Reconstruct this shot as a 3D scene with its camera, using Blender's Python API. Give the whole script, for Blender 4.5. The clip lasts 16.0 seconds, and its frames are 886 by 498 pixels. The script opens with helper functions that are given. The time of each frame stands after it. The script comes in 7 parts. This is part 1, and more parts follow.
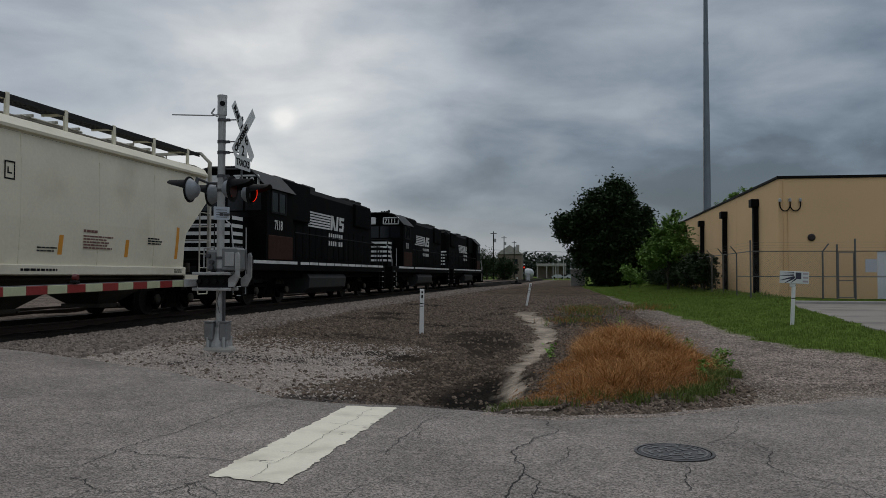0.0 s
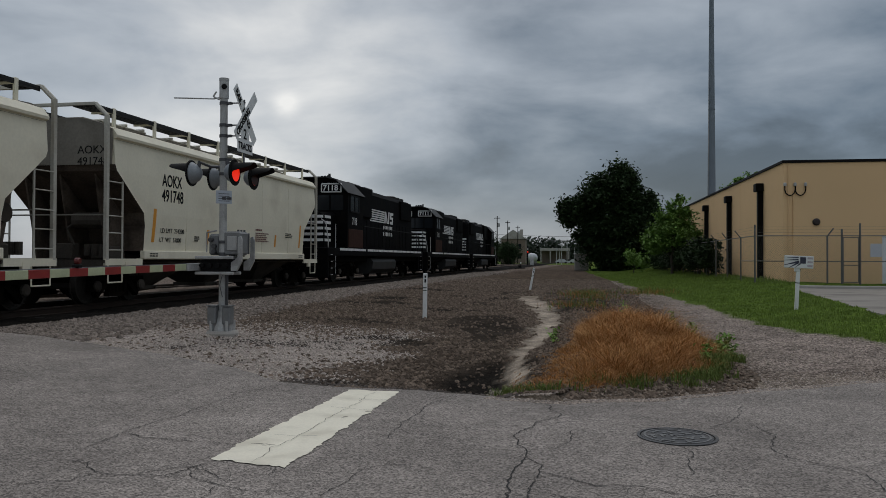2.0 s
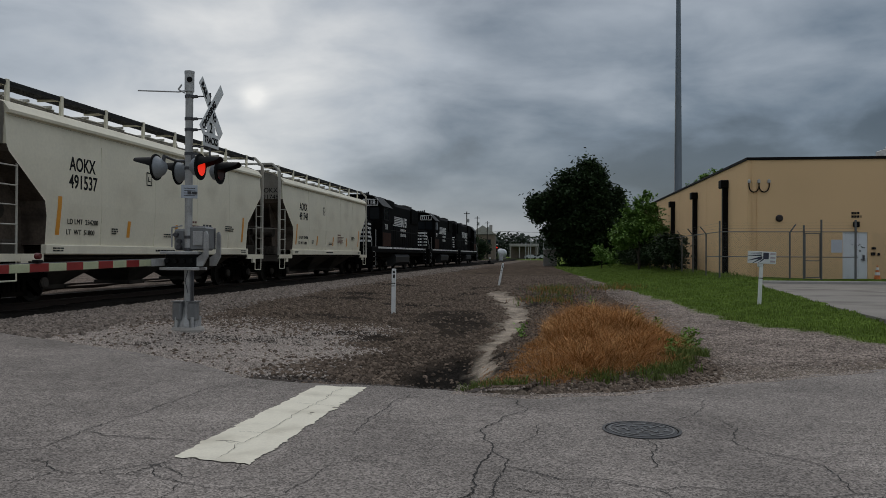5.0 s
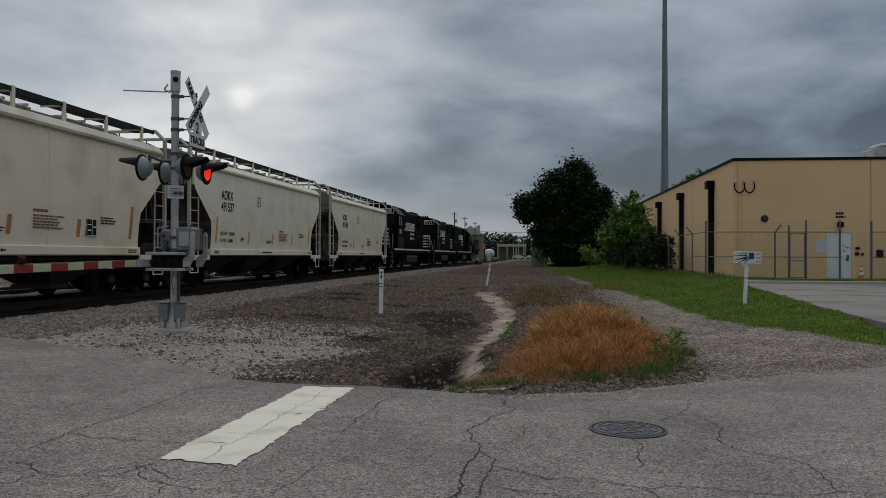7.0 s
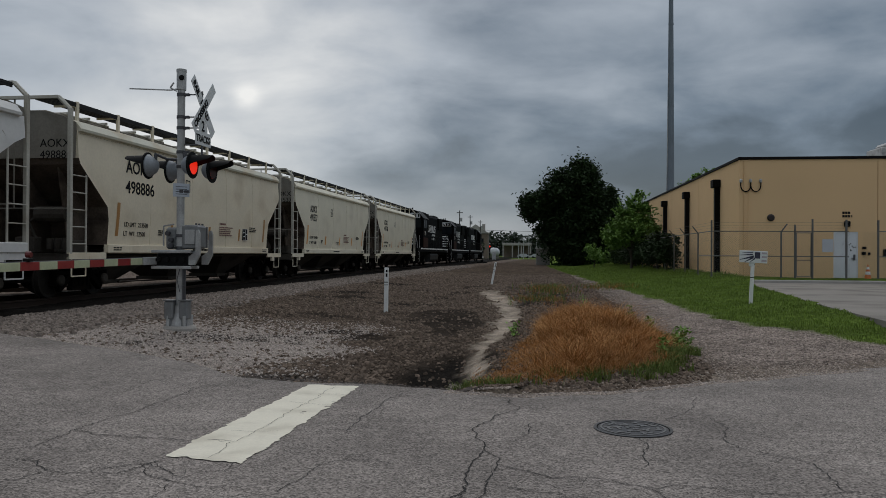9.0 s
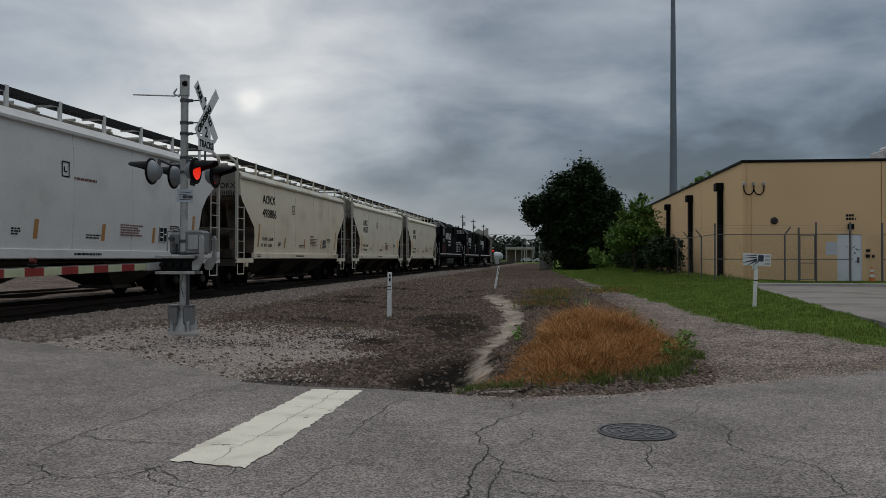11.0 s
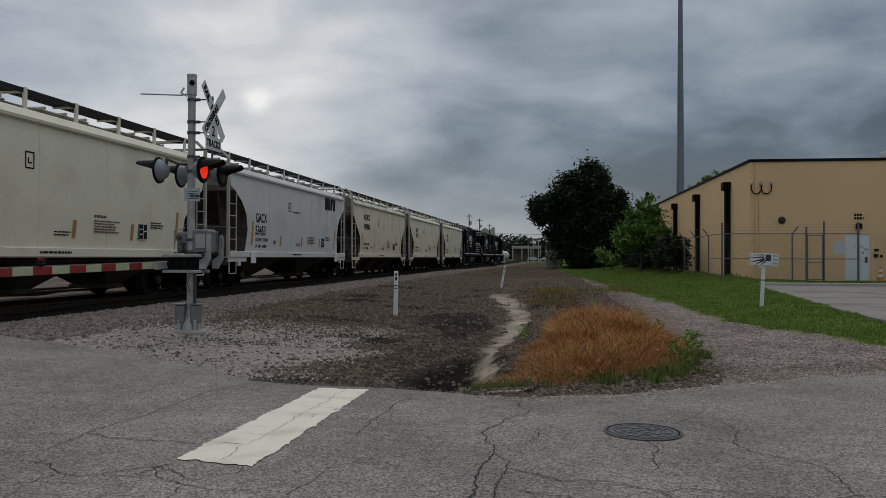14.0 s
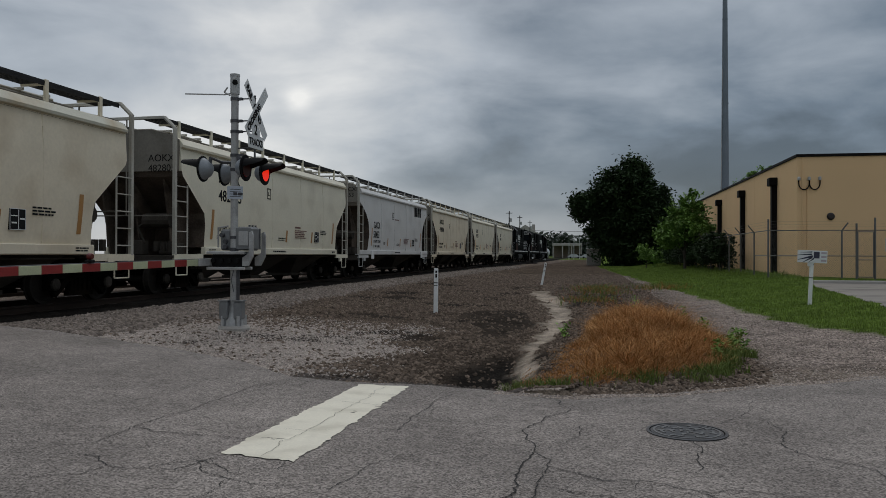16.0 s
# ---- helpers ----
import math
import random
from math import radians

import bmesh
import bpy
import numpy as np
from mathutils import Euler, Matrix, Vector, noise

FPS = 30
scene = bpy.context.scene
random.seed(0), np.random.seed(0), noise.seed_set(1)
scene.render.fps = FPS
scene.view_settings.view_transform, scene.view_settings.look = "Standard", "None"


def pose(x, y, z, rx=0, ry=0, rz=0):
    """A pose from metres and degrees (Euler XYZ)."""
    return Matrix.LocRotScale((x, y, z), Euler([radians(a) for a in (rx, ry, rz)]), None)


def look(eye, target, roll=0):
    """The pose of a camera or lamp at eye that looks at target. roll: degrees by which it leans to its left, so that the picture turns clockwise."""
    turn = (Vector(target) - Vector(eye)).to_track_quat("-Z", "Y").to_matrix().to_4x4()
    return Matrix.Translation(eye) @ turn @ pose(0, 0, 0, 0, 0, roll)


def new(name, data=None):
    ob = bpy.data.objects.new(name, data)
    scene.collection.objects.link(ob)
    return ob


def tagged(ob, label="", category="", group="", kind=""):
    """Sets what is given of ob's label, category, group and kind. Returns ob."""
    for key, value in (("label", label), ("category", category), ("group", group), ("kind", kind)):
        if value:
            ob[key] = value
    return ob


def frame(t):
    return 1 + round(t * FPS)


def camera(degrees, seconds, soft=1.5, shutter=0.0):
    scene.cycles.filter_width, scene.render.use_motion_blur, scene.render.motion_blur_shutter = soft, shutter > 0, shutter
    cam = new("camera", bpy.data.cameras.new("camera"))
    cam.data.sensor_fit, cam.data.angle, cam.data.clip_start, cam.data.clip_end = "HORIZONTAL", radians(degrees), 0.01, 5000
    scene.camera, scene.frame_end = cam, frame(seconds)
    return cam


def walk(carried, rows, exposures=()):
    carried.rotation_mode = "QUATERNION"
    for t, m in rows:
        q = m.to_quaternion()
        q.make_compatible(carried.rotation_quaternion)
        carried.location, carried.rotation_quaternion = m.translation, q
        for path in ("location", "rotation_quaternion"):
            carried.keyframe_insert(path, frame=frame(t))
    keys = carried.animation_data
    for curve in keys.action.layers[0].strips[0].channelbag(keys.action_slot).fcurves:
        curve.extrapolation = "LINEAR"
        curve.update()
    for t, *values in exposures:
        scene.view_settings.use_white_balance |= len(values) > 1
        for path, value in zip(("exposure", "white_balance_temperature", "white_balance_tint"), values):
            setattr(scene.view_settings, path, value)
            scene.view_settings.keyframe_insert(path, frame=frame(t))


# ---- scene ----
CLIP = 16.0
cam = camera(59.5, CLIP, 0.75)
PATH = [
    (0.0, -0.032, -0.041, 1.458, 9.217, 1.880, -0.197),
    (0.5, -0.025, -0.041, 1.455, 9.018, 1.718, -0.009),
    (1.0, -0.027, -0.022, 1.451, 9.416, 1.007, -0.119),
    (1.5, -0.031, -0.020, 1.454, 9.553, 1.151, -0.158),
    (2.0, -0.029, 0.002, 1.450, 9.484, 0.744, -0.233),
    (2.5, -0.025, -0.002, 1.448, 8.571, 0.677, -0.214),
    (3.0, -0.028, 0.006, 1.448, 8.155, 0.040, -0.375),
    (3.5, -0.021, 0.010, 1.446, 7.783, 0.063, -0.368),
    (6.0, -0.002, -0.000, 1.451, 6.779, 0.580, -0.195),
    (6.5, 0.002, -0.007, 1.451, 6.419, 0.459, -0.167),
    (7.0, 0.000, -0.000, 1.450, 6.340, 0.450, -0.200),
    (7.5, -0.006, 0.007, 1.448, 6.493, 0.372, -0.285),
    (8.0, -0.011, 0.016, 1.447, 6.462, 0.277, -0.345),
    (8.5, -0.004, 0.013, 1.451, 6.739, 0.264, -0.423),
    (9.0, -0.002, 0.004, 1.450, 6.718, 0.344, -0.327),
    (11.5, 0.004, -0.007, 1.446, 7.026, 0.693, -0.023),
    (12.0, -0.002, 0.001, 1.447, 7.168, 0.641, -0.059),
    (12.5, -0.008, 0.008, 1.445, 7.340, 0.458, -0.109),
    (13.0, -0.005, 0.007, 1.450, 7.488, 0.522, -0.116),
    (13.5, 0.003, -0.009, 1.450, 7.411, 0.624, -0.059),
    (14.0, 0.003, -0.010, 1.450, 7.424, 0.592, -0.180),
    (14.5, -0.001, -0.008, 1.449, 7.600, 0.633, -0.341),
    (15.0, -0.007, 0.014, 1.443, 8.871, 0.485, -0.411),
    (15.5, -0.012, 0.008, 1.447, 9.819, 0.368, -0.394),
    (16.0, -0.001, 0.005, 1.449, 10.376, 0.379, -0.171),
]
walk(cam, [(t, pose(x, y, z, 90 + p, r, w)) for t, x, y, z, w, p, r in PATH], [(0, 0.0), (CLIP, 0.0)])

# ---- world and light ----
SUN_YAW, SUN_ELEV = 21.0, 11.0      # the brightest part of the overcast, left of the way north


def build_world():
    world = bpy.data.worlds.new("overcast")
    scene.world = world
    world.use_nodes = True
    nt = world.node_tree
    nd, lk = nt.nodes, nt.links
    nd.clear()
    out = nd.new("ShaderNodeOutputWorld")
    bg = nd.new("ShaderNodeBackground")
    sky = nd.new("ShaderNodeTexSky")
    sky.sky_type = "NISHITA"
    sky.sun_disc = False
    sky.sun_elevation = radians(35)
    sky.sun_rotation = radians(-SUN_YAW)
    co = nd.new("ShaderNodeTexCoord")
    sep = nd.new("ShaderNodeSeparateXYZ")
    lk.new(co.outputs["Generated"], sep.inputs[0])

    def math_(op, a, b=None, clamp=False):
        m = nd.new("ShaderNodeMath")
        m.operation, m.use_clamp = op, clamp
        for k, v in enumerate((a, b)):
            if v is None:
                continue
            if isinstance(v, (int, float)):
                m.inputs[k].default_value = v
            else:
                lk.new(v, m.inputs[k])
        return m.outputs[0]

    # cloud layer: soft masses drawn out along the horizon
    deck = nd.new("ShaderNodeVectorMath")
    deck.operation = "MULTIPLY"
    deck.inputs[1].default_value = (2.2, 2.2, 5.6)
    lk.new(co.outputs["Generated"], deck.inputs[0])

    def cloud(scale, detail, rough, dist, offset):
        mp = nd.new("ShaderNodeMapping")
        mp.inputs["Location"].default_value = offset
        lk.new(deck.outputs[0], mp.inputs[0])
        n = nd.new("ShaderNodeTexNoise")
        n.inputs["Scale"].default_value = scale
        n.inputs["Detail"].default_value = detail
        n.inputs["Roughness"].default_value = rough
        n.inputs["Distortion"].default_value = dist
        lk.new(mp.outputs[0], n.inputs["Vector"])
        return n.outputs["Fac"]

    big = cloud(0.9, 3, 0.5, 0.2, (3.1, 1.4, 0))
    fine = cloud(2.3, 6, 0.52, 0.2, (0.4, 5.2, 0))
    # glow round the hidden sun
    el, yw = radians(SUN_ELEV), radians(SUN_YAW)
    d = (-math.sin(yw) * math.cos(el), math.cos(yw) * math.cos(el), math.sin(el))
    dot = nd.new("ShaderNodeVectorMath")
    dot.operation = "DOT_PRODUCT"
    dot.inputs[1].default_value = d
    nrm = nd.new("ShaderNodeVectorMath")
    nrm.operation = "NORMALIZE"
    lk.new(co.outputs["Generated"], nrm.inputs[0])
    lk.new(nrm.outputs[0], dot.inputs[0])
    c = math_("MAXIMUM", dot.outputs["Value"], 0.0)
    wide, near, disc = math_("POWER", c, 9.0), math_("POWER", c, 60.0), math_("POWER", c, 9000.0)
    val = math_("ADD", math_("MULTIPLY", math_("SUBTRACT", big, 0.5), 0.62), math_("MULTIPLY", math_("SUBTRACT", fine, 0.5), 0.58))
    val = math_("ADD", val, 0.275)
    # the heavy bank of cloud to the north-east, and the paler gap under it
    def gauss(v, mid, wid):
        q = math_("DIVIDE", math_("SUBTRACT", v, mid), wid)
        return math_("POWER", 2.718, math_("MULTIPLY", math_("MULTIPLY", q, q), -1.0))
    side = nd.new("ShaderNodeMapRange")
    side.interpolation_type = "SMOOTHSTEP"
    side.inputs["From Min"].default_value, side.inputs["From Max"].default_value = -0.42, -0.20
    lk.new(sep.outputs["X"], side.inputs["Value"])
    wob = math_("ADD", sep.outputs["Z"], math_("MULTIPLY", math_("SUBTRACT", fine, 0.5), 0.06))
    north = nd.new("ShaderNodeMapRange")
    north.interpolation_type = "SMOOTHSTEP"
    north.inputs["From Min"].default_value, north.inputs["From Max"].default_value = 0.1, 0.75
    lk.new(sep.outputs["Y"], north.inputs["Value"])
    bank = math_("MULTIPLY", math_("MULTIPLY", gauss(wob, 0.115, 0.075), side.outputs[0]), north.outputs[0])
    val = math_("SUBTRACT", val, math_("MULTIPLY", bank, 0.24))
    val = math_("ADD", val, math_("MULTIPLY", math_("SUBTRACT", 1.0, math_("MULTIPLY", side.outputs[0], north.outputs[0])), 0.055))
    gap = math_("MULTIPLY", gauss(sep.outputs["Z"], 0.04, 0.022), gauss(sep.outputs["X"], -0.12, 0.12))
    val = math_("ADD", val, math_("MULTIPLY", gap, 0.05))
    val = math_("ADD", val, math_("MULTIPLY", wide, 0.11))
    val = math_("ADD", val, math_("MULTIPLY", near, math_("MULTIPLY", fine, 0.62)))
    val = math_("ADD", math_("MAXIMUM", val, math_("ADD", math_("MULTIPLY", math_("ADD", fine, big), 0.13), -0.035)), math_("MULTIPLY", math_("MULTIPLY", disc, fine), 0.78))
    ramp = nd.new("ShaderNodeValToRGB")
    el_ = ramp.color_ramp.elements
    el_[0].position, el_[0].color = 0.05, (0.046, 0.066, 0.088, 1)
    el_[1].position, el_[1].color = 1.0, (0.95, 0.95, 0.93, 1)
    for p_, c_ in ((0.2, (0.160, 0.206, 0.262, 1)), (0.45, (0.415, 0.465, 0.525, 1))):
        e = el_.new(p_)
        e.color = c_
    lk.new(val, ramp.inputs[0])
    mix = nd.new("ShaderNodeMixRGB")
    mix.inputs[0].default_value = 0.9
    dim = nd.new("ShaderNodeMixRGB")
    dim.blend_type = "MULTIPLY"
    dim.inputs[0].default_value = 1.0
    dim.inputs[2].default_value = (0.08, 0.08, 0.08, 1)
    lk.new(sky.outputs[0], dim.inputs[1])
    lk.new(dim.outputs[0], mix.inputs[1])
    lk.new(ramp.outputs[0], mix.inputs[2])
    # overhead the cloud is thinner and neutral, towards the horizon blue-grey
    high = nd.new("ShaderNodeMapRange")
    high.interpolation_type = "SMOOTHSTEP"
    high.inputs["From Min"].default_value, high.inputs["From Max"].default_value = 0.28, 0.6
    lk.new(sep.outputs["Z"], high.inputs["Value"])
    tint = nd.new("ShaderNodeMixRGB")
    tint.blend_type = "MULTIPLY"
    tint.inputs[2].default_value = (1.09, 1.0, 0.93, 1)
    lk.new(high.outputs[0], tint.inputs[0])
    lk.new(mix.outputs[0], tint.inputs[1])
    lk.new(tint.outputs[0], bg.inputs[0])
    # an overcast sky is brightest overhead
    up = nd.new("ShaderNodeMapRange")
    up.interpolation_type = "SMOOTHSTEP"
    up.inputs["From Min"].default_value, up.inputs["From Max"].default_value = 0.30, 0.85
    up.inputs["To Min"].default_value, up.inputs["To Max"].default_value = 0.9, 2.2
    lk.new(sep.outputs["Z"], up.inputs["Value"])
    lk.new(up.outputs[0], bg.inputs[1])
    lk.new(bg.outputs[0], out.inputs[0])


build_world()
sun = new("sun", bpy.data.lights.new("sun", "SUN"))
sun.data.energy, sun.data.angle, sun.data.color = 0.5, radians(25), (1.0, 0.96, 0.9)
sun.matrix_world = look((0, 0, 30), (math.sin(radians(SUN_YAW)) * 12, -math.cos(radians(SUN_YAW)) * 12, 10))


# ---- materials ----
def mat(name, color, rough=0.6, metal=0.0, vary=0.12, scale=4.0, grain=60.0, bump=0.0, stain=None, stain_amt=0.0, stain_scale=1.5, rand=0.0, emit=0.0, spec=0.5):
    """A surface with variation at two scales, stains and relief; object space."""
    m = bpy.data.materials.new(name)
    m.use_nodes = True
    nt = m.node_tree
    nd, lk = nt.nodes, nt.links
    bs = nd["Principled BSDF"]
    bs.inputs["Roughness"].default_value = rough
    bs.inputs["Metallic"].default_value = metal
    bs.inputs["Specular IOR Level"].default_value = spec
    co = nd.new("ShaderNodeTexCoord")

    def noise_(sc, det=4):
        n = nd.new("ShaderNodeTexNoise")
        n.inputs["Scale"].default_value, n.inputs["Detail"].default_value = sc, det
        lk.new(co.outputs["Object"], n.inputs["Vector"])
        return n

    n1, n2 = noise_(scale), noise_(grain, 2)
    add = nd.new("ShaderNodeMath")
    add.operation = "ADD"
    lk.new(n1.outputs["Fac"], add.inputs[0])
    lk.new(n2.outputs["Fac"], add.inputs[1])
    mr = nd.new("ShaderNodeMapRange")
    mr.inputs["From Min"].default_value, mr.inputs["From Max"].default_value = 0.65, 1.35
    mr.inputs["To Min"].default_value, mr.inputs["To Max"].default_value = 1 - vary, 1 + vary
    lk.new(add.outputs[0], mr.inputs["Value"])
    mul = nd.new("ShaderNodeVectorMath")
    mul.operation = "SCALE"
    mul.inputs[0].default_value = color[:3]
    lk.new(mr.outputs[0], mul.inputs["Scale"])
    col = mul.outputs[0]
    if rand:
        oi = nd.new("ShaderNodeObjectInfo")
        ge = nd.new("ShaderNodeNewGeometry")
        ad = nd.new("ShaderNodeMath")
        ad.operation = "ADD"
        lk.new(oi.outputs["Random"], ad.inputs[0])
        lk.new(ge.outputs["Random Per Island"], ad.inputs[1])
        r2 = nd.new("ShaderNodeMapRange")
        r2.inputs["From Max"].default_value = 2.0
        r2.inputs["To Min"].default_value, r2.inputs["To Max"].default_value = 1 - rand, 1 + rand
        lk.new(ad.outputs[0], r2.inputs["Value"])
        sc2 = nd.new("ShaderNodeVectorMath")
        sc2.operation = "SCALE"
        lk.new(col, sc2.inputs[0])
        lk.new(r2.outputs[0], sc2.inputs["Scale"])
        col = sc2.outputs[0]
    if stain:
        n3 = noise_(stain_scale, 6)
        r3 = nd.new("ShaderNodeMapRange")
        r3.inputs["From Min"].default_value, r3.inputs["From Max"].default_value = 0.5, 0.72
        r3.inputs["To Max"].default_value = stain_amt
        lk.new(n3.outputs["Fac"], r3.inputs["Value"])
        mx = nd.new("ShaderNodeMixRGB")
        mx.inputs[2].default_value = (*stain, 1)
        lk.new(r3.outputs[0], mx.inputs[0])
        lk.new(col, mx.inputs[1])
        col = mx.outputs[0]
    lk.new(col, bs.inputs["Base Color"])
    if bump:
        bp = nd.new("ShaderNodeBump")
        bp.inputs["Strength"].default_value = min(1.0, bump * 30)
        bp.inputs["Distance"].default_value = bump
        lk.new(n2.outputs["Fac"], bp.inputs["Height"])
        lk.new(bp.outputs[0], bs.inputs["Normal"])
    if emit:
        bs.inputs["Emission Color"].default_value = (*color[:3], 1)
        bs.inputs["Emission Strength"].default_value = emit
    return m


M = {}
M["cream"] = mat("cream_paint", (0.74, 0.69, 0.545), 0.5, vary=0.06, scale=1.2, grain=14, stain=(0.44, 0.38, 0.275), stain_amt=0.35, stain_scale=0.9)
M["tan_cream"] = mat("tan_cream_paint", (0.73, 0.645, 0.49), 0.5, vary=0.07, scale=1.2, grain=14, stain=(0.42, 0.31, 0.18), stain_amt=0.4, stain_scale=0.9)
M["light_grey"] = mat("light_grey_paint", (0.62, 0.61, 0.585), 0.5, vary=0.06, scale=1.2, grain=14, stain=(0.3, 0.28, 0.25), stain_amt=0.3, stain_scale=0.9)
M["rust_roof"] = mat("rust_streaked_cream", (0.56, 0.54, 0.44), 0.55, vary=0.08, scale=2, grain=20, stain=(0.38, 0.24, 0.09), stain_amt=0.7, stain_scale=0.7)
M["grating"] = mat("galvanised_grating", (0.03, 0.03, 0.03), 0.7, 0.0, spec=0.15, vary=0.3, scale=3, grain=40)
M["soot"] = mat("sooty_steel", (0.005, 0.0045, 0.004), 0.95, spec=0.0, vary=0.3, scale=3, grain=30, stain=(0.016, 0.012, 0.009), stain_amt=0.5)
M["under"] = mat("dusty_underframe", (0.065, 0.056, 0.046), 0.85, spec=0.15, vary=0.25, scale=2, grain=30, stain=(0.02, 0.017, 0.014), stain_amt=0.9, stain_scale=1.2)
M["wheel"] = mat("worn_wheel_steel", (0.022, 0.019, 0.016), 0.8, 0.0, vary=0.2, spec=0.15)
M["black"] = mat("black_letter_paint", (0.010, 0.010, 0.010), 0.7, vary=0.2, spec=0.15)
M["maroon"] = mat("dark_red_letter_paint", (0.16, 0.07, 0.06), 0.6, vary=0.2)
M["orange"] = mat("orange_reflective_tape", (0.70, 0.30, 0.03), 0.45, vary=0.12, scale=5)
M["brown_tape"] = mat("faded_brown_tape", (0.40, 0.20, 0.06), 0.5, vary=0.15, scale=5)
M["white"] = mat("white_paint", (0.72, 0.72, 0.70), 0.5, vary=0.08, scale=5)
M["loco"] = mat("black_locomotive_paint", (0.003, 0.003, 0.0033), 0.7, spec=0.05, vary=0.3, scale=2, grain=25, stain=(0.009, 0.007, 0.005), stain_amt=0.6)
M["loco_roof"] = mat("faded_black_roof", (0.03, 0.03, 0.029), 0.6, spec=0.25, vary=0.25, scale=2, grain=25, stain=(0.06, 0.05, 0.04), stain_amt=0.5)
M["loco_rust"] = mat("rusty_battery_box", (0.045, 0.022, 0.016), 0.8, spec=0.1, vary=0.3, scale=5, stain=(0.035, 0.017, 0.01), stain_amt=0.5)
M["handrail"] = mat("handrail_black", (0.012, 0.012, 0.012), 0.7, vary=0.2, spec=0.15)
M["loco_white"] = mat("locomotive_white_paint", (0.70, 0.70, 0.68), 0.5, vary=0.12, scale=4, stain=(0.25, 0.23, 0.2), stain_amt=0.4)
M["glass"] = mat("dark_cab_glass", (0.01, 0.012, 0.014), 0.15, vary=0.1, spec=0.3)
M["galv"] = mat("galvanised_steel", (0.40, 0.40, 0.39), 0.5, 0.15, vary=0.18, scale=6, grain=50, stain=(0.14, 0.135, 0.13), stain_amt=0.6, stain_scale=4)
M["alu"] = mat("grey_enamel_housing", (0.19, 0.195, 0.195), 0.5, 0.2, vary=0.15, scale=6, grain=50, stain=(0.10, 0.10, 0.10), stain_amt=0.5, stain_scale=4)
M["dkgalv"] = mat("dark_clamp_steel", (0.08, 0.08, 0.085), 0.5, 0.4, vary=0.2)
M["lampblack"] = mat("flat_black_lamp_paint", (0.006, 0.006, 0.006), 0.7, vary=0.2, spec=0.15)
M["lampgrey"] = mat("weathered_lamp_back", (0.228, 0.246, 0.264), 0.5, 0.15, vary=0.12, scale=14)
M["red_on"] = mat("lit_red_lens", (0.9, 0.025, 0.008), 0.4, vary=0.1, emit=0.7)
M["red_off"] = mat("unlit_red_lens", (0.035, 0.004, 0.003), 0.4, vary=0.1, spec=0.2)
M["red_tape"] = mat("red_reflective_tape", (0.24, 0.02, 0.02), 0.4, vary=0.15, scale=6)
M["lime_tape"] = mat("dirty_white_reflective_tape", (0.44, 0.47, 0.30), 0.4, vary=0.12, scale=6)
M["signwhite"] = mat("reflective_sign_white", (0.66, 0.67, 0.66), 0.4, vary=0.06, scale=8, stain=(0.4, 0.4, 0.38), stain_amt=0.3)
M["concrete"] = mat("concrete", (0.34, 0.32, 0.29), 0.85, vary=0.15, scale=3, grain=70, bump=0.002, stain=(0.2, 0.18, 0.15), stain_amt=0.6)
M["lot"] = mat("pale_concrete_paving", (0.245, 0.225, 0.20), 0.9, spec=0.1, vary=0.15, scale=0.7, grain=40, bump=0.002, stain=(0.10, 0.09, 0.08), stain_amt=0.7, stain_scale=0.5)
M["stucco"] = mat("tan_stucco", (0.71, 0.485, 0.27), 0.9, spec=0.1, vary=0.05, scale=0.5, grain=60, bump=0.002, stain=(0.57, 0.39, 0.22), stain_amt=0.4, stain_scale=0.25)
M["fascia"] = mat("dark_metal_fascia", (0.008, 0.007, 0.007), 0.7, spec=0.1, vary=0.2)
M["downpipe"] = mat("dark_brown_downpipe", (0.005, 0.0045, 0.0045), 0.7, spec=0.1, vary=0.2)
M["fence"] = mat("weathered_fence_steel", (0.13, 0.13, 0.125), 0.55, 0.5, vary=0.2, stain=(0.12, 0.07, 0.04), stain_amt=0.4)
M["monopole"] = mat("dark_galvanised_mast", (0.15, 0.175, 0.20), 0.5, 0.2, vary=0.12, scale=1.0, spec=0.3)
M["wood"] = mat("creosoted_wood", (0.014, 0.012, 0.010), 0.9, vary=0.3, scale=3, grain=40, spec=0.1)
M["rail"] = mat("rusty_rail", (0.03, 0.021, 0.016), 0.7, 0.2, vary=0.2, spec=0.2)
M["bark"] = mat("bark", (0.06, 0.048, 0.036), 0.9, vary=0.35, scale=5, grain=40, bump=0.01)
M["leaf_dark"] = mat("dark_green_leaves", (0.018, 0.034, 0.011), 0.7, vary=0.25, scale=0.8, rand=0.5, spec=0.15)
M["leaf"] = mat("green_leaves", (0.15, 0.265, 0.05), 0.6, vary=0.25, scale=1, rand=0.5, spec=0.25)
M["leaf_far"] = mat("far_foliage", (0.025, 0.038, 0.022), 0.8, vary=0.3, scale=0.3, rand=0.4)
M["grass"] = mat("green_grass_blades", (0.165, 0.235, 0.045), 0.75, vary=0.35, scale=1.3, grain=8, rand=0.55, spec=0.15)
M["drygrass"] = mat("dry_orange_grass", (0.40, 0.18, 0.058), 0.85, vary=0.45, scale=3.0, grain=12, rand=0.75, spec=0.1)
M["straw"] = mat("pale_straw", (0.50, 0.28, 0.115), 0.85, vary=0.3, scale=2, rand=0.6, spec=0.1)
M["stone"] = mat("grey_ballast_stone", (0.165, 0.138, 0.118), 0.9, vary=0.25, scale=8, rand=0.9, spec=0.05)
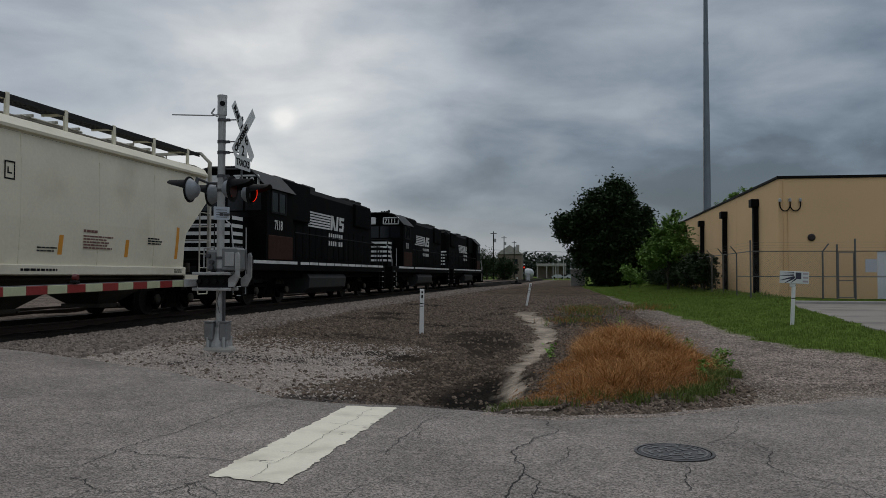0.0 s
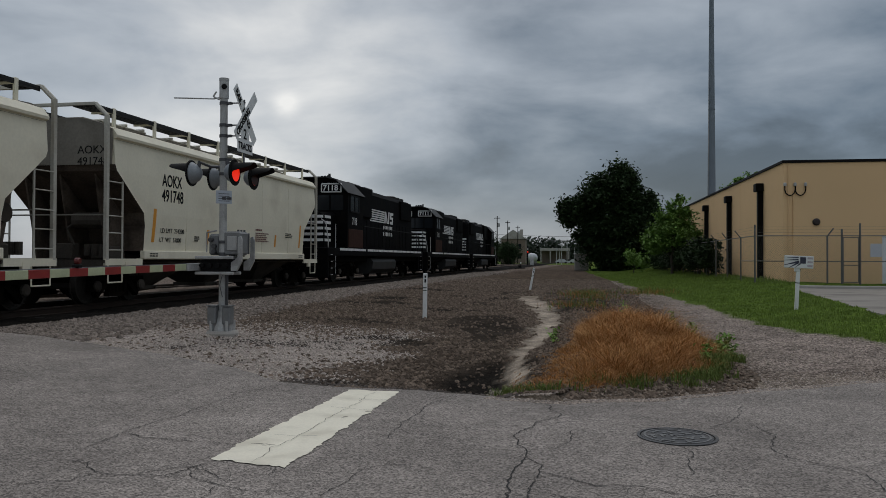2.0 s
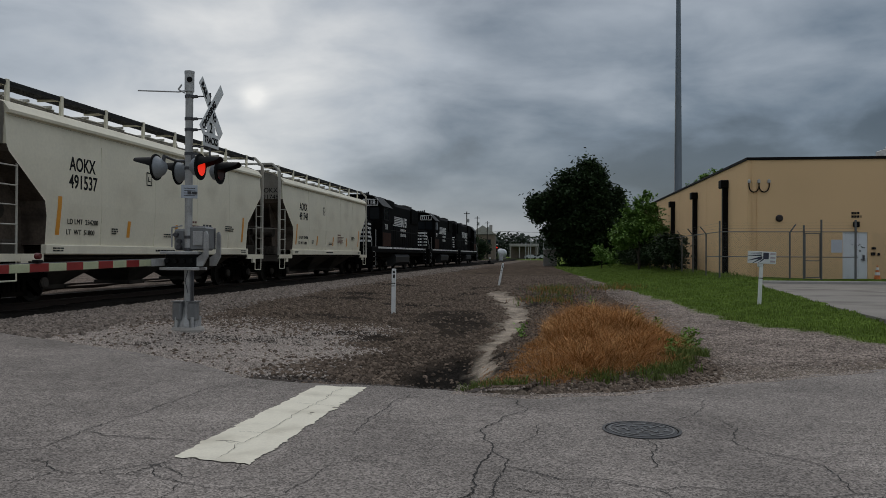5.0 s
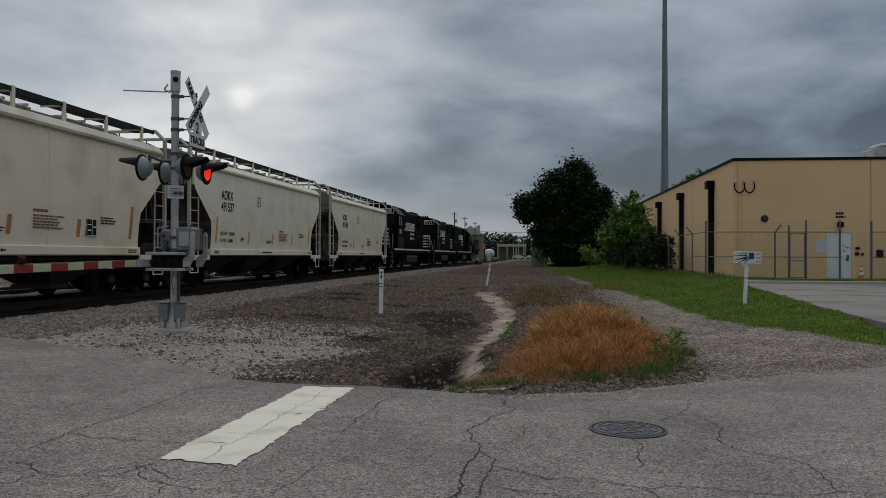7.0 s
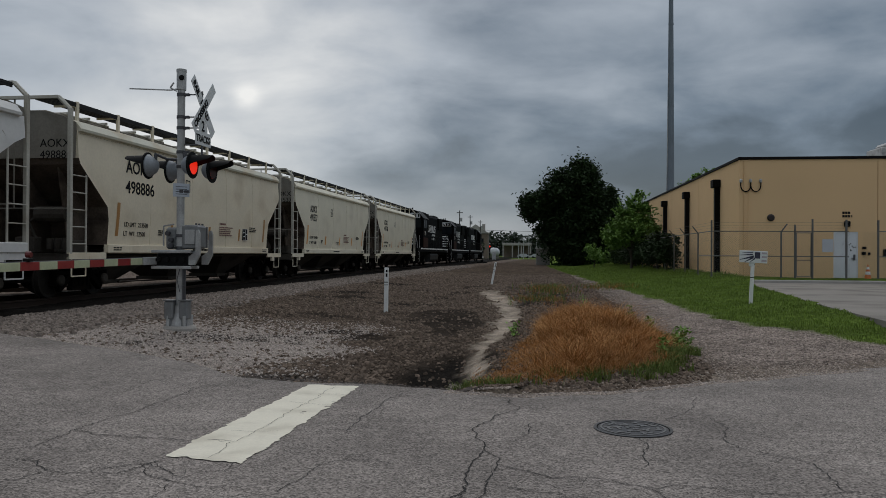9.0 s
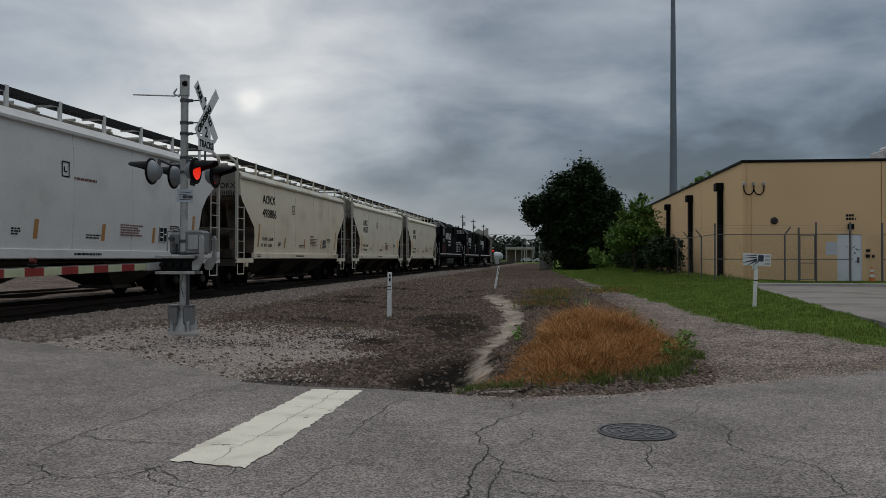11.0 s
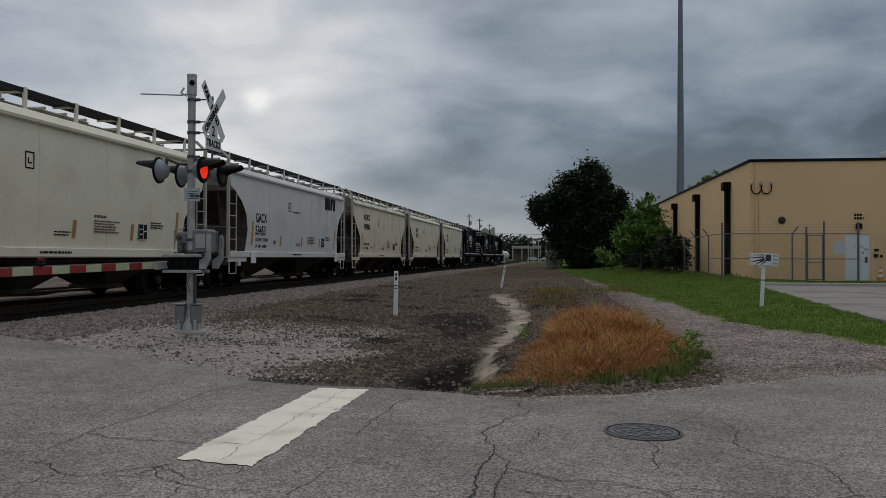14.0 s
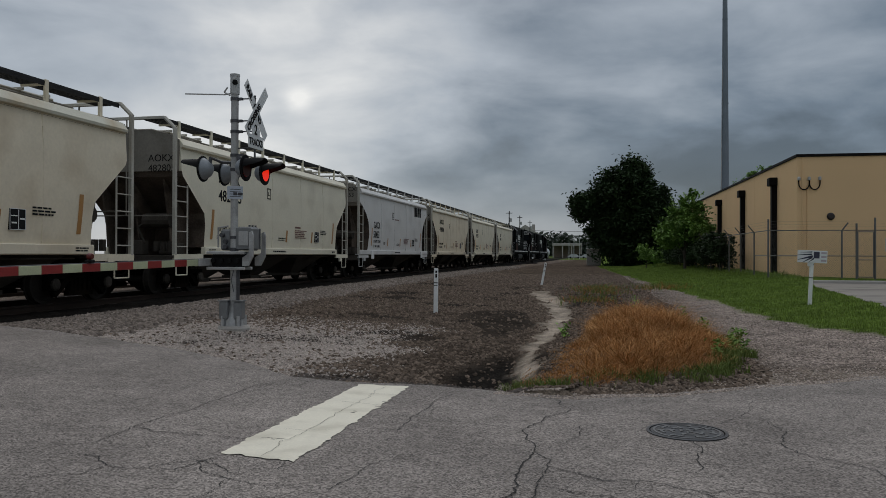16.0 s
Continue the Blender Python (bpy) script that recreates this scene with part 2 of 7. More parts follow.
M["stone_light"] = mat("pale_crushed_stone", (0.33, 0.285, 0.25), 0.9, vary=0.2, scale=8, rand=0.8, spec=0.05)
M["iron"] = mat("cast_iron", (0.055, 0.054, 0.055), 0.5, 0.5, vary=0.25, scale=8, grain=60, stain=(0.10, 0.08, 0.06), stain_amt=0.5, stain_scale=5)
M["barwhite"] = mat("worn_thermoplastic_white", (0.72, 0.675, 0.555), 0.7, vary=0.08, scale=3, grain=60, bump=0.001, stain=(0.50, 0.455, 0.36), stain_amt=0.7, stain_scale=2.5, spec=0.2)
# dark brown that holds the slope's own shade as well as dirt
M["grime_shade"] = mat("grimy_shaded_slope_sheet", (0.105, 0.083, 0.066), 0.95, spec=0.03, vary=0.3, scale=2, grain=20, stain=(0.03, 0.024, 0.02), stain_amt=0.8)
M["end_dirt"] = mat("dusty_end_sheet", (0.21, 0.195, 0.165), 0.85, spec=0.1, vary=0.15, scale=2, grain=20, stain=(0.10, 0.083, 0.065), stain_amt=0.7, stain_scale=1.3)
M["post_dull"] = mat("dull_cream_steel", (0.44, 0.42, 0.36), 0.6, vary=0.15, scale=3, grain=20, stain=(0.2, 0.16, 0.11), stain_amt=0.5)
M["weedgreen"] = mat("mixed_weed_green", (0.115, 0.15, 0.04), 0.8, vary=0.35, scale=2.0, grain=9, rand=0.7, spec=0.1)
M["crack"] = mat("crack_fill", (0.014, 0.013, 0.012), 0.95, vary=0.3)
M["steeldoor"] = mat("white_steel_door", (0.66, 0.68, 0.70), 0.45, vary=0.05, scale=2)
M["cone"] = mat("orange_cone_plastic", (0.65, 0.17, 0.03), 0.5, vary=0.1)
M["brick_far"] = mat("brown_brick", (0.17, 0.13, 0.10), 0.85, vary=0.2, scale=0.5, grain=5)
M["carwhite"] = mat("white_vehicle_paint", (0.45, 0.46, 0.47), 0.4, vary=0.05)


# ---- mesh helpers ----
def part(name, bm, material, parent=None, label="", smooth=False):
    """Links a bmesh as one mesh object, under a thing or a part if one is given."""
    me = bpy.data.meshes.new(name)
    bm.normal_update()
    bm.to_mesh(me)
    bm.free()
    me.materials.append(material)
    if smooth:
        for p in me.polygons:
            p.use_smooth = True
    ob = new(name, me)
    if parent is not None:
        ob.parent = parent
    if label:
        ob["label"] = label
    return ob


def box(bm, x0, x1, y0, y1, z0, z1, m=None):
    vs = [bm.verts.new((x, y, z)) for x in (x0, x1) for y in (y0, y1) for z in (z0, z1)]
    if m is not None:
        for v in vs:
            v.co = m @ v.co
    for q in ((0, 1, 3, 2), (4, 6, 7, 5), (0, 4, 5, 1), (2, 3, 7, 6), (0, 2, 6, 4), (1, 5, 7, 3)):
        bm.faces.new([vs[k] for k in q])
    return vs


def boxb(bm, x0, x1, y0, y1, z0, z1, b=0.01, m=None):
    """A box with bevelled edges."""
    t = bmesh.new()
    box(t, x0, x1, y0, y1, z0, z1)
    bmesh.ops.bevel(t, geom=t.edges[:], offset=b, segments=1, affect="EDGES")
    merge(bm, t, m)


def merge(bm, t, m=None):
    t.verts.ensure_lookup_table()
    table = {}
    for v in t.verts:
        table[v] = bm.verts.new(m @ v.co if m is not None else v.co)
    for f in t.faces:
        bm.faces.new([table[v] for v in f.verts])
    t.free()


def rod(bm, a, b, r, n=8, r2=None, caps=True):
    a, b = Vector(a), Vector(b)
    r2 = r if r2 is None else r2
    q = (b - a).to_track_quat("Z", "Y")
    ring = []
    for p, rr in ((a, r), (b, r2)):
        ring.append([bm.verts.new(p + q @ Vector((rr * math.cos(2 * math.pi * k / n), rr * math.sin(2 * math.pi * k / n), 0))) for k in range(n)])
    for k in range(n):
        bm.faces.new((ring[0][k], ring[0][(k + 1) % n], ring[1][(k + 1) % n], ring[1][k]))
    if caps:
        bm.faces.new(ring[0][::-1])
        bm.faces.new(ring[1])


def pipe(bm, pts, r, n=6):
    for a, b in zip(pts, pts[1:]):
        rod(bm, a, b, r, n)


def lathe(bm, profile, n=20, m=None, caps=True):
    """Turns (radius, height) pairs round z."""
    m = m or Matrix()
    rings = []
    for r, z in profile:
        rings.append([bm.verts.new(m @ Vector((max(r, 1e-4) * math.cos(2 * math.pi * k / n), max(r, 1e-4) * math.sin(2 * math.pi * k / n), z))) for k in range(n)])
    for a, b in zip(rings, rings[1:]):
        for k in range(n):
            bm.faces.new((a[k], a[(k + 1) % n], b[(k + 1) % n], b[k]))
    if caps:
        bm.faces.new(rings[0][::-1])
        bm.faces.new(rings[-1])


def loft(bm, sections, cap=True):
    """Skins equal closed loops of points."""
    rings = [[bm.verts.new(p) for p in s] for s in sections]
    n = len(rings[0])
    for a, b in zip(rings, rings[1:]):
        for k in range(n):
            bm.faces.new((a[k], a[(k + 1) % n], b[(k + 1) % n], b[k]))
    if cap:
        bm.faces.new(rings[0][::-1])
        bm.faces.new(rings[-1])


def fix(bm):
    bmesh.ops.recalc_face_normals(bm, faces=bm.faces[:])
    return bm


def thing(name, m, label, category, group="", kind=""):
    ob = new(name)
    ob.empty_display_size = 0.2
    ob.matrix_world = m
    return tagged(ob, label, category, group, kind)


def lettering(name, text, size, m, material, parent, stretch=1.0, bold=0.0):
    """Raised letters as a mesh; m takes the text's plane to its place."""
    cu = bpy.data.curves.new(name, "FONT")
    cu.body, cu.size, cu.extrude, cu.offset, cu.resolution_u = text, size, 0.003, bold, 3
    tmp = new(name, cu)
    dg = bpy.context.evaluated_depsgraph_get()
    me = bpy.data.meshes.new_from_object(tmp.evaluated_get(dg))
    bpy.data.objects.remove(tmp)
    me.transform(m @ Matrix.Diagonal((stretch, 1, 1, 1)))
    me.materials.clear()
    me.materials.append(material)
    ob = new(name, me)
    ob.parent = parent
    return ob


def side_plane(x, y, z):
    """A plane facing +x, to be read from there."""
    return Matrix(((0, 0, 1, x), (1, 0, 0, y), (0, 1, 0, z), (0, 0, 0, 1)))


def back_plane(x, y, z):
    """A plane facing -y."""
    return Matrix(((1, 0, 0, x), (0, 0, -1, y), (0, 1, 0, z), (0, 0, 0, 1)))


def fbm(x, y, s, o=0.0):
    return noise.fractal((x * s + o, y * s - o, o), 0.8, 2.0, 4)


def smooth01(a, b, v):
    t = min(1.0, max(0.0, (v - a) / (b - a)))
    return t * t * (3 - 2 * t)


# ---- the line of the track ----
PHI = -1.4
RAIL_Z = 0.35
TRACK_D = 12.6          # from the eye to the near track's middle
AX = Vector((-math.sin(radians(PHI)), math.cos(radians(PHI)), 0))
NX = Vector((math.cos(radians(PHI)), math.sin(radians(PHI)), 0))


def on_track(s, off=0.0, z=RAIL_Z):
    p = AX * s - NX * (TRACK_D - off)
    return pose(p.x, p.y, z, 0, 0, PHI)


def across(x, y):
    """Distance of a place from the near track's middle, towards the road side, and along it."""
    p = Vector((x, y, 0))
    return p.dot(NX) + TRACK_D, p.dot(AX)


# ---- the ground ----
def road_edge(x):
    """y of the road's broken far edge."""
    pts = ((-40, 13.0), (-14, 11.2), (-8.0, 10.6), (-5.6, 10.0), (-4.3, 9.45), (-3.4, 8.65), (-2.6, 8.46), (-1.6, 8.42), (-0.85, 8.16), (0.0, 8.1), (0.9, 8.46), (2.35, 9.4), (4.6, 10.8), (9, 13.2), (60, 30))
    for (a, ya), (b, yb) in zip(pts, pts[1:]):
        if x <= b:
            return ya + (yb - ya) * (x - a) / (b - a) + 0.07 * fbm(x, 0, 1.7)
    return 30


def road_z(x, y):
    d, _ = across(x, y)
    rise = RAIL_Z - 0.02
    return rise * smooth01(9.6, 2.2, abs(d)) if d > -2 else rise


def path_x(y):
    """The washed-out sandy channel's line."""
    pts = ((8.4, -0.75), (9.6, -0.78), (11.5, -0.76), (13.8, -0.77), (17.0, -0.5), (21.5, -0.77), (27, -1.5), (34, -1.6), (45, -1.4))
    for (a, xa), (b, xb) in zip(pts, pts[1:]):
        if y <= b:
            return xa + (xb - xa) * (y - a) / (b - a) + 0.12 * fbm(y, 3, 0.7)
    return -1.2


def along(pts, v):
    """Linear reading of a short table."""
    if v <= pts[0][0]:
        return pts[0][1]
    for (a, ya), (b, yb) in zip(pts, pts[1:]):
        if v <= b:
            return ya + (yb - ya) * (v - a) / (b - a)
    return pts[-1][1]


def lot_edge(y):
    return along(((12.5, 6.2), (14.8, 6.42), (18, 6.75), (22.6, 7.25), (27, 7.72), (33, 8.6), (35.6, 9.0)), y)


def turf_edge(y):
    return along(((12, 6.4), (13.2, 5.7), (14.3, 5.1), (16.5, 4.2), (20.7, 3.85), (29, 3.35), (42, 2.8), (75, 1.6), (200, 1.2)), y)


def ground_z(x, y):
    d, s = across(x, y)
    e = y - road_edge(x)
    z = 0.02 + 0.15 * smooth01(-3.5, -6.5, x) + 0.05 * fbm(x, y, 0.35)
    z += 0.10 * smooth01(8, 30, y)
    # ballast shoulder
    if -9 < d < 6:
        crest = RAIL_Z - 0.17
        z = max(z, crest - 0.0) if abs(d) < 1.9 or -6.5 < d < 1.9 else z + (crest - z) * smooth01(4.6, 1.9, d) if d > 0 else z + (crest - z) * smooth01(-9, -6.5, d)
    # the wet hollow beside the road and the channel that feeds it
    w = math.exp(-((x + 1.25) / 1.0) ** 2 - ((y - 9.9) / 1.7) ** 2)
    z -= 0.30 * w * smooth01(-0.5, -1.1, x)
    c = math.exp(-((x - path_x(y)) / 0.45) ** 2) * smooth01(8, 9, y) * smooth01(32, 24, y)
    z -= 0.07 * c
    # the weedy hump
    z += 0.36 * math.exp(-((x - 0.55 - 0.05 * (y - 12)) / 0.75) ** 2 - ((y - 12.4) / 2.7) ** 2) + 0.22 * math.exp(-((x - 1.35) / 0.55) ** 2 - ((y - 12.2) / 1.6) ** 2)
    z += 0.16 * smooth01(4.6, 6.6, x) * smooth01(13, 18, y) + 0.14 * smooth01(6.0, 8.0, x) * smooth01(26, 36, y)
    if y < 36 and x > lot_edge(y) + 0.15:
        return 0.12
    if e < 0.9:
        k = smooth01(0.9, 0.0, e)
        z = z * (1 - k) + (road_z(x, y) - 0.03) * k if w < 0.12 else z
    if e < 0:
        z = road_z(x, y) - 0.10 - 0.05 * min(1, -e)
    return z + 0.012 * fbm(x, y, 2.3, 4)


def zone(x, y):
    """Shares of pale gravel, muddy black that also paints the train's shade, sand and turf at a place."""
    d, s = across(x, y)
    j = 0.6 * fbm(x, y, 0.9, 2)
    e = y - road_edge(x)
    gravel = max(0.4 * smooth01(5.6, 4.4, d + j), smooth01(-2.4, -3.6, x + j) * smooth01(15.5, 12.5, y + j))
    drive = smooth01(1.9, 3.0, x + 0.4 * j - 0.02 * (y - 14)) * smooth01(0.0, 1.2, e) * smooth01(45, 30, y)
    gravel = max(gravel, drive)
    mud_shade = 1.3 * math.exp(-((x + 1.15) / 0.75) ** 2 - ((y - 10.0) / 2.0) ** 2 + 0.5 * j)
    mud_shade = max(mud_shade, 0.75 * smooth01(-0.1, 0.5, fbm(x, y * 0.3, 0.5, 7)) * smooth01(-4.0, -2.2, x) * smooth01(2.2, 0.6, x) * smooth01(9, 12, y) * smooth01(60, 30, y))
    # shade under the train, put into the ground as black along the track
    mud_shade = max(mud_shade, 1.2 * smooth01(2.75, 2.25, abs(d + 0.12 * j)))
    mud_shade = max(mud_shade, 0.8 * smooth01(0.15, 0.6, fbm(x, y, 0.45, 3)) * smooth01(3.8, 5.2, d) * smooth01(1.2, 0.0, x) * smooth01(60, 35, y))
    mud_shade = max(mud_shade, 0.9 * math.exp(-((x + 2.9) / 0.7) ** 2 - ((y - 8.75) / 0.28) ** 2))
    wid = (0.085 + 0.021 * (y - 9)) * (1 + 0.7 * fbm(x, y, 1.3, 11))
    sand = math.exp(-abs((x - path_x(y) + 0.25 * j) / max(0.05, wid)) ** 3) * smooth01(9.1, 9.8, y) * smooth01(34, 24, y)
    sand = max(sand, 0.5 * smooth01(0.75, 0.1, e + 0.5 * j) * smooth01(-0.9, -0.3, x) * (0.7 + 0.5 * fbm(x, y, 2.2, 5)))
    turf = smooth01(-0.25, 0.25, x - turf_edge(y) + 0.5 * j)
    return [min(1, max(0, v)) for v in (gravel, mud_shade, sand, turf)]


def ground_material():
    m = bpy.data.materials.new("bare_stony_ground")
    m.use_nodes = True
    nt = m.node_tree
    nd, lk = nt.nodes, nt.links
    bs = nd["Principled BSDF"]
    bs.inputs["Roughness"].default_value = 1.0
    bs.inputs["Specular IOR Level"].default_value = 0.02
    co = nd.new("ShaderNodeTexCoord")
    at = nd.new("ShaderNodeAttribute")
    at.attribute_name = "zone"
    sp = nd.new("ShaderNodeSeparateColor")
    lk.new(at.outputs["Color"], sp.inputs[0])

    def noise_(sc, det=5, ro=0.6):
        n = nd.new("ShaderNodeTexNoise")
        n.inputs["Scale"].default_value, n.inputs["Detail"].default_value, n.inputs["Roughness"].default_value = sc, det, ro
        lk.new(co.outputs["Object"], n.inputs["Vector"])
        return n.outputs["Fac"]

    def ramp(fac, a, b, lo=0.35, hi=0.65):
        r = nd.new("ShaderNodeValToRGB")
        r.color_ramp.elements[0].position, r.color_ramp.elements[0].color = lo, (*a, 1)
        r.color_ramp.elements[1].position, r.color_ramp.elements[1].color = hi, (*b, 1)
        lk.new(fac, r.inputs[0])
        return r.outputs[0]

    def mix(fac, a, b):
        x = nd.new("ShaderNodeMixRGB")
        lk.new(fac, x.inputs[0])
        lk.new(a, x.inputs[1])
        lk.new(b, x.inputs[2])
        return x.outputs[0]

    vo = nd.new("ShaderNodeTexVoronoi")
    vo.inputs["Scale"].default_value = 38
    lk.new(co.outputs["Object"], vo.inputs["Vector"])
    cell = nd.new("ShaderNodeSeparateColor")
    lk.new(vo.outputs["Color"], cell.inputs[0])
    fine, mid = noise_(30), noise_(2.2)
    dirt = mix(mid, ramp(cell.outputs[0], (0.024, 0.018, 0.013), (0.17, 0.128, 0.096), 0.15, 0.95), ramp(fine, (0.03, 0.022, 0.0165), (0.10, 0.075, 0.057)))
    gravel = ramp(cell.outputs[0], (0.075, 0.06, 0.052), (0.37, 0.305, 0.262), 0.1, 0.9)
    # near-black of the wet hollow and of the shade painted under the train
    mud_shade = ramp(fine, (0.006, 0.0055, 0.005), (0.022, 0.019, 0.016))
    sand = ramp(fine, (0.25, 0.205, 0.16), (0.40, 0.34, 0.275))
    turf = ramp(noise_(9), (0.045, 0.07, 0.014), (0.115, 0.17, 0.03))
    c = mix(sp.outputs[0], dirt, gravel)
    c = mix(sp.outputs[1], c, mud_shade)
    c = mix(sp.outputs[2], c, sand)
    c = mix(at.outputs["Alpha"], c, turf)
    # patchiness at hand and arm scale
    pt = nd.new("ShaderNodeMath")
    pt.operation = "ADD"
    lk.new(noise_(6.5, 8, 0.7), pt.inputs[0])
    lk.new(noise_(0.9, 6, 0.65), pt.inputs[1])
    pr = nd.new("ShaderNodeMapRange")
    pr.inputs["From Min"].default_value, pr.inputs["From Max"].default_value = 0.75, 1.25
    pr.inputs["To Min"].default_value, pr.inputs["To Max"].default_value = 0.5, 1.55
    lk.new(pt.outputs[0], pr.inputs["Value"])
    sc = nd.new("ShaderNodeVectorMath")
    sc.operation = "SCALE"
    lk.new(c, sc.inputs[0])
    lk.new(pr.outputs[0], sc.inputs["Scale"])
    lk.new(sc.outputs[0], bs.inputs["Base Color"])
    bp = nd.new("ShaderNodeBump")
    bp.inputs["Strength"].default_value, bp.inputs["Distance"].default_value = 0.8, 0.02
    lk.new(vo.outputs["Distance"], bp.inputs["Height"])
    lk.new(bp.outputs[0], bs.inputs["Normal"])
    return m


def axis(stops):
    """Grid lines with a step that changes along the way."""
    out = [stops[0][0]]
    for (a, st), (b, _) in zip(stops, stops[1:]):
        n = max(1, round((b - a) / st))
        out += [a + (b - a) * k / n for k in range(1, n + 1)]
    return out


def build_ground():
    xs = axis(((-900, 150), (-150, 30), (-40, 4), (-18, 0.5), (-9, 0.2), (-4, 0.11), (3.4, 0.2), (9, 0.5), (14, 3), (40, 20), (150, 150), (900, 1)))
    ys = axis(((-300, 80), (-60, 12), (-12, 3), (3, 0.5), (7.6, 0.1), (15, 0.18), (24, 0.35), (40, 0.9), (75, 4), (150, 20), (300, 100), (2200, 1)))
    verts, cols = [], []
    for y in ys:
        for x in xs:
            near = -60 < x < 60 and -20 < y < 200
            z = ground_z(x, y) if near else (0.1 if x > -30 else 0.1)
            verts.append((x, y, z))
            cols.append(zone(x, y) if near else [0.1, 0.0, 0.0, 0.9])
    nx = len(xs)
    faces = [(j * nx + i, j * nx + i + 1, (j + 1) * nx + i + 1, (j + 1) * nx + i) for j in range(len(ys) - 1) for i in range(nx - 1)]
    me = bpy.data.meshes.new("ground")
    me.from_pydata(verts, [], faces)
    la = me.color_attributes.new("zone", "FLOAT_COLOR", "POINT")
    la.data.foreach_set("color", [v for c in cols for v in c])
    for p in me.polygons:
        p.use_smooth = True
    me.materials.append(ground_material())
    tagged(new("ground", me), "bare stony ground with muddy patches, sand, turf and shade painted along the track", "ground", kind="structure")


def asphalt_material():
    m = bpy.data.materials.new("worn_asphalt")
    m.use_nodes = True
    nt = m.node_tree
    nd, lk = nt.nodes, nt.links
    bs = nd["Principled BSDF"]
    bs.inputs["Roughness"].default_value = 0.9
    bs.inputs["Specular IOR Level"].default_value = 0.2
    co = nd.new("ShaderNodeTexCoord")

    def noise_(sc, det=5, ro=0.6):
        n = nd.new("ShaderNodeTexNoise")
        n.inputs["Scale"].default_value, n.inputs["Detail"].default_value, n.inputs["Roughness"].default_value = sc, det, ro
        lk.new(co.outputs["Object"], n.inputs["Vector"])
        return n.outputs["Fac"]

    vo = nd.new("ShaderNodeTexVoronoi")
    vo.inputs["Scale"].default_value = 85
    lk.new(co.outputs["Object"], vo.inputs["Vector"])
    cell = nd.new("ShaderNodeSeparateColor")
    lk.new(vo.outputs["Color"], cell.inputs[0])
    r1 = nd.new("ShaderNodeValToRGB")
    r1.color_ramp.elements[0].color = (0.080, 0.070, 0.063, 1)
    r1.color_ramp.elements[1].color = (0.365, 0.322, 0.29, 1)
    lk.new(cell.outputs[0], r1.inputs[0])
    r2 = nd.new("ShaderNodeMapRange")
    r2.inputs["From Min"].default_value, r2.inputs["From Max"].default_value = 0.3, 0.7
    r2.inputs["To Min"].default_value, r2.inputs["To Max"].default_value = 0.64, 1.26
    lk.new(noise_(0.55, 6), r2.inputs["Value"])
    r3 = nd.new("ShaderNodeMapRange")
    r3.inputs["From Min"].default_value, r3.inputs["From Max"].default_value = 0.3, 0.7
    r3.inputs["To Min"].default_value, r3.inputs["To Max"].default_value = 0.85, 1.12
    lk.new(noise_(7, 4), r3.inputs["Value"])
    mu = nd.new("ShaderNodeMath")
    mu.operation = "MULTIPLY"
    lk.new(r2.outputs[0], mu.inputs[0])
    lk.new(r3.outputs[0], mu.inputs[1])
    sc = nd.new("ShaderNodeVectorMath")
    sc.operation = "SCALE"
    lk.new(r1.outputs[0], sc.inputs[0])
    lk.new(mu.outputs[0], sc.inputs["Scale"])
    # hairline network
    v2 = nd.new("ShaderNodeTexVoronoi")
    v2.feature = "DISTANCE_TO_EDGE"
    v2.inputs["Scale"].default_value = 0.9
    wa = nd.new("ShaderNodeTexNoise")
    wa.inputs["Scale"].default_value, wa.inputs["Detail"].default_value = 2.5, 6
    lk.new(co.outputs["Object"], wa.inputs["Vector"])
    wv = nd.new("ShaderNodeVectorMath")
    wv.operation = "MULTIPLY_ADD"
    wv.inputs[1].default_value = (0.5, 0.5, 0)
    lk.new(wa.outputs["Color"], wv.inputs[0])
    lk.new(co.outputs["Object"], wv.inputs[2])
    lk.new(wv.outputs[0], v2.inputs["Vector"])
    r4 = nd.new("ShaderNodeMapRange")
    r4.inputs["From Min"].default_value, r4.inputs["From Max"].default_value = 0.0, 0.006
    r4.inputs["To Min"].default_value, r4.inputs["To Max"].default_value = 0.45, 0.0
    lk.new(v2.outputs["Distance"], r4.inputs["Value"])
    mk = nd.new("ShaderNodeMath")
    mk.operation = "MULTIPLY"
    r5 = nd.new("ShaderNodeMapRange")
    r5.inputs["From Min"].default_value, r5.inputs["From Max"].default_value = 0.45, 0.6
    lk.new(noise_(0.8, 3), r5.inputs["Value"])
    lk.new(r4.outputs[0], mk.inputs[0])
    lk.new(r5.outputs[0], mk.inputs[1])
    mx = nd.new("ShaderNodeMixRGB")
    mx.inputs[2].default_value = (0.03, 0.028, 0.026, 1)
    lk.new(mk.outputs[0], mx.inputs[0])
    lk.new(sc.outputs[0], mx.inputs[1])
    lk.new(mx.outputs[0], bs.inputs["Base Color"])
    bp = nd.new("ShaderNodeBump")
    bp.inputs["Strength"].default_value, bp.inputs["Distance"].default_value = 0.6, 0.004
    lk.new(vo.outputs["Distance"], bp.inputs["Height"])
    lk.new(bp.outputs[0], bs.inputs["Normal"])
    return m


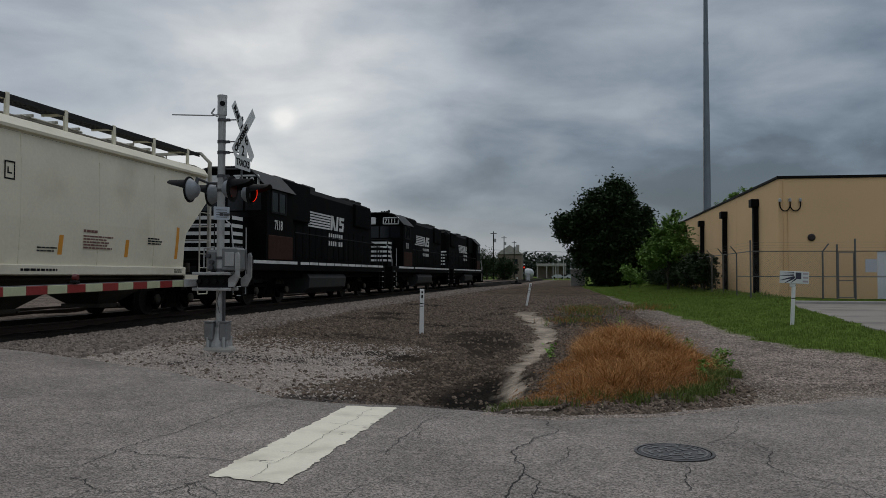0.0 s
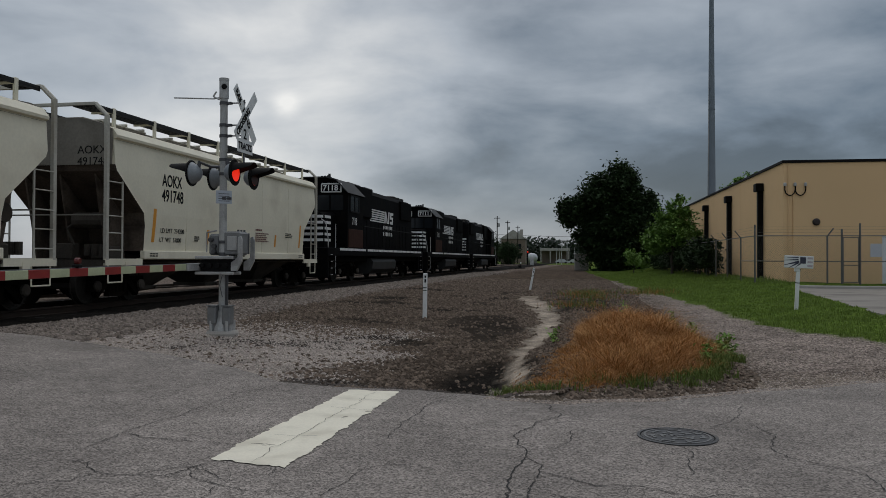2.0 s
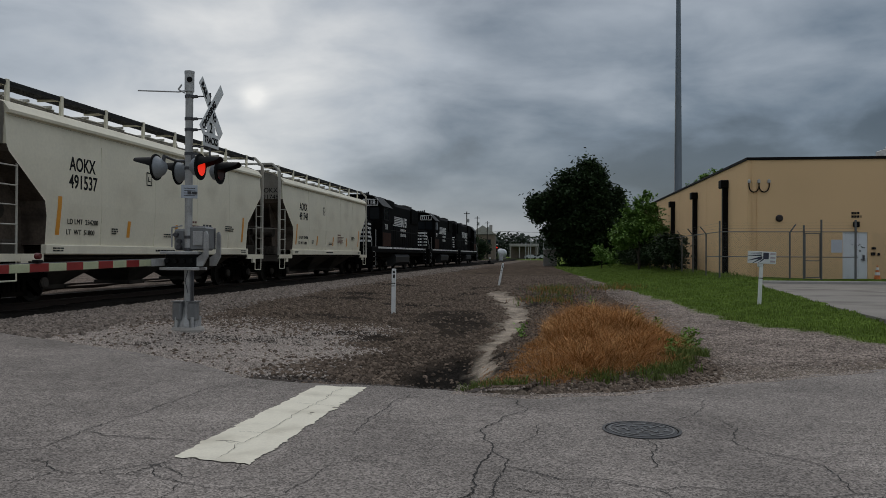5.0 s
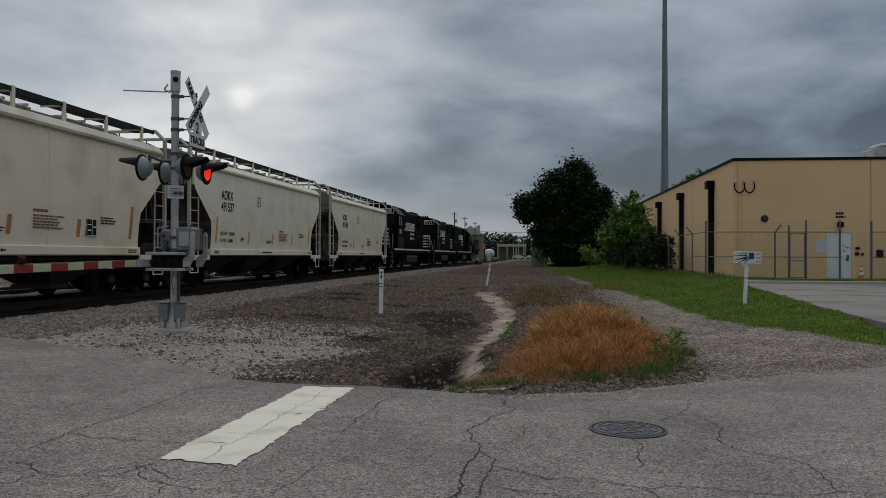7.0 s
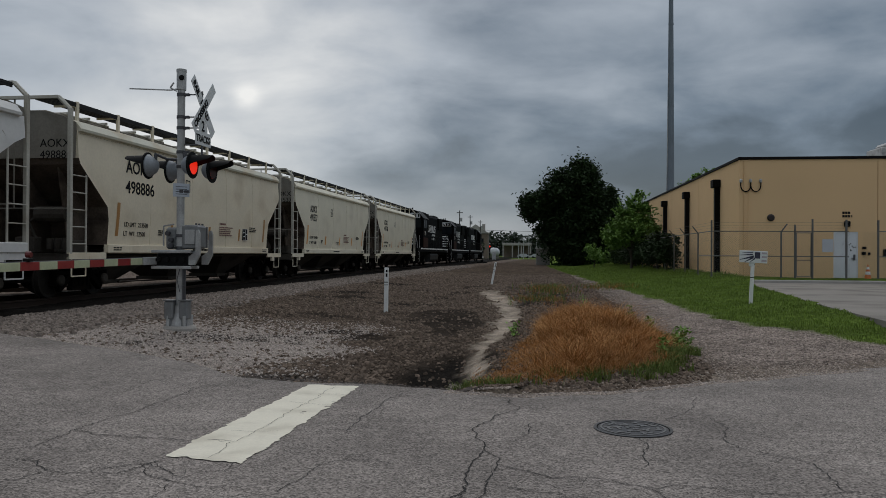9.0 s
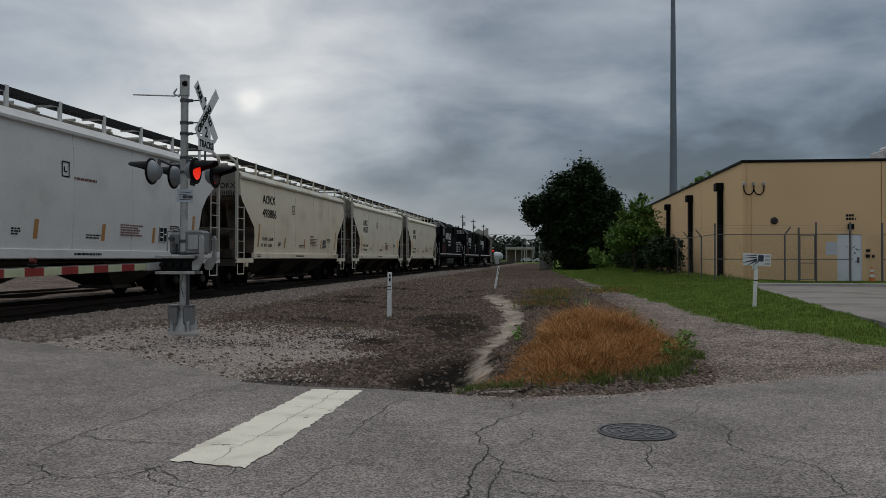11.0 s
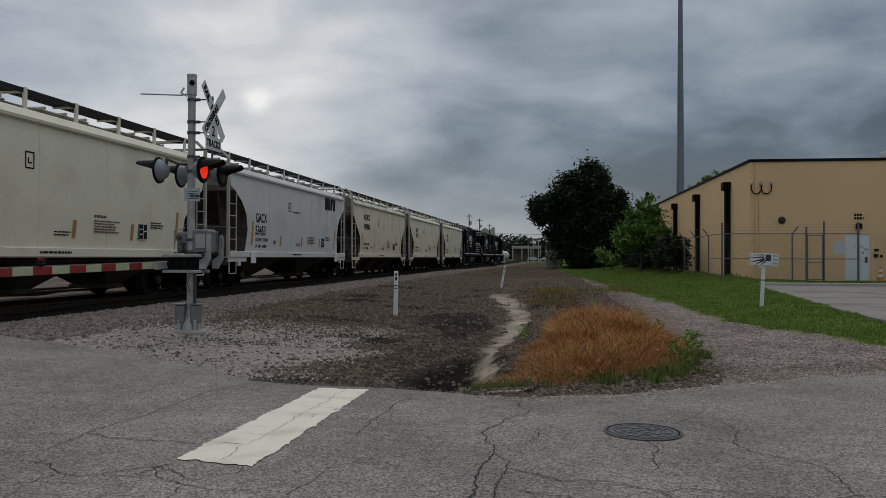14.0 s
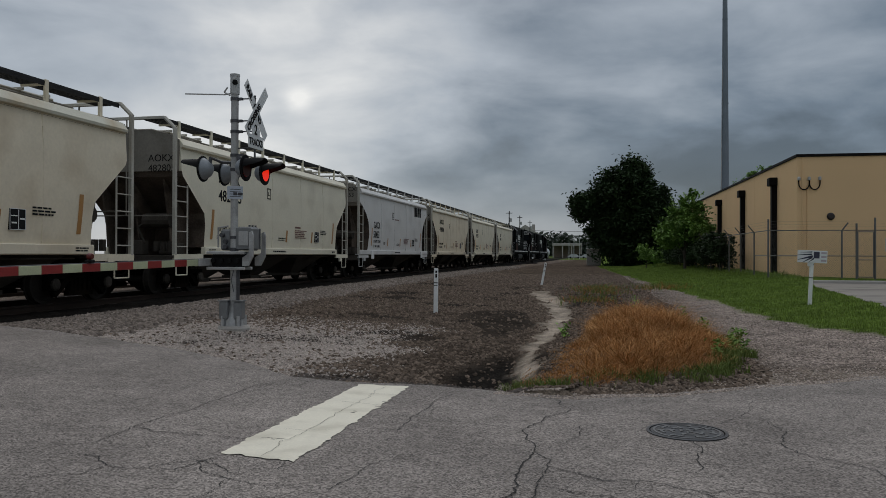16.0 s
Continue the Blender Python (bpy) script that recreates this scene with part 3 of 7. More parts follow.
def build_road():
    xs = axis(((-60, 4), (-20, 0.5), (-6, 0.09), (6, 0.25), (12, 4), (60, 1)))
    bm = bmesh.new()
    rows = []
    for x in xs:
        e = road_edge(x) + 0.05 * fbm(x, 1, 4.0)
        col = []
        for k in range(25):
            y = -14 + (e + 14) * (1 - (1 - k / 24) ** 1.5)
            col.append(bm.verts.new((x, y, road_z(x, y) + 0.004 * fbm(x, y, 0.8))))
        last = col[-1].co
        col.append(bm.verts.new((x, last.y + 0.02 + 0.02 * abs(fbm(x, 2, 5)), last.z - 0.16)))
        rows.append(col)
    for a, b in zip(rows, rows[1:]):
        for k in range(len(a) - 1):
            bm.faces.new((a[k], b[k], b[k + 1], a[k + 1]))
    ob = part("road", bm, asphalt_material(), None, "cracked grey asphalt road with a broken edge")
    tagged(ob, category="road", kind="structure")


def strip(bm, pts, w, z=0.005, jag=0.05, step=0.06):
    """A ragged dark crack laid along a line on the road."""
    line = []
    for a, b in zip(pts, pts[1:]):
        a, b = Vector(a), Vector(b)
        n = max(2, int((b - a).length / step))
        for k in range(n):
            p = a.lerp(b, k / n)
            line.append(p + Vector((fbm(p.x, p.y, 3.1, 1) + 0.35 * fbm(p.x, p.y, 14, 2), fbm(p.x, p.y, 3.1, 5) + 0.35 * fbm(p.x, p.y, 14, 6))) * jag)
    line.append(Vector(pts[-1]))
    prev = None
    for k, p in enumerate(line):
        t = (line[min(k + 1, len(line) - 1)] - line[max(k - 1, 0)]).normalized()
        n = Vector((-t.y, t.x)) * w * (0.5 + 0.55 * abs(fbm(p.x, p.y, 6, 3))) * (0.35 if k in (0, len(line) - 1) else 1)
        cur = []
        for q in (p + n, p - n):
            cur.append(bm.verts.new((q.x, q.y, road_z(q.x, q.y) + z + 0.004 * fbm(q.x, q.y, 0.8))))
        if prev:
            bm.faces.new((prev[0], prev[1], cur[1], cur[0]))
        prev = cur


def crack(w, *pts):
    """One ragged crack along a line, with short hairline spurs."""
    bm = bmesh.new()
    strip(bm, pts, w, 0.006, 0.05, 0.03)
    rng = random.Random(int(abs(pts[0][0] * 131 + pts[0][1] * 37)))
    for a, b in zip(pts, pts[1:]):
        if rng.random() < 0.55:
            p = Vector(a).lerp(Vector(b), rng.random())
            q = p + Vector((rng.gauss(0, 0.16), rng.gauss(0, 0.12)))
            strip(bm, (p, q, q + Vector((rng.gauss(0, 0.1), rng.gauss(0, 0.06)))), w * 0.42, 0.0055, 0.05, 0.03)
    tagged(part("road_crack", bm, M["crack"]), "dark ragged crack in the asphalt road", "road crack", "road cracks", "structure")


def build_cracks():
    # the ring of cracks ahead and its tails towards the eye
    crack(0.0065, (-0.43, 7.97), (-0.25, 7.80), (-0.13, 7.36), (-0.32, 6.92), (-0.48, 6.41), (-0.44, 6.12), (-0.35, 5.72))
    crack(0.008, (-0.35, 5.72), (-0.44, 5.30), (-0.44, 5.02), (-0.42, 4.84), (-0.52, 4.50), (-0.5, 4.1))
    crack(0.0055, (-0.35, 5.72), (-0.24, 5.52), (-0.25, 5.31), (-0.28, 4.92), (-0.33, 4.55))
    crack(0.0045, (-0.39, 5.98), (-0.13, 6.03), (-0.04, 6.31), (-0.02, 6.69))
    crack(0.0040, (-0.03, 6.43), (0.14, 6.35), (0.27, 6.35))
    crack(0.0045, (-0.28, 4.89), (-0.08, 4.79), (0.14, 4.74), (0.36, 4.68))
    crack(0.0035, (-0.43, 5.03), (-0.28, 4.98), (-0.16, 4.96))
    crack(0.0060, (-0.25, 5.31), (-0.05, 5.21), (0.15, 5.07), (0.35, 5.10), (0.53, 5.06), (0.66, 5.01), (0.73, 4.91), (0.82, 4.70))
    crack(0.0055, (0.73, 4.91), (0.90, 5.00), (1.16, 4.97), (1.38, 4.90), (1.62, 4.94), (1.90, 5.00), (2.5, 4.96))
    crack(0.0035, (-0.43, 7.98), (-0.2, 8.00), (0.26, 8.04))
    # from the stop line to the ring, and the stepped crack beside it
    crack(0.0035, (-1.92, 6.72), (-1.51, 6.73), (-0.98, 6.60), (-0.68, 6.44), (-0.50, 6.47))
    crack(0.0050, (-1.36, 7.89), (-1.43, 7.66), (-1.48, 6.95), (-1.49, 6.43), (-1.53, 6.10), (-1.67, 6.04))
    crack(0.0035, (-1.44, 7.28), (-1.33, 6.85))
    crack(0.0045, (-1.52, 4.55), (-1.48, 4.82), (-1.43, 5.29), (-1.20, 5.36), (-0.94, 5.27))
    # round the manhole and off towards the drive
    crack(0.0050, (0.82, 6.27), (0.86, 6.10), (0.79, 5.85), (0.76, 5.45))
    crack(0.0040, (1.66, 8.18), (1.49, 7.60), (1.32, 7.24), (1.54, 7.22), (1.88, 7.20))
    crack(0.0035, (1.32, 7.24), (1.10, 6.92))
    crack(0.0035, (0.28, 7.01), (0.57, 6.89))
    crack(0.0050, (1.52, 7.10), (1.60, 6.75), (1.53, 6.40), (1.52, 6.03), (1.82, 5.79), (1.92, 5.67), (1.93, 5.44), (1.90, 5.07))
    # the paving seam and the broken patch before the stop line
    crack(0.0050, (-3.30, 8.49), (-3.54, 7.86), (-3.57, 6.77), (-3.68, 5.89), (-3.67, 5.35), (-3.85, 5.1))
    crack(0.0070, (-3.68, 5.86), (-3.18, 5.74), (-2.56, 5.71), (-2.30, 5.74))
    crack(0.0060, (-3.60, 5.00), (-3.40, 4.96), (-3.19, 4.79), (-2.91, 4.77), (-2.73, 4.80), (-2.61, 4.98), (-2.54, 5.15))
    crack(0.0055, (-3.45, 4.40), (-3.23, 4.60), (-3.19, 4.78))
    crack(0.0055, (-2.92, 4.79), (-2.72, 4.99), (-2.57, 5.01), (-2.42, 4.88), (-2.21, 4.77))
    crack(0.0045, (-2.63, 4.98), (-2.45, 4.75), (-2.27, 4.65), (-2.06, 4.59), (-1.80, 4.61))
    crack(0.0040, (-2.26, 4.64), (-2.22, 4.37), (-2.3, 4.1))
    crack(0.0035, (-2.04, 5.17), (-2.00, 4.90))


def build_stop_line():
    """The thick painted bar, worn along its edges and split by cracks."""
    n, w = 150, 14
    cells = [[None] * (w + 1) for _ in range(n + 1)]
    bm = bmesh.new()
    for i in range(n + 1):
        v = i / n
        for j in range(w + 1):
            u = j / w
            x = (-2.60 + 0.15 * v) * (1 - u) + (-1.99 + 0.12 * v) * u
            y = (5.25 + 3.03 * v) * (1 - u) + (5.12 + 3.14 * v) * u
            if j in (0, w):
                x += (0.03 if j else 0.02) * fbm(x, y, 4.0, 9) + 0.022 * fbm(x, y, 13.0, 2) + 0.012 * fbm(x, y, 35.0, 4)
            if i in (0, n):
                y += 0.04 * fbm(x, y, 6.0, 3) + 0.02 * fbm(x, y, 20.0, 5)
            cells[i][j] = bm.verts.new((x, y, road_z(x, y) + 0.007))
    for i in range(n):
        for j in range(w):
            c = cells[i][j].co
            worn = fbm(c.x, c.y, 5.5, 13) + 0.5 * fbm(c.x, c.y, 19.0, 3) - (0.35 if 3 < j < 9 else 0.0)
            if worn < 0.9:
                bm.faces.new((cells[i][j], cells[i][j + 1], cells[i + 1][j + 1], cells[i + 1][j]))
    ob = part("stop_line", bm, M["barwhite"])
    tagged(ob, "worn thick white stop line painted on the asphalt", "road marking", kind="structure")
    bm = bmesh.new()
    for pts in (((-2.28, 5.2), (-2.22, 6.0), (-2.2, 6.9), (-2.12, 8.2)), ((-2.42, 6.0), (-2.05, 6.08)), ((-2.35, 7.3), (-1.95, 7.2)), ((-2.2, 7.75), (-1.85, 7.72))):
        strip(bm, pts, 0.0028, 0.0105, 0.05, 0.03)
    part("crack", bm, M["crack"], ob)


def build_manhole():
    th = thing("manhole_cover", pose(0.82, 6.60, 0.004, 0, 0, 25), "round cast-iron manhole cover set in the asphalt", "manhole cover")
    bm = bmesh.new()
    lathe(bm, ((0.322, 0.0), (0.322, 0.006), (0.297, 0.007), (0.297, 0.0)), 40)
    part("frame", fix(bm), M["iron"], th)
    bm = bmesh.new()
    lathe(bm, ((0.288, 0.0), (0.288, 0.004), (0.27, 0.005)), 40)
    part("lid", fix(bm), M["iron"], th)
    polished = mat("polished_iron", (0.15, 0.145, 0.14), 0.45, 0.5, vary=0.25, scale=9)
    bm = bmesh.new()
    lathe(bm, ((0.268, 0.004), (0.268, 0.009), (0.252, 0.009), (0.252, 0.004)), 40)
    part("raised_ring", fix(bm), polished, th)
    rng = random.Random(4)
    bm = bmesh.new()
    for ring, n, wide in ((0.205, 7, 0.055), (0.125, 5, 0.07), (0.045, 3, 0.06)):       # cast arcs and studs
        for k in range(n):
            a0 = 2 * math.pi * (k + rng.uniform(0.0, 0.25)) / n
            for q in range(4):
                a = a0 + q * 0.9 / n
                m = pose(ring * math.cos(a), ring * math.sin(a), 0.006, 0, 0, math.degrees(a))
                box(bm, -wide / 2 if q == 0 else -0.012, wide / 2 if q == 0 else 0.012, -0.05 * 5 * ring / n / 0.5, 0.05 * 5 * ring / n / 0.5, -0.003, 0.004, m)
    rp = part("raised_pattern", bm, polished, th)
    rp["kind"] = "stuff"


def stones(name, label, material, spots, size, seed):
    """Loose crushed stone: many small uneven wedges in one mesh."""
    rng = random.Random(seed)
    base = [(-1, -1, -0.7), (1, -0.8, -0.6), (0.9, 1, -0.7), (-0.9, 0.9, -0.6), (-0.5, -0.6, 0.8), (0.6, -0.5, 0.6), (0.4, 0.7, 0.9), (-0.6, 0.5, 0.6)]
    quads = ((4, 5, 6, 7), (0, 1, 5, 4), (1, 2, 6, 5), (2, 3, 7, 6), (3, 0, 4, 7))
    vs, fs = [], []
    for x, y, z in spots:
        r = size * rng.uniform(0.5, 1.35) * (1 + 0.02 * max(0, y - 14))
        e = Euler((rng.uniform(-0.6, 0.6), rng.uniform(-0.6, 0.6), rng.uniform(0, 6.3))).to_matrix()
        sx, sy, sz = rng.uniform(0.7, 1.2), rng.uniform(0.6, 1.1), rng.uniform(0.45, 0.9)
        o = len(vs)
        for b in base:
            v = e @ Vector((b[0] * sx * r * rng.uniform(0.8, 1.2), b[1] * sy * r * rng.uniform(0.8, 1.2), b[2] * sz * r))
            vs.append((x + v.x, y + v.y, z + v.z + 0.2 * r))
        fs += [tuple(o + k for k in q) for q in quads]
    me = bpy.data.meshes.new(name)
    me.from_pydata(vs, [], fs)
    me.materials.append(material)
    tagged(new(name, me), label, "gravel", kind="stuff")


def build_stones():
    rng = random.Random(11)
    spots = []
    while len(spots) < 42000:
        s = 7.5 + 62 * rng.random() ** 1.9
        d = rng.uniform(2.3, 5.4)
        p = AX * s - NX * (TRACK_D - d)
        if p.y < road_edge(p.x) + 0.05 or rng.random() < smooth01(4.2, 5.4, d):
            continue
        spots.append((p.x, p.y, ground_z(p.x, p.y)))
    stones("ballast", "loose grey crushed-stone ballast along the track", M["stone"], spots, 0.042, 1)
    spots = []
    while len(spots) < 46000:
        x, y = rng.uniform(-8.2, -2.0), rng.uniform(8.4, 16.5)
        g = zone(x, y)
        if y < road_edge(x) + 0.03 or rng.random() > g[0] * (1 - g[1]):
            continue
        spots.append((x, y, ground_z(x, y)))
    stones("crushed_stone", "pale crushed stone spread beside the road", M["stone_light"], spots, 0.0145, 2)
    spots = []
    while len(spots) < 62000:
        x, y = rng.uniform(-8.5, 6.5), 8.3 + 42 * rng.random() ** 1.7
        g = zone(x, y)
        if y < road_edge(x) + 0.02 or g[3] > 0.4 or g[2] > 0.5 or (x < -2 and rng.random() < 0.86 * g[0] * smooth01(14, 12, y)) or (g[1] > 0.55 and rng.random() < 0.85):
            continue
        spots.append((x, y, ground_z(x, y)))
    stones("loose_stones", "loose brown-grey stones scattered on the dirt", mat("brown_stone", (0.175, 0.133, 0.102), 0.9, vary=0.25, scale=8, rand=0.75, spec=0.1), [p for p in spots if p[0] < 2.2], 0.027, 3)
    stones("drive_gravel", "fine grey gravel worn into the drive", mat("drive_stone", (0.42, 0.352, 0.302), 0.9, vary=0.2, scale=8, rand=0.8, spec=0.05), [p for p in spots if p[0] >= 2.2], 0.012, 4)
    spots = []
    while len(spots) < 900:
        x = rng.uniform(-3.4, -0.6)
        y = road_edge(x) + rng.uniform(-0.02, 0.28)
        spots.append((x, y, max(ground_z(x, y), road_z(x, y) - 0.05)))
    stones("broken_asphalt", "dark broken asphalt crumbs along the road's edge", mat("asphalt_crumb", (0.06, 0.048, 0.04), 0.9, vary=0.3, rand=0.5), spots, 0.024, 5)


def build_edge_gravel():
    rng = random.Random(17)
    spots = []
    while len(spots) < 7000:
        x = rng.uniform(-0.95, 4.2)
        y = road_edge(x) - 0.18 + 0.75 * rng.random() ** 1.5
        spots.append((x, y, (road_z(x, y) if y < road_edge(x) else max(ground_z(x, y), -0.03)) - 0.004))
    stones("edge_gravel", "fine pale grit washed along the road's edge", mat("pale_grit", (0.40, 0.335, 0.285), 0.9, vary=0.2, scale=8, rand=0.8, spec=0.05), spots, 0.011, 6)


def build_track(off, name, first, last, near):
    th = thing(name, on_track(0, off, 0), "railway track of rusty steel rails on dark wooden ties", "railway track", kind="structure")
    z = RAIL_Z
    for sx in (-0.7525, 0.7525):
        bm = bmesh.new()
        prof = [(-0.07, -0.17), (0.07, -0.17), (0.07, -0.155), (0.012, -0.14), (0.012, -0.045), (0.036, -0.035), (0.036, -0.004), (0.028, 0.0), (-0.028, 0.0), (-0.036, -0.004), (-0.036, -0.035), (-0.012, -0.045), (-0.012, -0.14), (-0.07, -0.155)]
        loft(bm, [[(sx + a, yy, z + b) for a, b in prof] for yy in (-60, 330)])
        part("rail", fix(bm), M["rail"], th)
    bm = bmesh.new()
    boxb(bm, -1.3, 1.3, -0.11, 0.11, z - 0.36, z - 0.165, 0.012)
    first_tie = part("tie", bm, M["wood"], th)
    for k in range(1, near):
        t = new("tie", first_tie.data)
        t.parent = th
        t.location = (0.02 * math.sin(k * 7.3), first + k * 0.52, 0.004 * math.sin(k * 3.1))
    first_tie.location = (0, first, 0)


build_ground()
build_road()
build_cracks()
build_stop_line()
build_manhole()


# ---- the train ----
WHEEL_R = 0.42
WHEELSETS = []


def wheelset(parent, x, y, z, r=WHEEL_R):
    bm = bmesh.new()
    rod(bm, (-0.72, 0, 0), (0.72, 0, 0), 0.08, 10)
    turn = Matrix.Rotation(radians(90), 4, "Y")
    for sx in (-1, 1):
        m = Matrix.Translation((sx * 0.755, 0, 0)) @ turn
        lathe(bm, ((0.10, 0.09 * sx), (r * 0.35, 0.055 * sx), (r * 0.8, 0.03 * sx), (r * 0.86, 0.068 * sx), (r * 0.99, 0.07 * sx), (r, -0.045 * sx), (r + 0.028, -0.05 * sx), (r + 0.028, -0.075 * sx), (r * 0.85, -0.08 * sx), (0.10, -0.09 * sx)), 24, m)
        for k in range(3):      # casting ribs, which show the turning
            a = 2 * math.pi * k / 3
            box(bm, sx * 0.775, sx * 0.80, -0.012, 0.012, 0.12, r * 0.8, Matrix.Rotation(a, 4, "X"))
    ob = part("wheelset", fix(bm), M["wheel"], parent)
    ob.location = (x, y, z)
    return ob


def truck(parent, y, wheelbase=1.78, r=WHEEL_R):
    hw = wheelbase / 2
    bm = bmesh.new()
    boxb(bm, -0.93, 0.93, -0.17, 0.17, r - 0.02, r + 0.26, 0.02)
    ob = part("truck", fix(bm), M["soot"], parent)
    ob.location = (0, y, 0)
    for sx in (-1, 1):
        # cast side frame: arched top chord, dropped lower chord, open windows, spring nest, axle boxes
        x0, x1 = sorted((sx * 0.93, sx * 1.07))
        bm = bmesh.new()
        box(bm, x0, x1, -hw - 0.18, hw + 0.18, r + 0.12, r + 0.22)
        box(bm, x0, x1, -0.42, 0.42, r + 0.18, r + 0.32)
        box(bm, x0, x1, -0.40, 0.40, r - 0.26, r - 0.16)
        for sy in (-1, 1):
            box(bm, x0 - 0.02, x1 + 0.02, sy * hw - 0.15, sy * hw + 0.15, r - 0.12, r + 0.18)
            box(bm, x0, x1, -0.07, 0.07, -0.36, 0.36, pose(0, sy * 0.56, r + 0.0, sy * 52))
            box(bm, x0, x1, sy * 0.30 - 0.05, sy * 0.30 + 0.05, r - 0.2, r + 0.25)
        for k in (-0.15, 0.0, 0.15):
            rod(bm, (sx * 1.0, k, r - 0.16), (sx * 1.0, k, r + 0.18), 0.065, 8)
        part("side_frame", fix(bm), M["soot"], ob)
        for sy in (-1, 1):
            m = Matrix.Translation((sx * 1.07, sy * hw, r)) @ Matrix.Rotation(radians(90 * sx), 4, "Y")
            bm = bmesh.new()
            lathe(bm, ((0.13, 0.0), (0.13, 0.07), (0.09, 0.10)), 12, m)
            part("axle_cap", fix(bm), M["under"], ob)
    for sy in (-1, 1):
        wheelset(ob, 0, sy * hw, r, r)
    return ob


def half_width(z):
    return 1.52 + 0.07 * math.sin(math.pi * min(1, max(0, (z - 1.1) / 3.0)))


def bars(name, parent, material, x, y, z, rows, length, h=0.035, gap=0.065):
    """Lines of writing too small to read."""
    bm = bmesh.new()
    rng = random.Random(int(abs(y * 100) + abs(z * 10)))
    for k in range(rows):
        zz = z - k * gap
        yy = y
        end = y + length * rng.uniform(0.75, 1.0)
        while yy < end - 0.03:
            w = min(rng.uniform(0.05, 0.16), end - yy)
            box(bm, x, x + 0.003, yy, yy + w, zz, zz + h)
            yy += w + 0.025
    return part(name, bm, material, parent)


def hopper_body(kind):
    """Side outline of the body, one end, from the sill up: half length and height."""
    if kind == "round":
        return [(5.62, 1.27), (5.55, 1.5), (5.45, 2.05), (5.6, 2.6), (5.95, 3.0), (6.5, 3.35), (6.83, 3.5), (6.83, 3.95)]
    return [(5.43, 1.27), (5.43, 1.9), (5.5, 2.22), (6.62, 3.16), (6.68, 3.3), (6.68, 3.95)]


def build_hopper(s, paint, kind, mark, number, label, tape, streaks, weight, placard=False):
    th = thing("covered_hopper_car", on_track(s), label, "hopper car", "hopper cars of the train")
    outline = hopper_body(kind)
    # body: slices up the height, each as long as the outline there
    bm = bmesh.new()
    secs = []
    for yy, zz in outline:
        w = half_width(zz)
        secs.append([(-w, -yy, zz), (w, -yy, zz), (w, yy, zz), (-w, yy, zz)])
    loft(bm, secs)
    fix(bm)
    for f in bm.faces:      # sloping end sheets: overhang's shade put into a dark colour, with some grime
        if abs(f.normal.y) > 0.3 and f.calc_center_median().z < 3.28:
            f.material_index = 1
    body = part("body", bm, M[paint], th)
    body.data.materials.append(M["grime_shade"])

    def skin(z0, z1):
        """How far out the side stands between two heights."""
        best = 0.0
        for k in range(9):
            v = z0 + (z1 - z0) * k / 8
            for (_, za), (_, zb) in zip(outline, outline[1:]):
                if za <= v <= zb and zb > za:
                    best = max(best, half_width(za) + (half_width(zb) - half_width(za)) * (v - za) / (zb - za))
        return best + 0.004

    # roof: side band with a lip, then a shallow curve up to the hatch line
    prof = [(1.50, 3.90), (1.62, 3.93), (1.63, 3.99), (1.50, 4.16), (1.15, 4.27), (0.55, 4.36), (-0.55, 4.36), (-1.15, 4.27), (-1.50, 4.16), (-1.63, 3.99), (-1.62, 3.93), (-1.50, 3.90)]
    bm = bmesh.new()
    loft(bm, [[(x * 0.99, -6.67, 3.9 + (z - 3.9) * 0.97) for x, z in prof], [(x, -6.6, z) for x, z in prof], [(x, 6.6, z) for x, z in prof], [(x * 0.99, 6.67, 3.9 + (z - 3.9) * 0.97) for x, z in prof]])
    part("roof", fix(bm), M["rust_roof" if streaks else paint], th)
    bm = bmesh.new()
    for sx in (-1, 1):
        boxb(bm, *sorted((sx * 1.505, sx * 1.535)), -6.6, 6.6, 3.865, 3.895, 0.005)
    part("eave_seam", bm, M["soot"], th)
    # side sills
    for sx in (-1, 1):
        bm = bmesh.new()
        a, b = sorted((sx * 1.46, sx * 1.60))
        ln = 5.47 if kind != "round" else 6.9
        boxb(bm, a, b, -ln, ln, 1.07, 1.28, 0.015)
        boxb(bm, *sorted((sx * 1.36, sx * 1.5)), -ln, ln, 1.06, 1.09, 0.004)
        part("side_sill", bm, M[paint], th)
    # weld lines down the side
    for k in (-3.4, -0.9, 1.6, 3.9):
        bm = bmesh.new()
        for z0 in [1.3 + 0.26 * q for q in range(10)]:
            box(bm, skin(z0, z0 + 0.26) - 0.02, skin(z0, z0 + 0.26) - 0.001, k - 0.008, k + 0.008, z0, z0 + 0.262)
        part("weld_seam", bm, M[paint], th)
    # walkway on the roof, both sides of the hatches
    for sx in (-1, 1):
        bm = bmesh.new()
        a, b = sorted((sx * 0.62, sx * 1.20))
        for q in range(6):
            xx = a + (b - a) * q / 5
            box(bm, xx - 0.012, xx + 0.012, -6.9, 6.9, 4.635, 4.675)
        for q in range(92):
            yy = -6.9 + 13.8 * q / 91
            box(bm, a, b, yy - 0.04, yy + 0.04, 4.64, 4.665)
        box(bm, *sorted((sx * 1.185, sx * 1.205)), -6.9, 6.9, 4.58, 4.69)
        part("running_board", bm, M["grating"], th)
        for q in range(8):
            yy = -6.2 + 12.4 * q / 7
            bm = bmesh.new()
            boxb(bm, *sorted((sx * 1.17, sx * 1.23)), yy - 0.05, yy + 0.05, 4.2, 4.71, 0.006)
            box(bm, *sorted((sx * 0.6, sx * 1.2)), yy - 0.025, yy + 0.025, 4.59, 4.635)
            part("running_board_post", bm, M[paint], th)
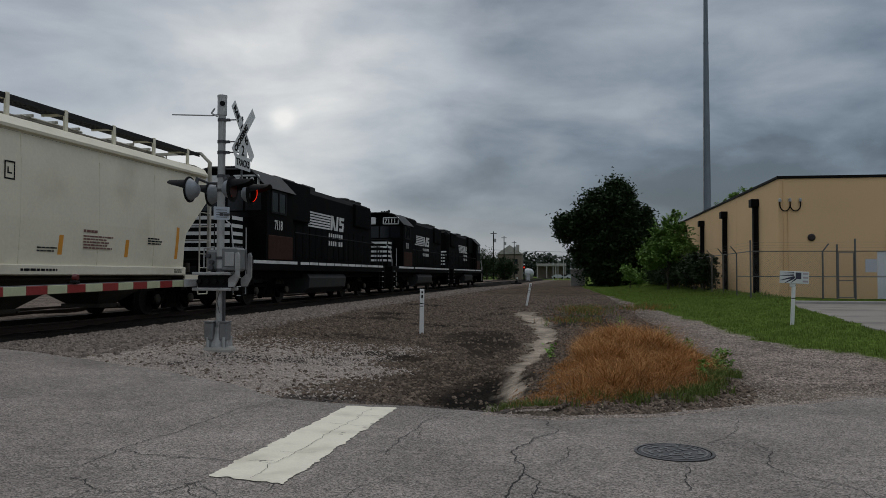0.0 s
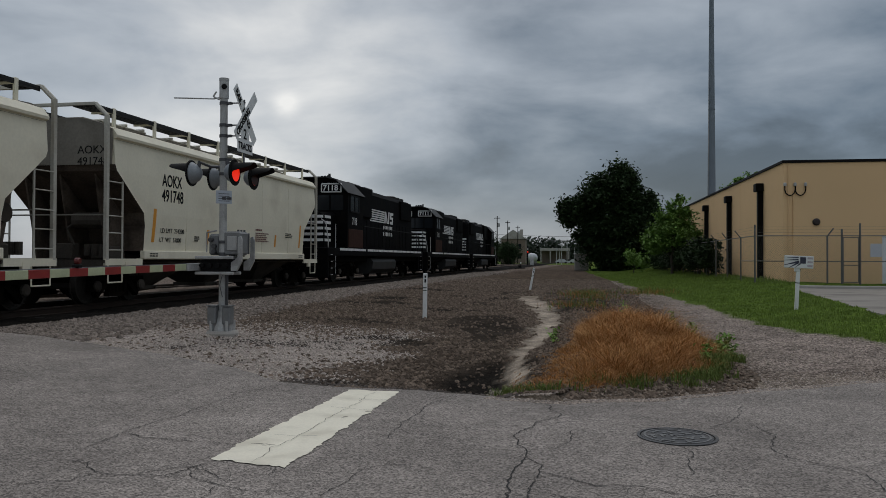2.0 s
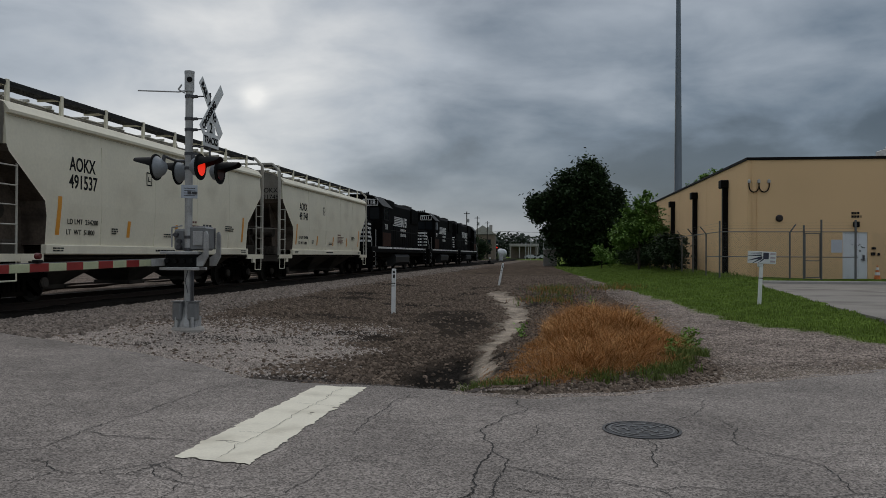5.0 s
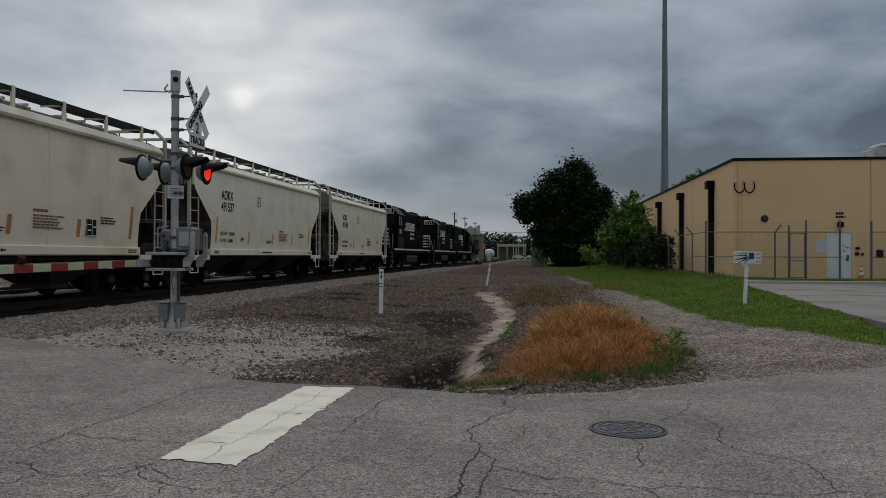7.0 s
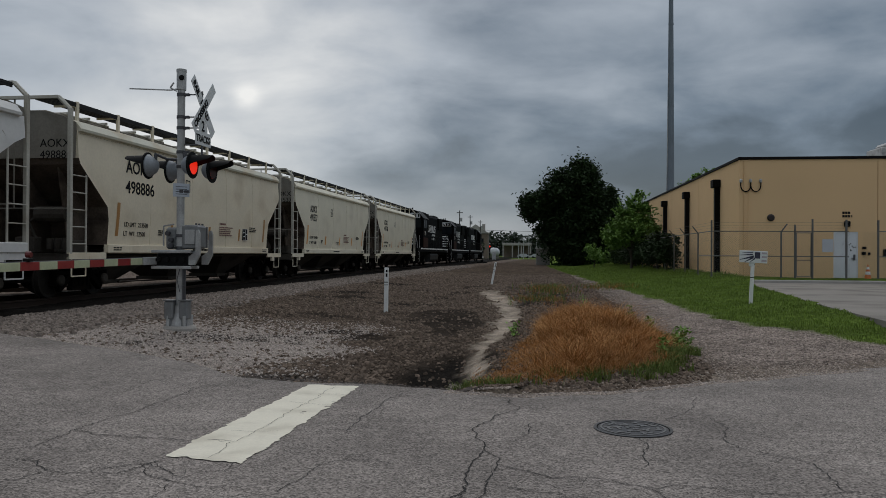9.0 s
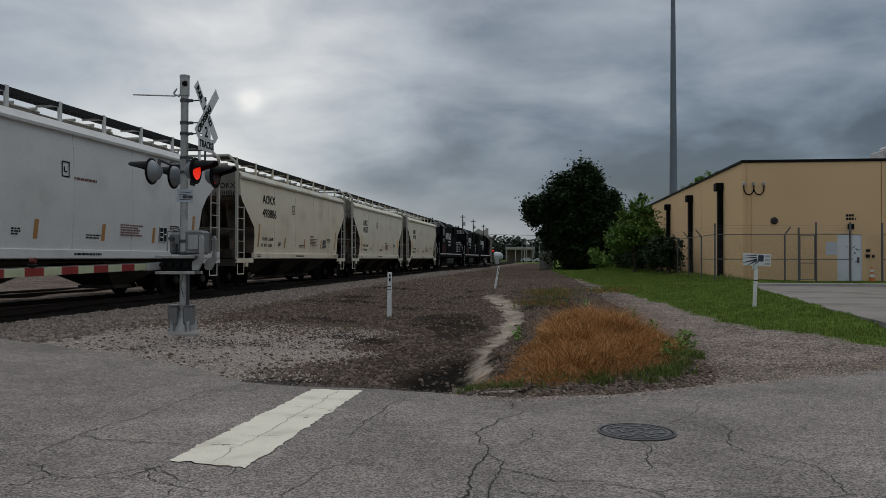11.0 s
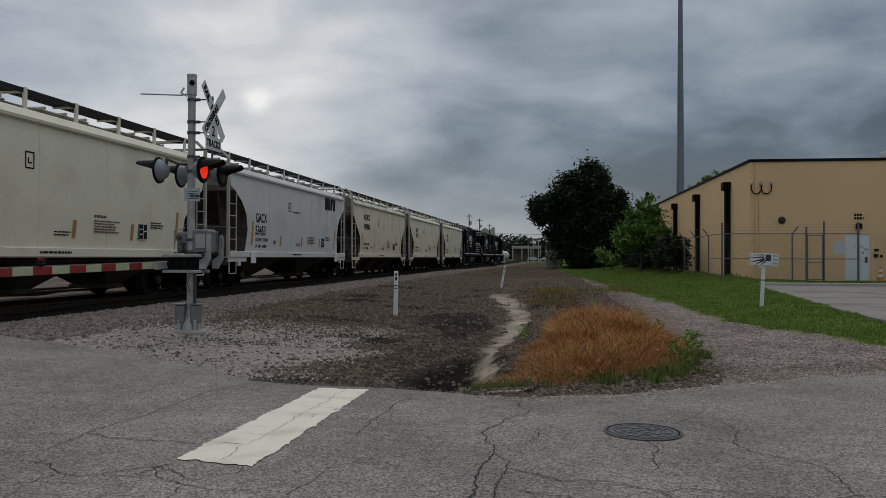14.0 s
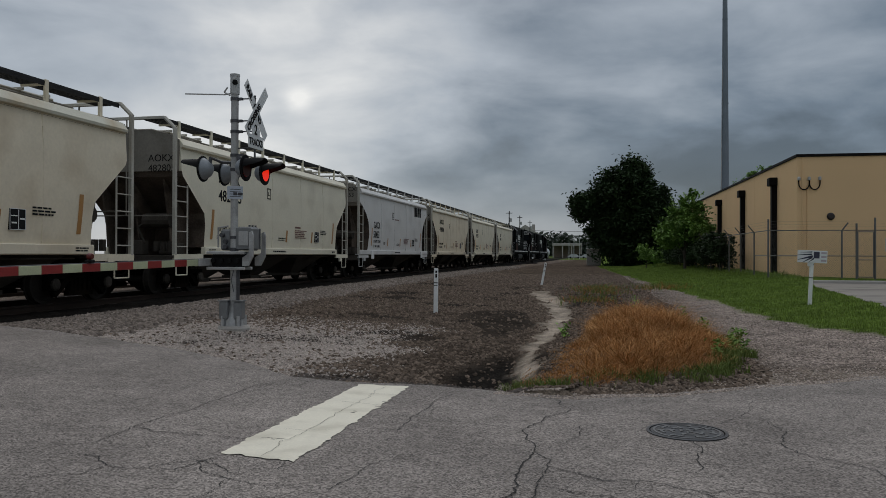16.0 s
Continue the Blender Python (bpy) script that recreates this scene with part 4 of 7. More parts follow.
    bm = bmesh.new()
    boxb(bm, -0.45, 0.45, -6.3, 6.3, 4.33, 4.52, 0.03)
    part("hatch_coaming", bm, M["end_dirt"], th)
    for q in range(4):
        bm = bmesh.new()
        yy = -4.6 + 9.2 * q / 3
        boxb(bm, -0.42, 0.42, yy - 1.05, yy + 1.05, 4.52, 4.58, 0.02)
        for e in (-0.8, 0.0, 0.8):
            box(bm, -0.5, 0.5, yy + e - 0.03, yy + e + 0.03, 4.56, 4.62)
        part("hatch", bm, M["post_dull"], th)
    # ends: platform, posts bent in at the top, ladders, crossbar, brake gear
    for e in (-1, 1):
        bm = bmesh.new()
        boxb(bm, -1.55, 1.55, *sorted((e * 5.45, e * 7.05)), 0.98, 1.05, 0.01)
        boxb(bm, -1.5, 1.5, *sorted((e * 6.9, e * 7.05)), 0.8, 1.05, 0.01)
        part("end_platform", bm, M["under"], th)
        for sx in (-1, 1):
            bm = bmesh.new()
            yy = e * 6.93
            boxb(bm, sx * 1.52 - 0.045, sx * 1.52 + 0.045, yy - 0.05, yy + 0.05, 1.05, 4.42, 0.008)
            rod(bm, (sx * 1.52, yy, 4.40), (sx * 1.22, yy, 4.69), 0.05, 6)
            part("end_post", bm, M["post_dull"], th)
            yi = e * 6.33
            top = 3.05 if kind != "round" else 3.35
            bm = bmesh.new()
            rod(bm, (sx * 1.54, yi, 1.05), (sx * 1.54, yi, top), 0.026, 6)
            if kind == "round":
                rod(bm, (sx * 1.54, yi, top), (sx * 1.54, e * 6.15, top + 0.2), 0.026, 6)
            part("ladder_rail", bm, M["post_dull"], th)
            for q in range(5):
                bm = bmesh.new()
                rod(bm, (sx * 1.55, yi, 1.28 + q * 0.40), (sx * 1.55, yy, 1.28 + q * 0.40), 0.015, 5)
                part("rung", bm, M["post_dull"], th)
            bm = bmesh.new()
            pipe(bm, [(sx * 1.52, e * 6.3, 1.0), (sx * 1.52, e * 6.3, 0.52), (sx * 1.52, e * 6.85, 0.52), (sx * 1.52, e * 6.85, 1.0)], 0.018, 5)
            part("sill_step", bm, M[paint], th)
            bm = bmesh.new()
            box(bm, *sorted((sx * 1.50, sx * 1.56)), *sorted((e * 5.5, e * 7.0)), 0.92, 1.08)
            box(bm, *sorted((sx * 1.49, sx * 1.57)), *sorted((e * 6.0, e * 6.22)), 0.78, 1.0)
            part("jacking_pad", bm, M[paint], th)
        bm = bmesh.new()
        yy = e * 6.93
        boxb(bm, -1.22, 1.22, yy - 0.04, yy + 0.04, 4.65, 4.73, 0.008)
        part("end_crossbar", bm, M["post_dull"], th)
        bm = bmesh.new()
        rod(bm, (0.1, yy, 2.1), (0.1, yy, 4.66), 0.022, 6)
        rod(bm, (-1.5, yy, 2.1), (1.5, yy, 2.1), 0.018, 5)
        part("end_grab_bar", bm, M["end_dirt"], th)
        # webs added to block the sky under the slope, in its darkened colour
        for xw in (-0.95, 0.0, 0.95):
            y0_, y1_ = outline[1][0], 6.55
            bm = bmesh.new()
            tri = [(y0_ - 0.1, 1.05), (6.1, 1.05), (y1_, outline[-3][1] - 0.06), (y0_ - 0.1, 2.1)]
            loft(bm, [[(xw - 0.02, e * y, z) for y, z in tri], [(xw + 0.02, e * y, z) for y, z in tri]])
            part("slope_web", fix(bm), M["grime_shade"], th)
        # upright end sheet, up to the hatch line, grey with road dust
        yb = outline[-1][0]
        sheet = [(-1.49, 3.2), (1.49, 3.2), (1.52, 3.93), (1.50, 4.14), (1.15, 4.30), (0.6, 4.42), (-0.6, 4.42), (-1.15, 4.30), (-1.50, 4.14), (-1.52, 3.93)]
        bm = bmesh.new()
        loft(bm, [[(x, e * (yb + 0.004), z if z > 3.5 else outline[-2][1]) for x, z in sheet], [(x, e * (yb + 0.034), z if z > 3.5 else outline[-2][1]) for x, z in sheet]])
        part("end_sheet", fix(bm), M["end_dirt"], th, "dusty upright end sheet")
        bm = bmesh.new()
        rod(bm, (0.2, e * 6.2, 2.0), (1.0, e * 6.2, 2.0), 0.2, 12)
        pipe(bm, [(0.3, e * 6.3, 2.0), (0.1, e * 6.4, 1.8), (0.3, e * 6.4, 1.4), (0.0, e * 6.4, 1.1)], 0.03, 5)
        boxb(bm, -0.2, 0.3, *sorted((e * 6.2, e * 6.5)), 1.06, 1.45, 0.02)
        boxb(bm, 0.6, 1.1, *sorted((e * 5.7, e * 6.2)), 1.06, 1.38, 0.03)
        for q in range(3):
            rod(bm, (0.7 + q * 0.2, e * 6.45, 1.15), (0.7 + q * 0.2, e * 6.45, 1.42), 0.08, 8)
        part("brake_gear", fix(bm), M["under"], th)
        bm = bmesh.new()
        box(bm, -0.18, 0.18, *sorted((e * 7.05, e * 7.5)), 0.72, 0.98)
        boxb(bm, -0.14, 0.14, *sorted((e * 7.45, e * 7.79)), 0.70, 1.0, 0.03)
        pipe(bm, [(0.35, e * 7.0, 0.8), (0.35, e * 7.4, 0.55), (0.2, e * 7.75, 0.5)], 0.03, 6)
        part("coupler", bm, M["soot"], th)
        truck(th, e * 5.75)
        # end lettering on the bulkhead
    if mark:
        lettering("reporting_mark", f"{mark}\n{number}", 0.27, back_plane(0.60, -outline[-1][0] - 0.036, 3.56 if kind != "round" else 4.0), M["black"], th, 1.0)
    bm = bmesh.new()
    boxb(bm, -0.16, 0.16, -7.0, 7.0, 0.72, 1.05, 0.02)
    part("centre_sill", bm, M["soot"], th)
    # three discharge hoppers
    for c in ((-3.6, 0.0, 3.6) if kind != "round" else (-2.9, 2.9)):
        half = 1.65 if kind != "round" else 2.4
        bm = bmesh.new()
        loft(bm, [[(-0.45, c - 0.35, 0.33), (0.45, c - 0.35, 0.33), (0.45, c + 0.35, 0.33), (-0.45, c + 0.35, 0.33)], [(-1.38, c - half, 1.18), (1.38, c - half, 1.18), (1.38, c + half, 1.18), (-1.38, c + half, 1.18)]])
        boxb(bm, -0.55, 0.55, c - 0.42, c + 0.42, 0.24, 0.34, 0.01)
        rod(bm, (-0.6, c + 0.3, 0.27), (0.6, c + 0.3, 0.27), 0.03, 6)
        part("discharge_hopper", fix(bm), M["under"], th)
    bm = bmesh.new()
    for c in (-1.8, 1.8):
        rod(bm, (1.25, c - 0.5, 1.0), (1.25, c + 0.5, 1.0), 0.02, 6)
    rod(bm, (1.3, -5.2, 0.98), (1.3, 5.2, 0.98), 0.02, 6)
    part("train_line_pipe", bm, M["under"], th)
    # lettering and tape on the near side
    if mark:
        size, wide, zm, zn = {"4917": (0.45, 0.80, 2.98, 2.58), "4915": (0.45, 0.80, 2.98, 2.58), "5345": (0.46, 0.86, 2.36, 1.90)}.get(number[:4], (0.46, 1.06, 3.17, 2.64))
        y0 = -4.66 if mark != "GACX" else -4.75
        lettering("reporting_mark", mark, size, side_plane(skin(zm, zm + 0.35), y0, zm), M["black"], th, wide * 0.95, 0.007)
        lettering("car_number", number, size, side_plane(skin(zn, zn + 0.35), y0 - 0.02, zn), M["black"], th, wide, 0.007)
        lettering("load_limit", f"LD LMT  {weight[0]}", 0.17, side_plane(skin(1.72, 1.9), -4.72, 1.76 if mark != "GACX" else 1.66), M["black"], th)
        lettering("light_weight", f"LT  WT  {weight[1]}", 0.17, side_plane(skin(1.45, 1.65), -4.74, 1.52 if mark != "GACX" else 1.42), M["black"], th)
    for yy in (-5.05, -2.2, 0.3, 2.7, 5.0):
        big = abs(yy) > 4
        bm = bmesh.new()
        z0, z1 = (1.5, 2.36) if big else (1.5, 1.92)
        n = 4
        for q in range(n):
            za, zb = z0 + (z1 - z0) * q / n, z0 + (z1 - z0) * (q + 1) / n
            dy = 0.05 * (yy > 0) - 0.025 + (0.02 if big else 0)
            lean = 0.07
            pts = [(skin(v, v + 0.01), yy + o + lean * (v - z0), v) for v, o in ((za, -0.07), (za, 0.07), (zb, 0.07), (zb, -0.07))]
            bm.faces.new([bm.verts.new(p) for p in pts])
        part("reflective_strip", bm, M[tape], th)
    bars("stencil", th, M["maroon"], skin(1.6, 2.0), 1.05, 1.92, 5, 1.1)
    bars("stencil", th, M["maroon"], skin(2.9, 3.0) if mark == "GACX" else skin(2.0, 2.1), -0.9 if mark == "GACX" else 1.05, 2.9 if mark == "GACX" else 2.02, 1, 0.9 if mark == "GACX" else 0.5, 0.06)
    bars("stencil", th, M["black"], skin(1.8, 2.05), 3.6, 1.98, 3, 0.7)
    bars("stencil", th, M["black"], skin(1.5, 1.7), -0.4, 1.62, 2, 0.6, 0.03)
    bars("stencil", th, M["black"], 1.604, -5.25, 1.19, 2, 0.4, 0.03, 0.055)
    bars("stencil", th, M["black"], 1.604, -0.9, 1.15, 1, 1.2, 0.05)
    bars("stencil", th, M["black"], 1.604, 4.85, 1.19, 2, 0.45, 0.03, 0.055)
    bars("stencil", th, M["black"], skin(1.5, 1.7), -2.95, 1.68, 3, 0.28, 0.035, 0.055)
    bm = bmesh.new()
    xx = skin(2.9, 3.3)
    for q in ((-1.36, -1.33, 2.95, 3.25), (-1.11, -1.08, 2.95, 3.25), (-1.36, -1.08, 2.92, 2.95), (-1.36, -1.08, 3.25, 3.28), (-1.28, -1.16, 3.03, 3.06), (-1.28, -1.25, 3.06, 3.16)):
        box(bm, xx, xx + 0.003, *q)
    part("plate_mark", bm, M["black"], th)
    if placard:
        bm = bmesh.new()
        box(bm, skin(1.5, 1.95) - 0.03, skin(1.5, 1.95) + 0.008, 3.0, 3.42, 1.54, 1.95)
        pl = part("test_panel", bm, M["black"], th, "black consolidated stencil panel with white lines")
        bm = bmesh.new()
        xx = skin(1.5, 1.95) + 0.008
        for q in ((3.22, 3.235, 1.56, 1.93), (3.03, 3.2, 1.80, 1.82), (3.05, 3.18, 1.66, 1.69), (3.26, 3.39, 1.74, 1.77), (3.0, 3.42, 1.54, 1.552), (3.0, 3.42, 1.938, 1.95), (3.0, 3.012, 1.54, 1.95), (3.408, 3.42, 1.54, 1.95)):
            box(bm, xx, xx + 0.003, *q)
        part("panel_line", bm, M["white"], pl)
    if mark == "GACX":
        # the maker's mark: heavy black shapes, not lettered
        bm = bmesh.new()
        xx = skin(3.3, 3.9)
        for k, (w0, w1) in enumerate(((0.42, 0.36), (0.36, 0.22), (0.2, 0.34), (0.34, 0.3))):
            y0 = 3.55 + k * 0.42
            pts = [(y0, 3.3), (y0 + w0, 3.3), (y0 + w1 + 0.06, 3.86), (y0 + 0.06, 3.86)]
            loft(bm, [[(xx, y, z) for y, z in pts], [(xx + 0.003, y, z) for y, z in pts]])
        fix(bm)
        part("owner_mark", bm, M["black"], th, "heavy black owner's mark")
        for yy in (-5.0, 5.2):
            bm = bmesh.new()
            boxb(bm, 1.6, 1.625, yy - 0.22, yy + 0.22, 0.86, 1.26, 0.005)
            part("sill_plate", bm, M["white"], th)
    return th


def build_loco(s, number, flip=False):
    m = on_track(s) @ (pose(0, 0, 0, 0, 0, 180) if flip else Matrix())
    th = thing("diesel_locomotive", m, "black diesel freight locomotive with white nose stripes and frame line", "locomotive", "locomotives of the train")
    near = -1 if flip else 1
    L = 9.4
    bm = bmesh.new()
    boxb(bm, -1.5, 1.5, -L, L, 1.22, 1.58, 0.02)
    boxb(bm, -1.1, 1.1, -L, L, 0.95, 1.25, 0.02)
    part("frame", bm, M["loco"], th)
    for sx in (-1, 1):
        bm = bmesh.new()
        yy = -L + 1.6
        while yy < L - 1.0:
            ln = 4.0 if yy < -4.2 else 0.95
            box(bm, *sorted((sx * 1.50, sx * 1.508)), yy, yy + ln, 1.47, 1.58)
            yy += ln + (0.35 if yy < -4.2 else 0.09)
        part("frame_stripe", bm, M["loco_white"], th)
    # cab with sloped roof edges
    prof = [(-1.5, 1.58), (1.5, 1.58), (1.52, 3.95), (1.42, 4.02), (0.95, 4.50), (0.55, 4.60), (-0.55, 4.60), (-0.95, 4.50), (-1.42, 4.02), (-1.52, 3.95)]
    bm = bmesh.new()
    loft(bm, [[(x, -6.75, z) for x, z in prof], [(x, -4.3, z) for x, z in prof]])
    cab = part("cab", fix(bm), M["loco"], th)
    bm = bmesh.new()
    roof = [(1.60, 3.93), (0.98, 4.53), (0.55, 4.635), (-0.55, 4.635), (-0.98, 4.53), (-1.60, 3.93), (-1.55, 3.93), (-0.96, 4.49), (-0.5, 4.59), (0.5, 4.59), (0.96, 4.49), (1.55, 3.93)]
    loft(bm, [[(x, -6.95, z) for x, z in roof], [(x, -4.2, z) for x, z in roof]])
    part("cab_roof", fix(bm), M["loco_roof"], cab, "faded dark cab roof")
    for sx in (-1, 1):
        bm = bmesh.new()
        for y0, y1 in ((-6.35, -5.75), (-5.68, -5.08)):
            box(bm, *sorted((sx * 1.5, sx * 1.522)), y0, y1, 3.2, 3.84)
        part("side_window", bm, M["glass"], cab)
        bm = bmesh.new()
        for q in ((-6.42, -6.35, 3.14, 3.9), (-5.75, -5.68, 3.14, 3.9), (-5.08, -5.01, 3.14, 3.9), (-6.42, -5.01, 3.84, 3.9), (-6.42, -5.01, 3.14, 3.2)):
            box(bm, *sorted((sx * 1.5, sx * 1.545)), *q)
        part("window_frame", bm, M["handrail"], cab)
        bm = bmesh.new()
        boxb(bm, *sorted((sx * 1.2, sx * 1.53)), -6.6, -4.35, 1.62, 2.42, 0.02)
        part("battery_box", bm, M["loco_rust"], th)
    bm = bmesh.new()
    for x0, x1 in ((-1.3, -0.7), (-0.62, -0.04), (0.04, 0.62), (0.7, 1.3)):
        box(bm, x0, x1, -6.775, -6.74, 3.2, 3.85)
    part("windscreen", bm, M["glass"], cab)
    bm = bmesh.new()
    boxb(bm, -1.24, -0.22, -6.83, -6.74, 3.95, 4.36, 0.04)
    part("number_board", bm, M["loco_white"], cab, "white-framed dark number board")
    bm = bmesh.new()
    boxb(bm, 0.22, 1.24, -6.83, -6.74, 3.95, 4.36, 0.04)
    nb = part("number_board", bm, M["loco_white"], cab, "white-framed dark number board")
    if not flip:
        bm = bmesh.new()
        boxb(bm, 0.27, 1.19, -6.84, -6.8, 3.99, 4.32, 0.03)
        part("board_glass", bm, M["loco"], nb)
        lettering("board_number", number, 0.33, back_plane(0.33, -6.845, 4.04), M["loco_white"], nb, 1.12, 0.006)
    # short nose with stripes
    bm = bmesh.new()
    nose = [(-0.95, 1.58), (0.95, 1.58), (0.95, 3.0), (0.75, 3.15), (-0.75, 3.15), (-0.95, 3.0)]
    loft(bm, [[(x, -8.35, z if z < 2 else z - 0.12) for x, z in nose], [(x, -6.7, z) for x, z in nose]])
    part("nose", fix(bm), M["loco"], th)
    bm = bmesh.new()
    for k in range(5):
        zz = 1.85 + k * 0.24
        box(bm, -0.9, 0.9, -8.365, -8.34, zz, zz + 0.11)
        for sx in (-1, 1):
            box(bm, *sorted((sx * 0.945, sx * 0.957)), -8.3, -7.5, zz, zz + 0.11)
    part("nose_stripe", bm, M["loco_white"], th)
    # long hood
    hood = [(-0.95, 1.58), (0.95, 1.58), (0.95, 4.28), (0.70, 4.52), (-0.70, 4.52), (-0.95, 4.28)]
    bm = bmesh.new()
    loft(bm, [[(x, -4.3, z) for x, z in hood], [(x, L - 0.95, z) for x, z in hood], [(x * 0.85, L - 0.7, 1.58 + (z - 1.58) * 0.96) for x, z in hood]])
    hd = part("long_hood", fix(bm), M["loco"], th)
    for sx in (-1, 1):
        for k in range(13):
            yy = -2.6 + k * 0.78
            bm = bmesh.new()
            boxb(bm, *sorted((sx * 0.94, sx * 0.972)), yy, yy + 0.72, 1.75, 3.0, 0.008)
            part("hood_door", bm, M["loco"], hd)
        bm = bmesh.new()
        boxb(bm, *sorted((sx * 0.9, sx * 1.12)), -4.2, -1.4, 3.1, 4.5, 0.03)
        part("blower_duct", bm, M["loco"], hd)
        bm = bmesh.new()
        boxb(bm, *sorted((sx * 0.9, sx * 1.06)), 5.2, 7.9, 3.35, 4.4, 0.03)
        part("air_intake", bm, M["loco"], hd)
        for k in range(9):
            bm = bmesh.new()
            box(bm, *sorted((sx * 1.061, sx * 1.075)), 5.25, 7.85, 3.42 + k * 0.105, 3.46 + k * 0.105)
            part("intake_slat", bm, M["loco"], hd)
    for yy in (5.6, 6.6, 7.6):
        bm = bmesh.new()
        lathe(bm, ((0.58, 4.5), (0.6, 4.66), (0.52, 4.7), (0.2, 4.68)), 18, Matrix.Translation((0, yy, 0)))
        part("radiator_fan", fix(bm), M["loco_roof"], hd)
    bm = bmesh.new()
    boxb(bm, -0.5, 0.5, -0.6, 0.9, 4.5, 4.72, 0.04)
    boxb(bm, -0.7, 0.7, -4.1, -2.0, 4.5, 4.66, 0.05)
    for k in range(3):
        rod(bm, (0.2 * k - 0.2, -5.0 - 0.12 * k, 4.72), (0.2 * k - 0.2, -5.5 - 0.12 * k, 4.74), 0.035, 8, 0.075)
    rod(bm, (0, -5.3, 4.6), (0, -5.3, 4.75), 0.02, 5)
    rod(bm, (0.5, -6.4, 4.6), (0.5, -6.4, 4.8), 0.06, 8)
    part("roof_gear", fix(bm), M["loco_roof"], hd)
    # owner's mark on the hood side: stripes and a bold block shape, with bars for the words below
    for sx in (-1, 1):
        bm = bmesh.new()
        y0 = -1.35
        fwd = 1 if sx > 0 else -1
        xx = (0.972, 0.978) if sx > 0 else (-0.978, -0.972)
        base = -1.6 if sx > 0 else 3.6
        for k in range(6):
            zz = 3.0 + k * 0.108
            e0, e1 = sorted((base + fwd * (0.35 - 0.07 * k), base + fwd * (3.15 + 0.02 * k)))
            box(bm, *xx, e0, e1, zz, zz + 0.066)

        def slab(a0, a1, lean, z0, z1):
            pts = [(base + fwd * a0, z0), (base + fwd * a1, z0), (base + fwd * (a1 + lean), z1), (base + fwd * (a0 + lean), z1)]
            loft(bm, [[(xx[0], y, z) for y, z in pts], [(xx[1], y, z) for y, z in pts]])

        slab(3.2, 3.48, 0.12, 3.0, 3.62)
        slab(3.75, 4.0, -0.38, 3.0, 3.62)
        slab(4.0, 4.26, 0.12, 3.0, 3.62)
        for z0, z1, a0, a1 in ((3.0, 3.14, 4.45, 5.1), (3.14, 3.3, 4.9, 5.15), (3.26, 3.38, 4.5, 5.15), (3.34, 3.5, 4.5, 4.75), (3.48, 3.62, 4.5, 5.2)):
            slab(a0, a1, 0.03, z0, z1)
        part("owner_mark", bm, M["loco_white"], th, "white striped owner's mark")
        for row in (2.66, 2.34):
            for k in range(7):
                a = base + fwd * (3.0 + k * 0.3)
                bm = bmesh.new()
                box(bm, *xx, *sorted((a, a + fwd * 0.18)), row, row + 0.2)
                part("lettering_bar", bm, M["loco_white"], th)
    if not flip:
        lettering("cab_number", number, 0.44, side_plane(1.524, -6.1, 2.62), M["loco_white"], th, 0.85, 0.008)
    # handrails and posts
    for sx in (-1, 1):
        for k in range(10):
            yy = -4.0 + k * 1.3
            bm = bmesh.new()
            rod(bm, (sx * 1.46, yy, 1.58), (sx * 1.46, yy, 2.62), 0.02, 6)
            part("handrail_post", bm, M["handrail"], th)
        bm = bmesh.new()
        pipe(bm, [(sx * 1.46, -4.0, 2.62), (sx * 1.46, 7.7, 2.62), (sx * 1.2, 8.9, 2.55), (sx * 1.2, 8.9, 1.2)], 0.02, 6)
        part("handrail", bm, M["handrail"], th)
        for e in (-1, 1):
            bm = bmesh.new()
            yy = e * (L - 0.25)
            pipe(bm, [(sx * 1.42, yy, 0.45), (sx * 1.42, yy, 1.9), (sx * 1.2, yy - e * 0.3, 2.6), (sx * 0.9, yy - e * 0.55, 2.75)], 0.02, 6)
            pipe(bm, [(sx * 1.46, yy - e * 0.85, 0.45), (sx * 1.46, yy - e * 0.85, 2.55)], 0.02, 6)
            part("step_grab", bm, M["galv"] if e < 0 else M["handrail"], th)
            for k in range(4):
                bm = bmesh.new()
                boxb(bm, *sorted((sx * 1.05, sx * 1.5)), *sorted((yy - e * 0.02, yy - e * 0.8)), 0.38 + k * 0.29, 0.42 + k * 0.29, 0.006)
                part("step", bm, M["loco"], th)
                bm = bmesh.new()
                box(bm, *sorted((sx * 1.5, sx * 1.505)), *sorted((yy - e * 0.1, yy - e * 0.4)), 0.395 + k * 0.29, 0.415 + k * 0.29)
                part("step_edge", bm, M["loco_white"], th)
    # fuel tank, air tanks, trucks, pilots, couplers
    bm = bmesh.new()
    tank = [(-1.1, 0.32), (1.1, 0.32), (1.38, 0.55), (1.42, 0.95), (1.3, 1.12), (-1.3, 1.12), (-1.42, 0.95), (-1.38, 0.55)]
    loft(bm, [[(x, -2.2, z) for x, z in tank], [(x, 2.6, z) for x, z in tank]])
    part("fuel_tank", fix(bm), M["loco_roof"], th, "dusty dark grey fuel tank")
    for sx in (-1, 1):
        bm = bmesh.new()
        rod(bm, (sx * 1.25, -1.6, 1.3), (sx * 1.25, 2.2, 1.3), 0.17, 12)
        part("air_reservoir", bm, M["loco"], th)
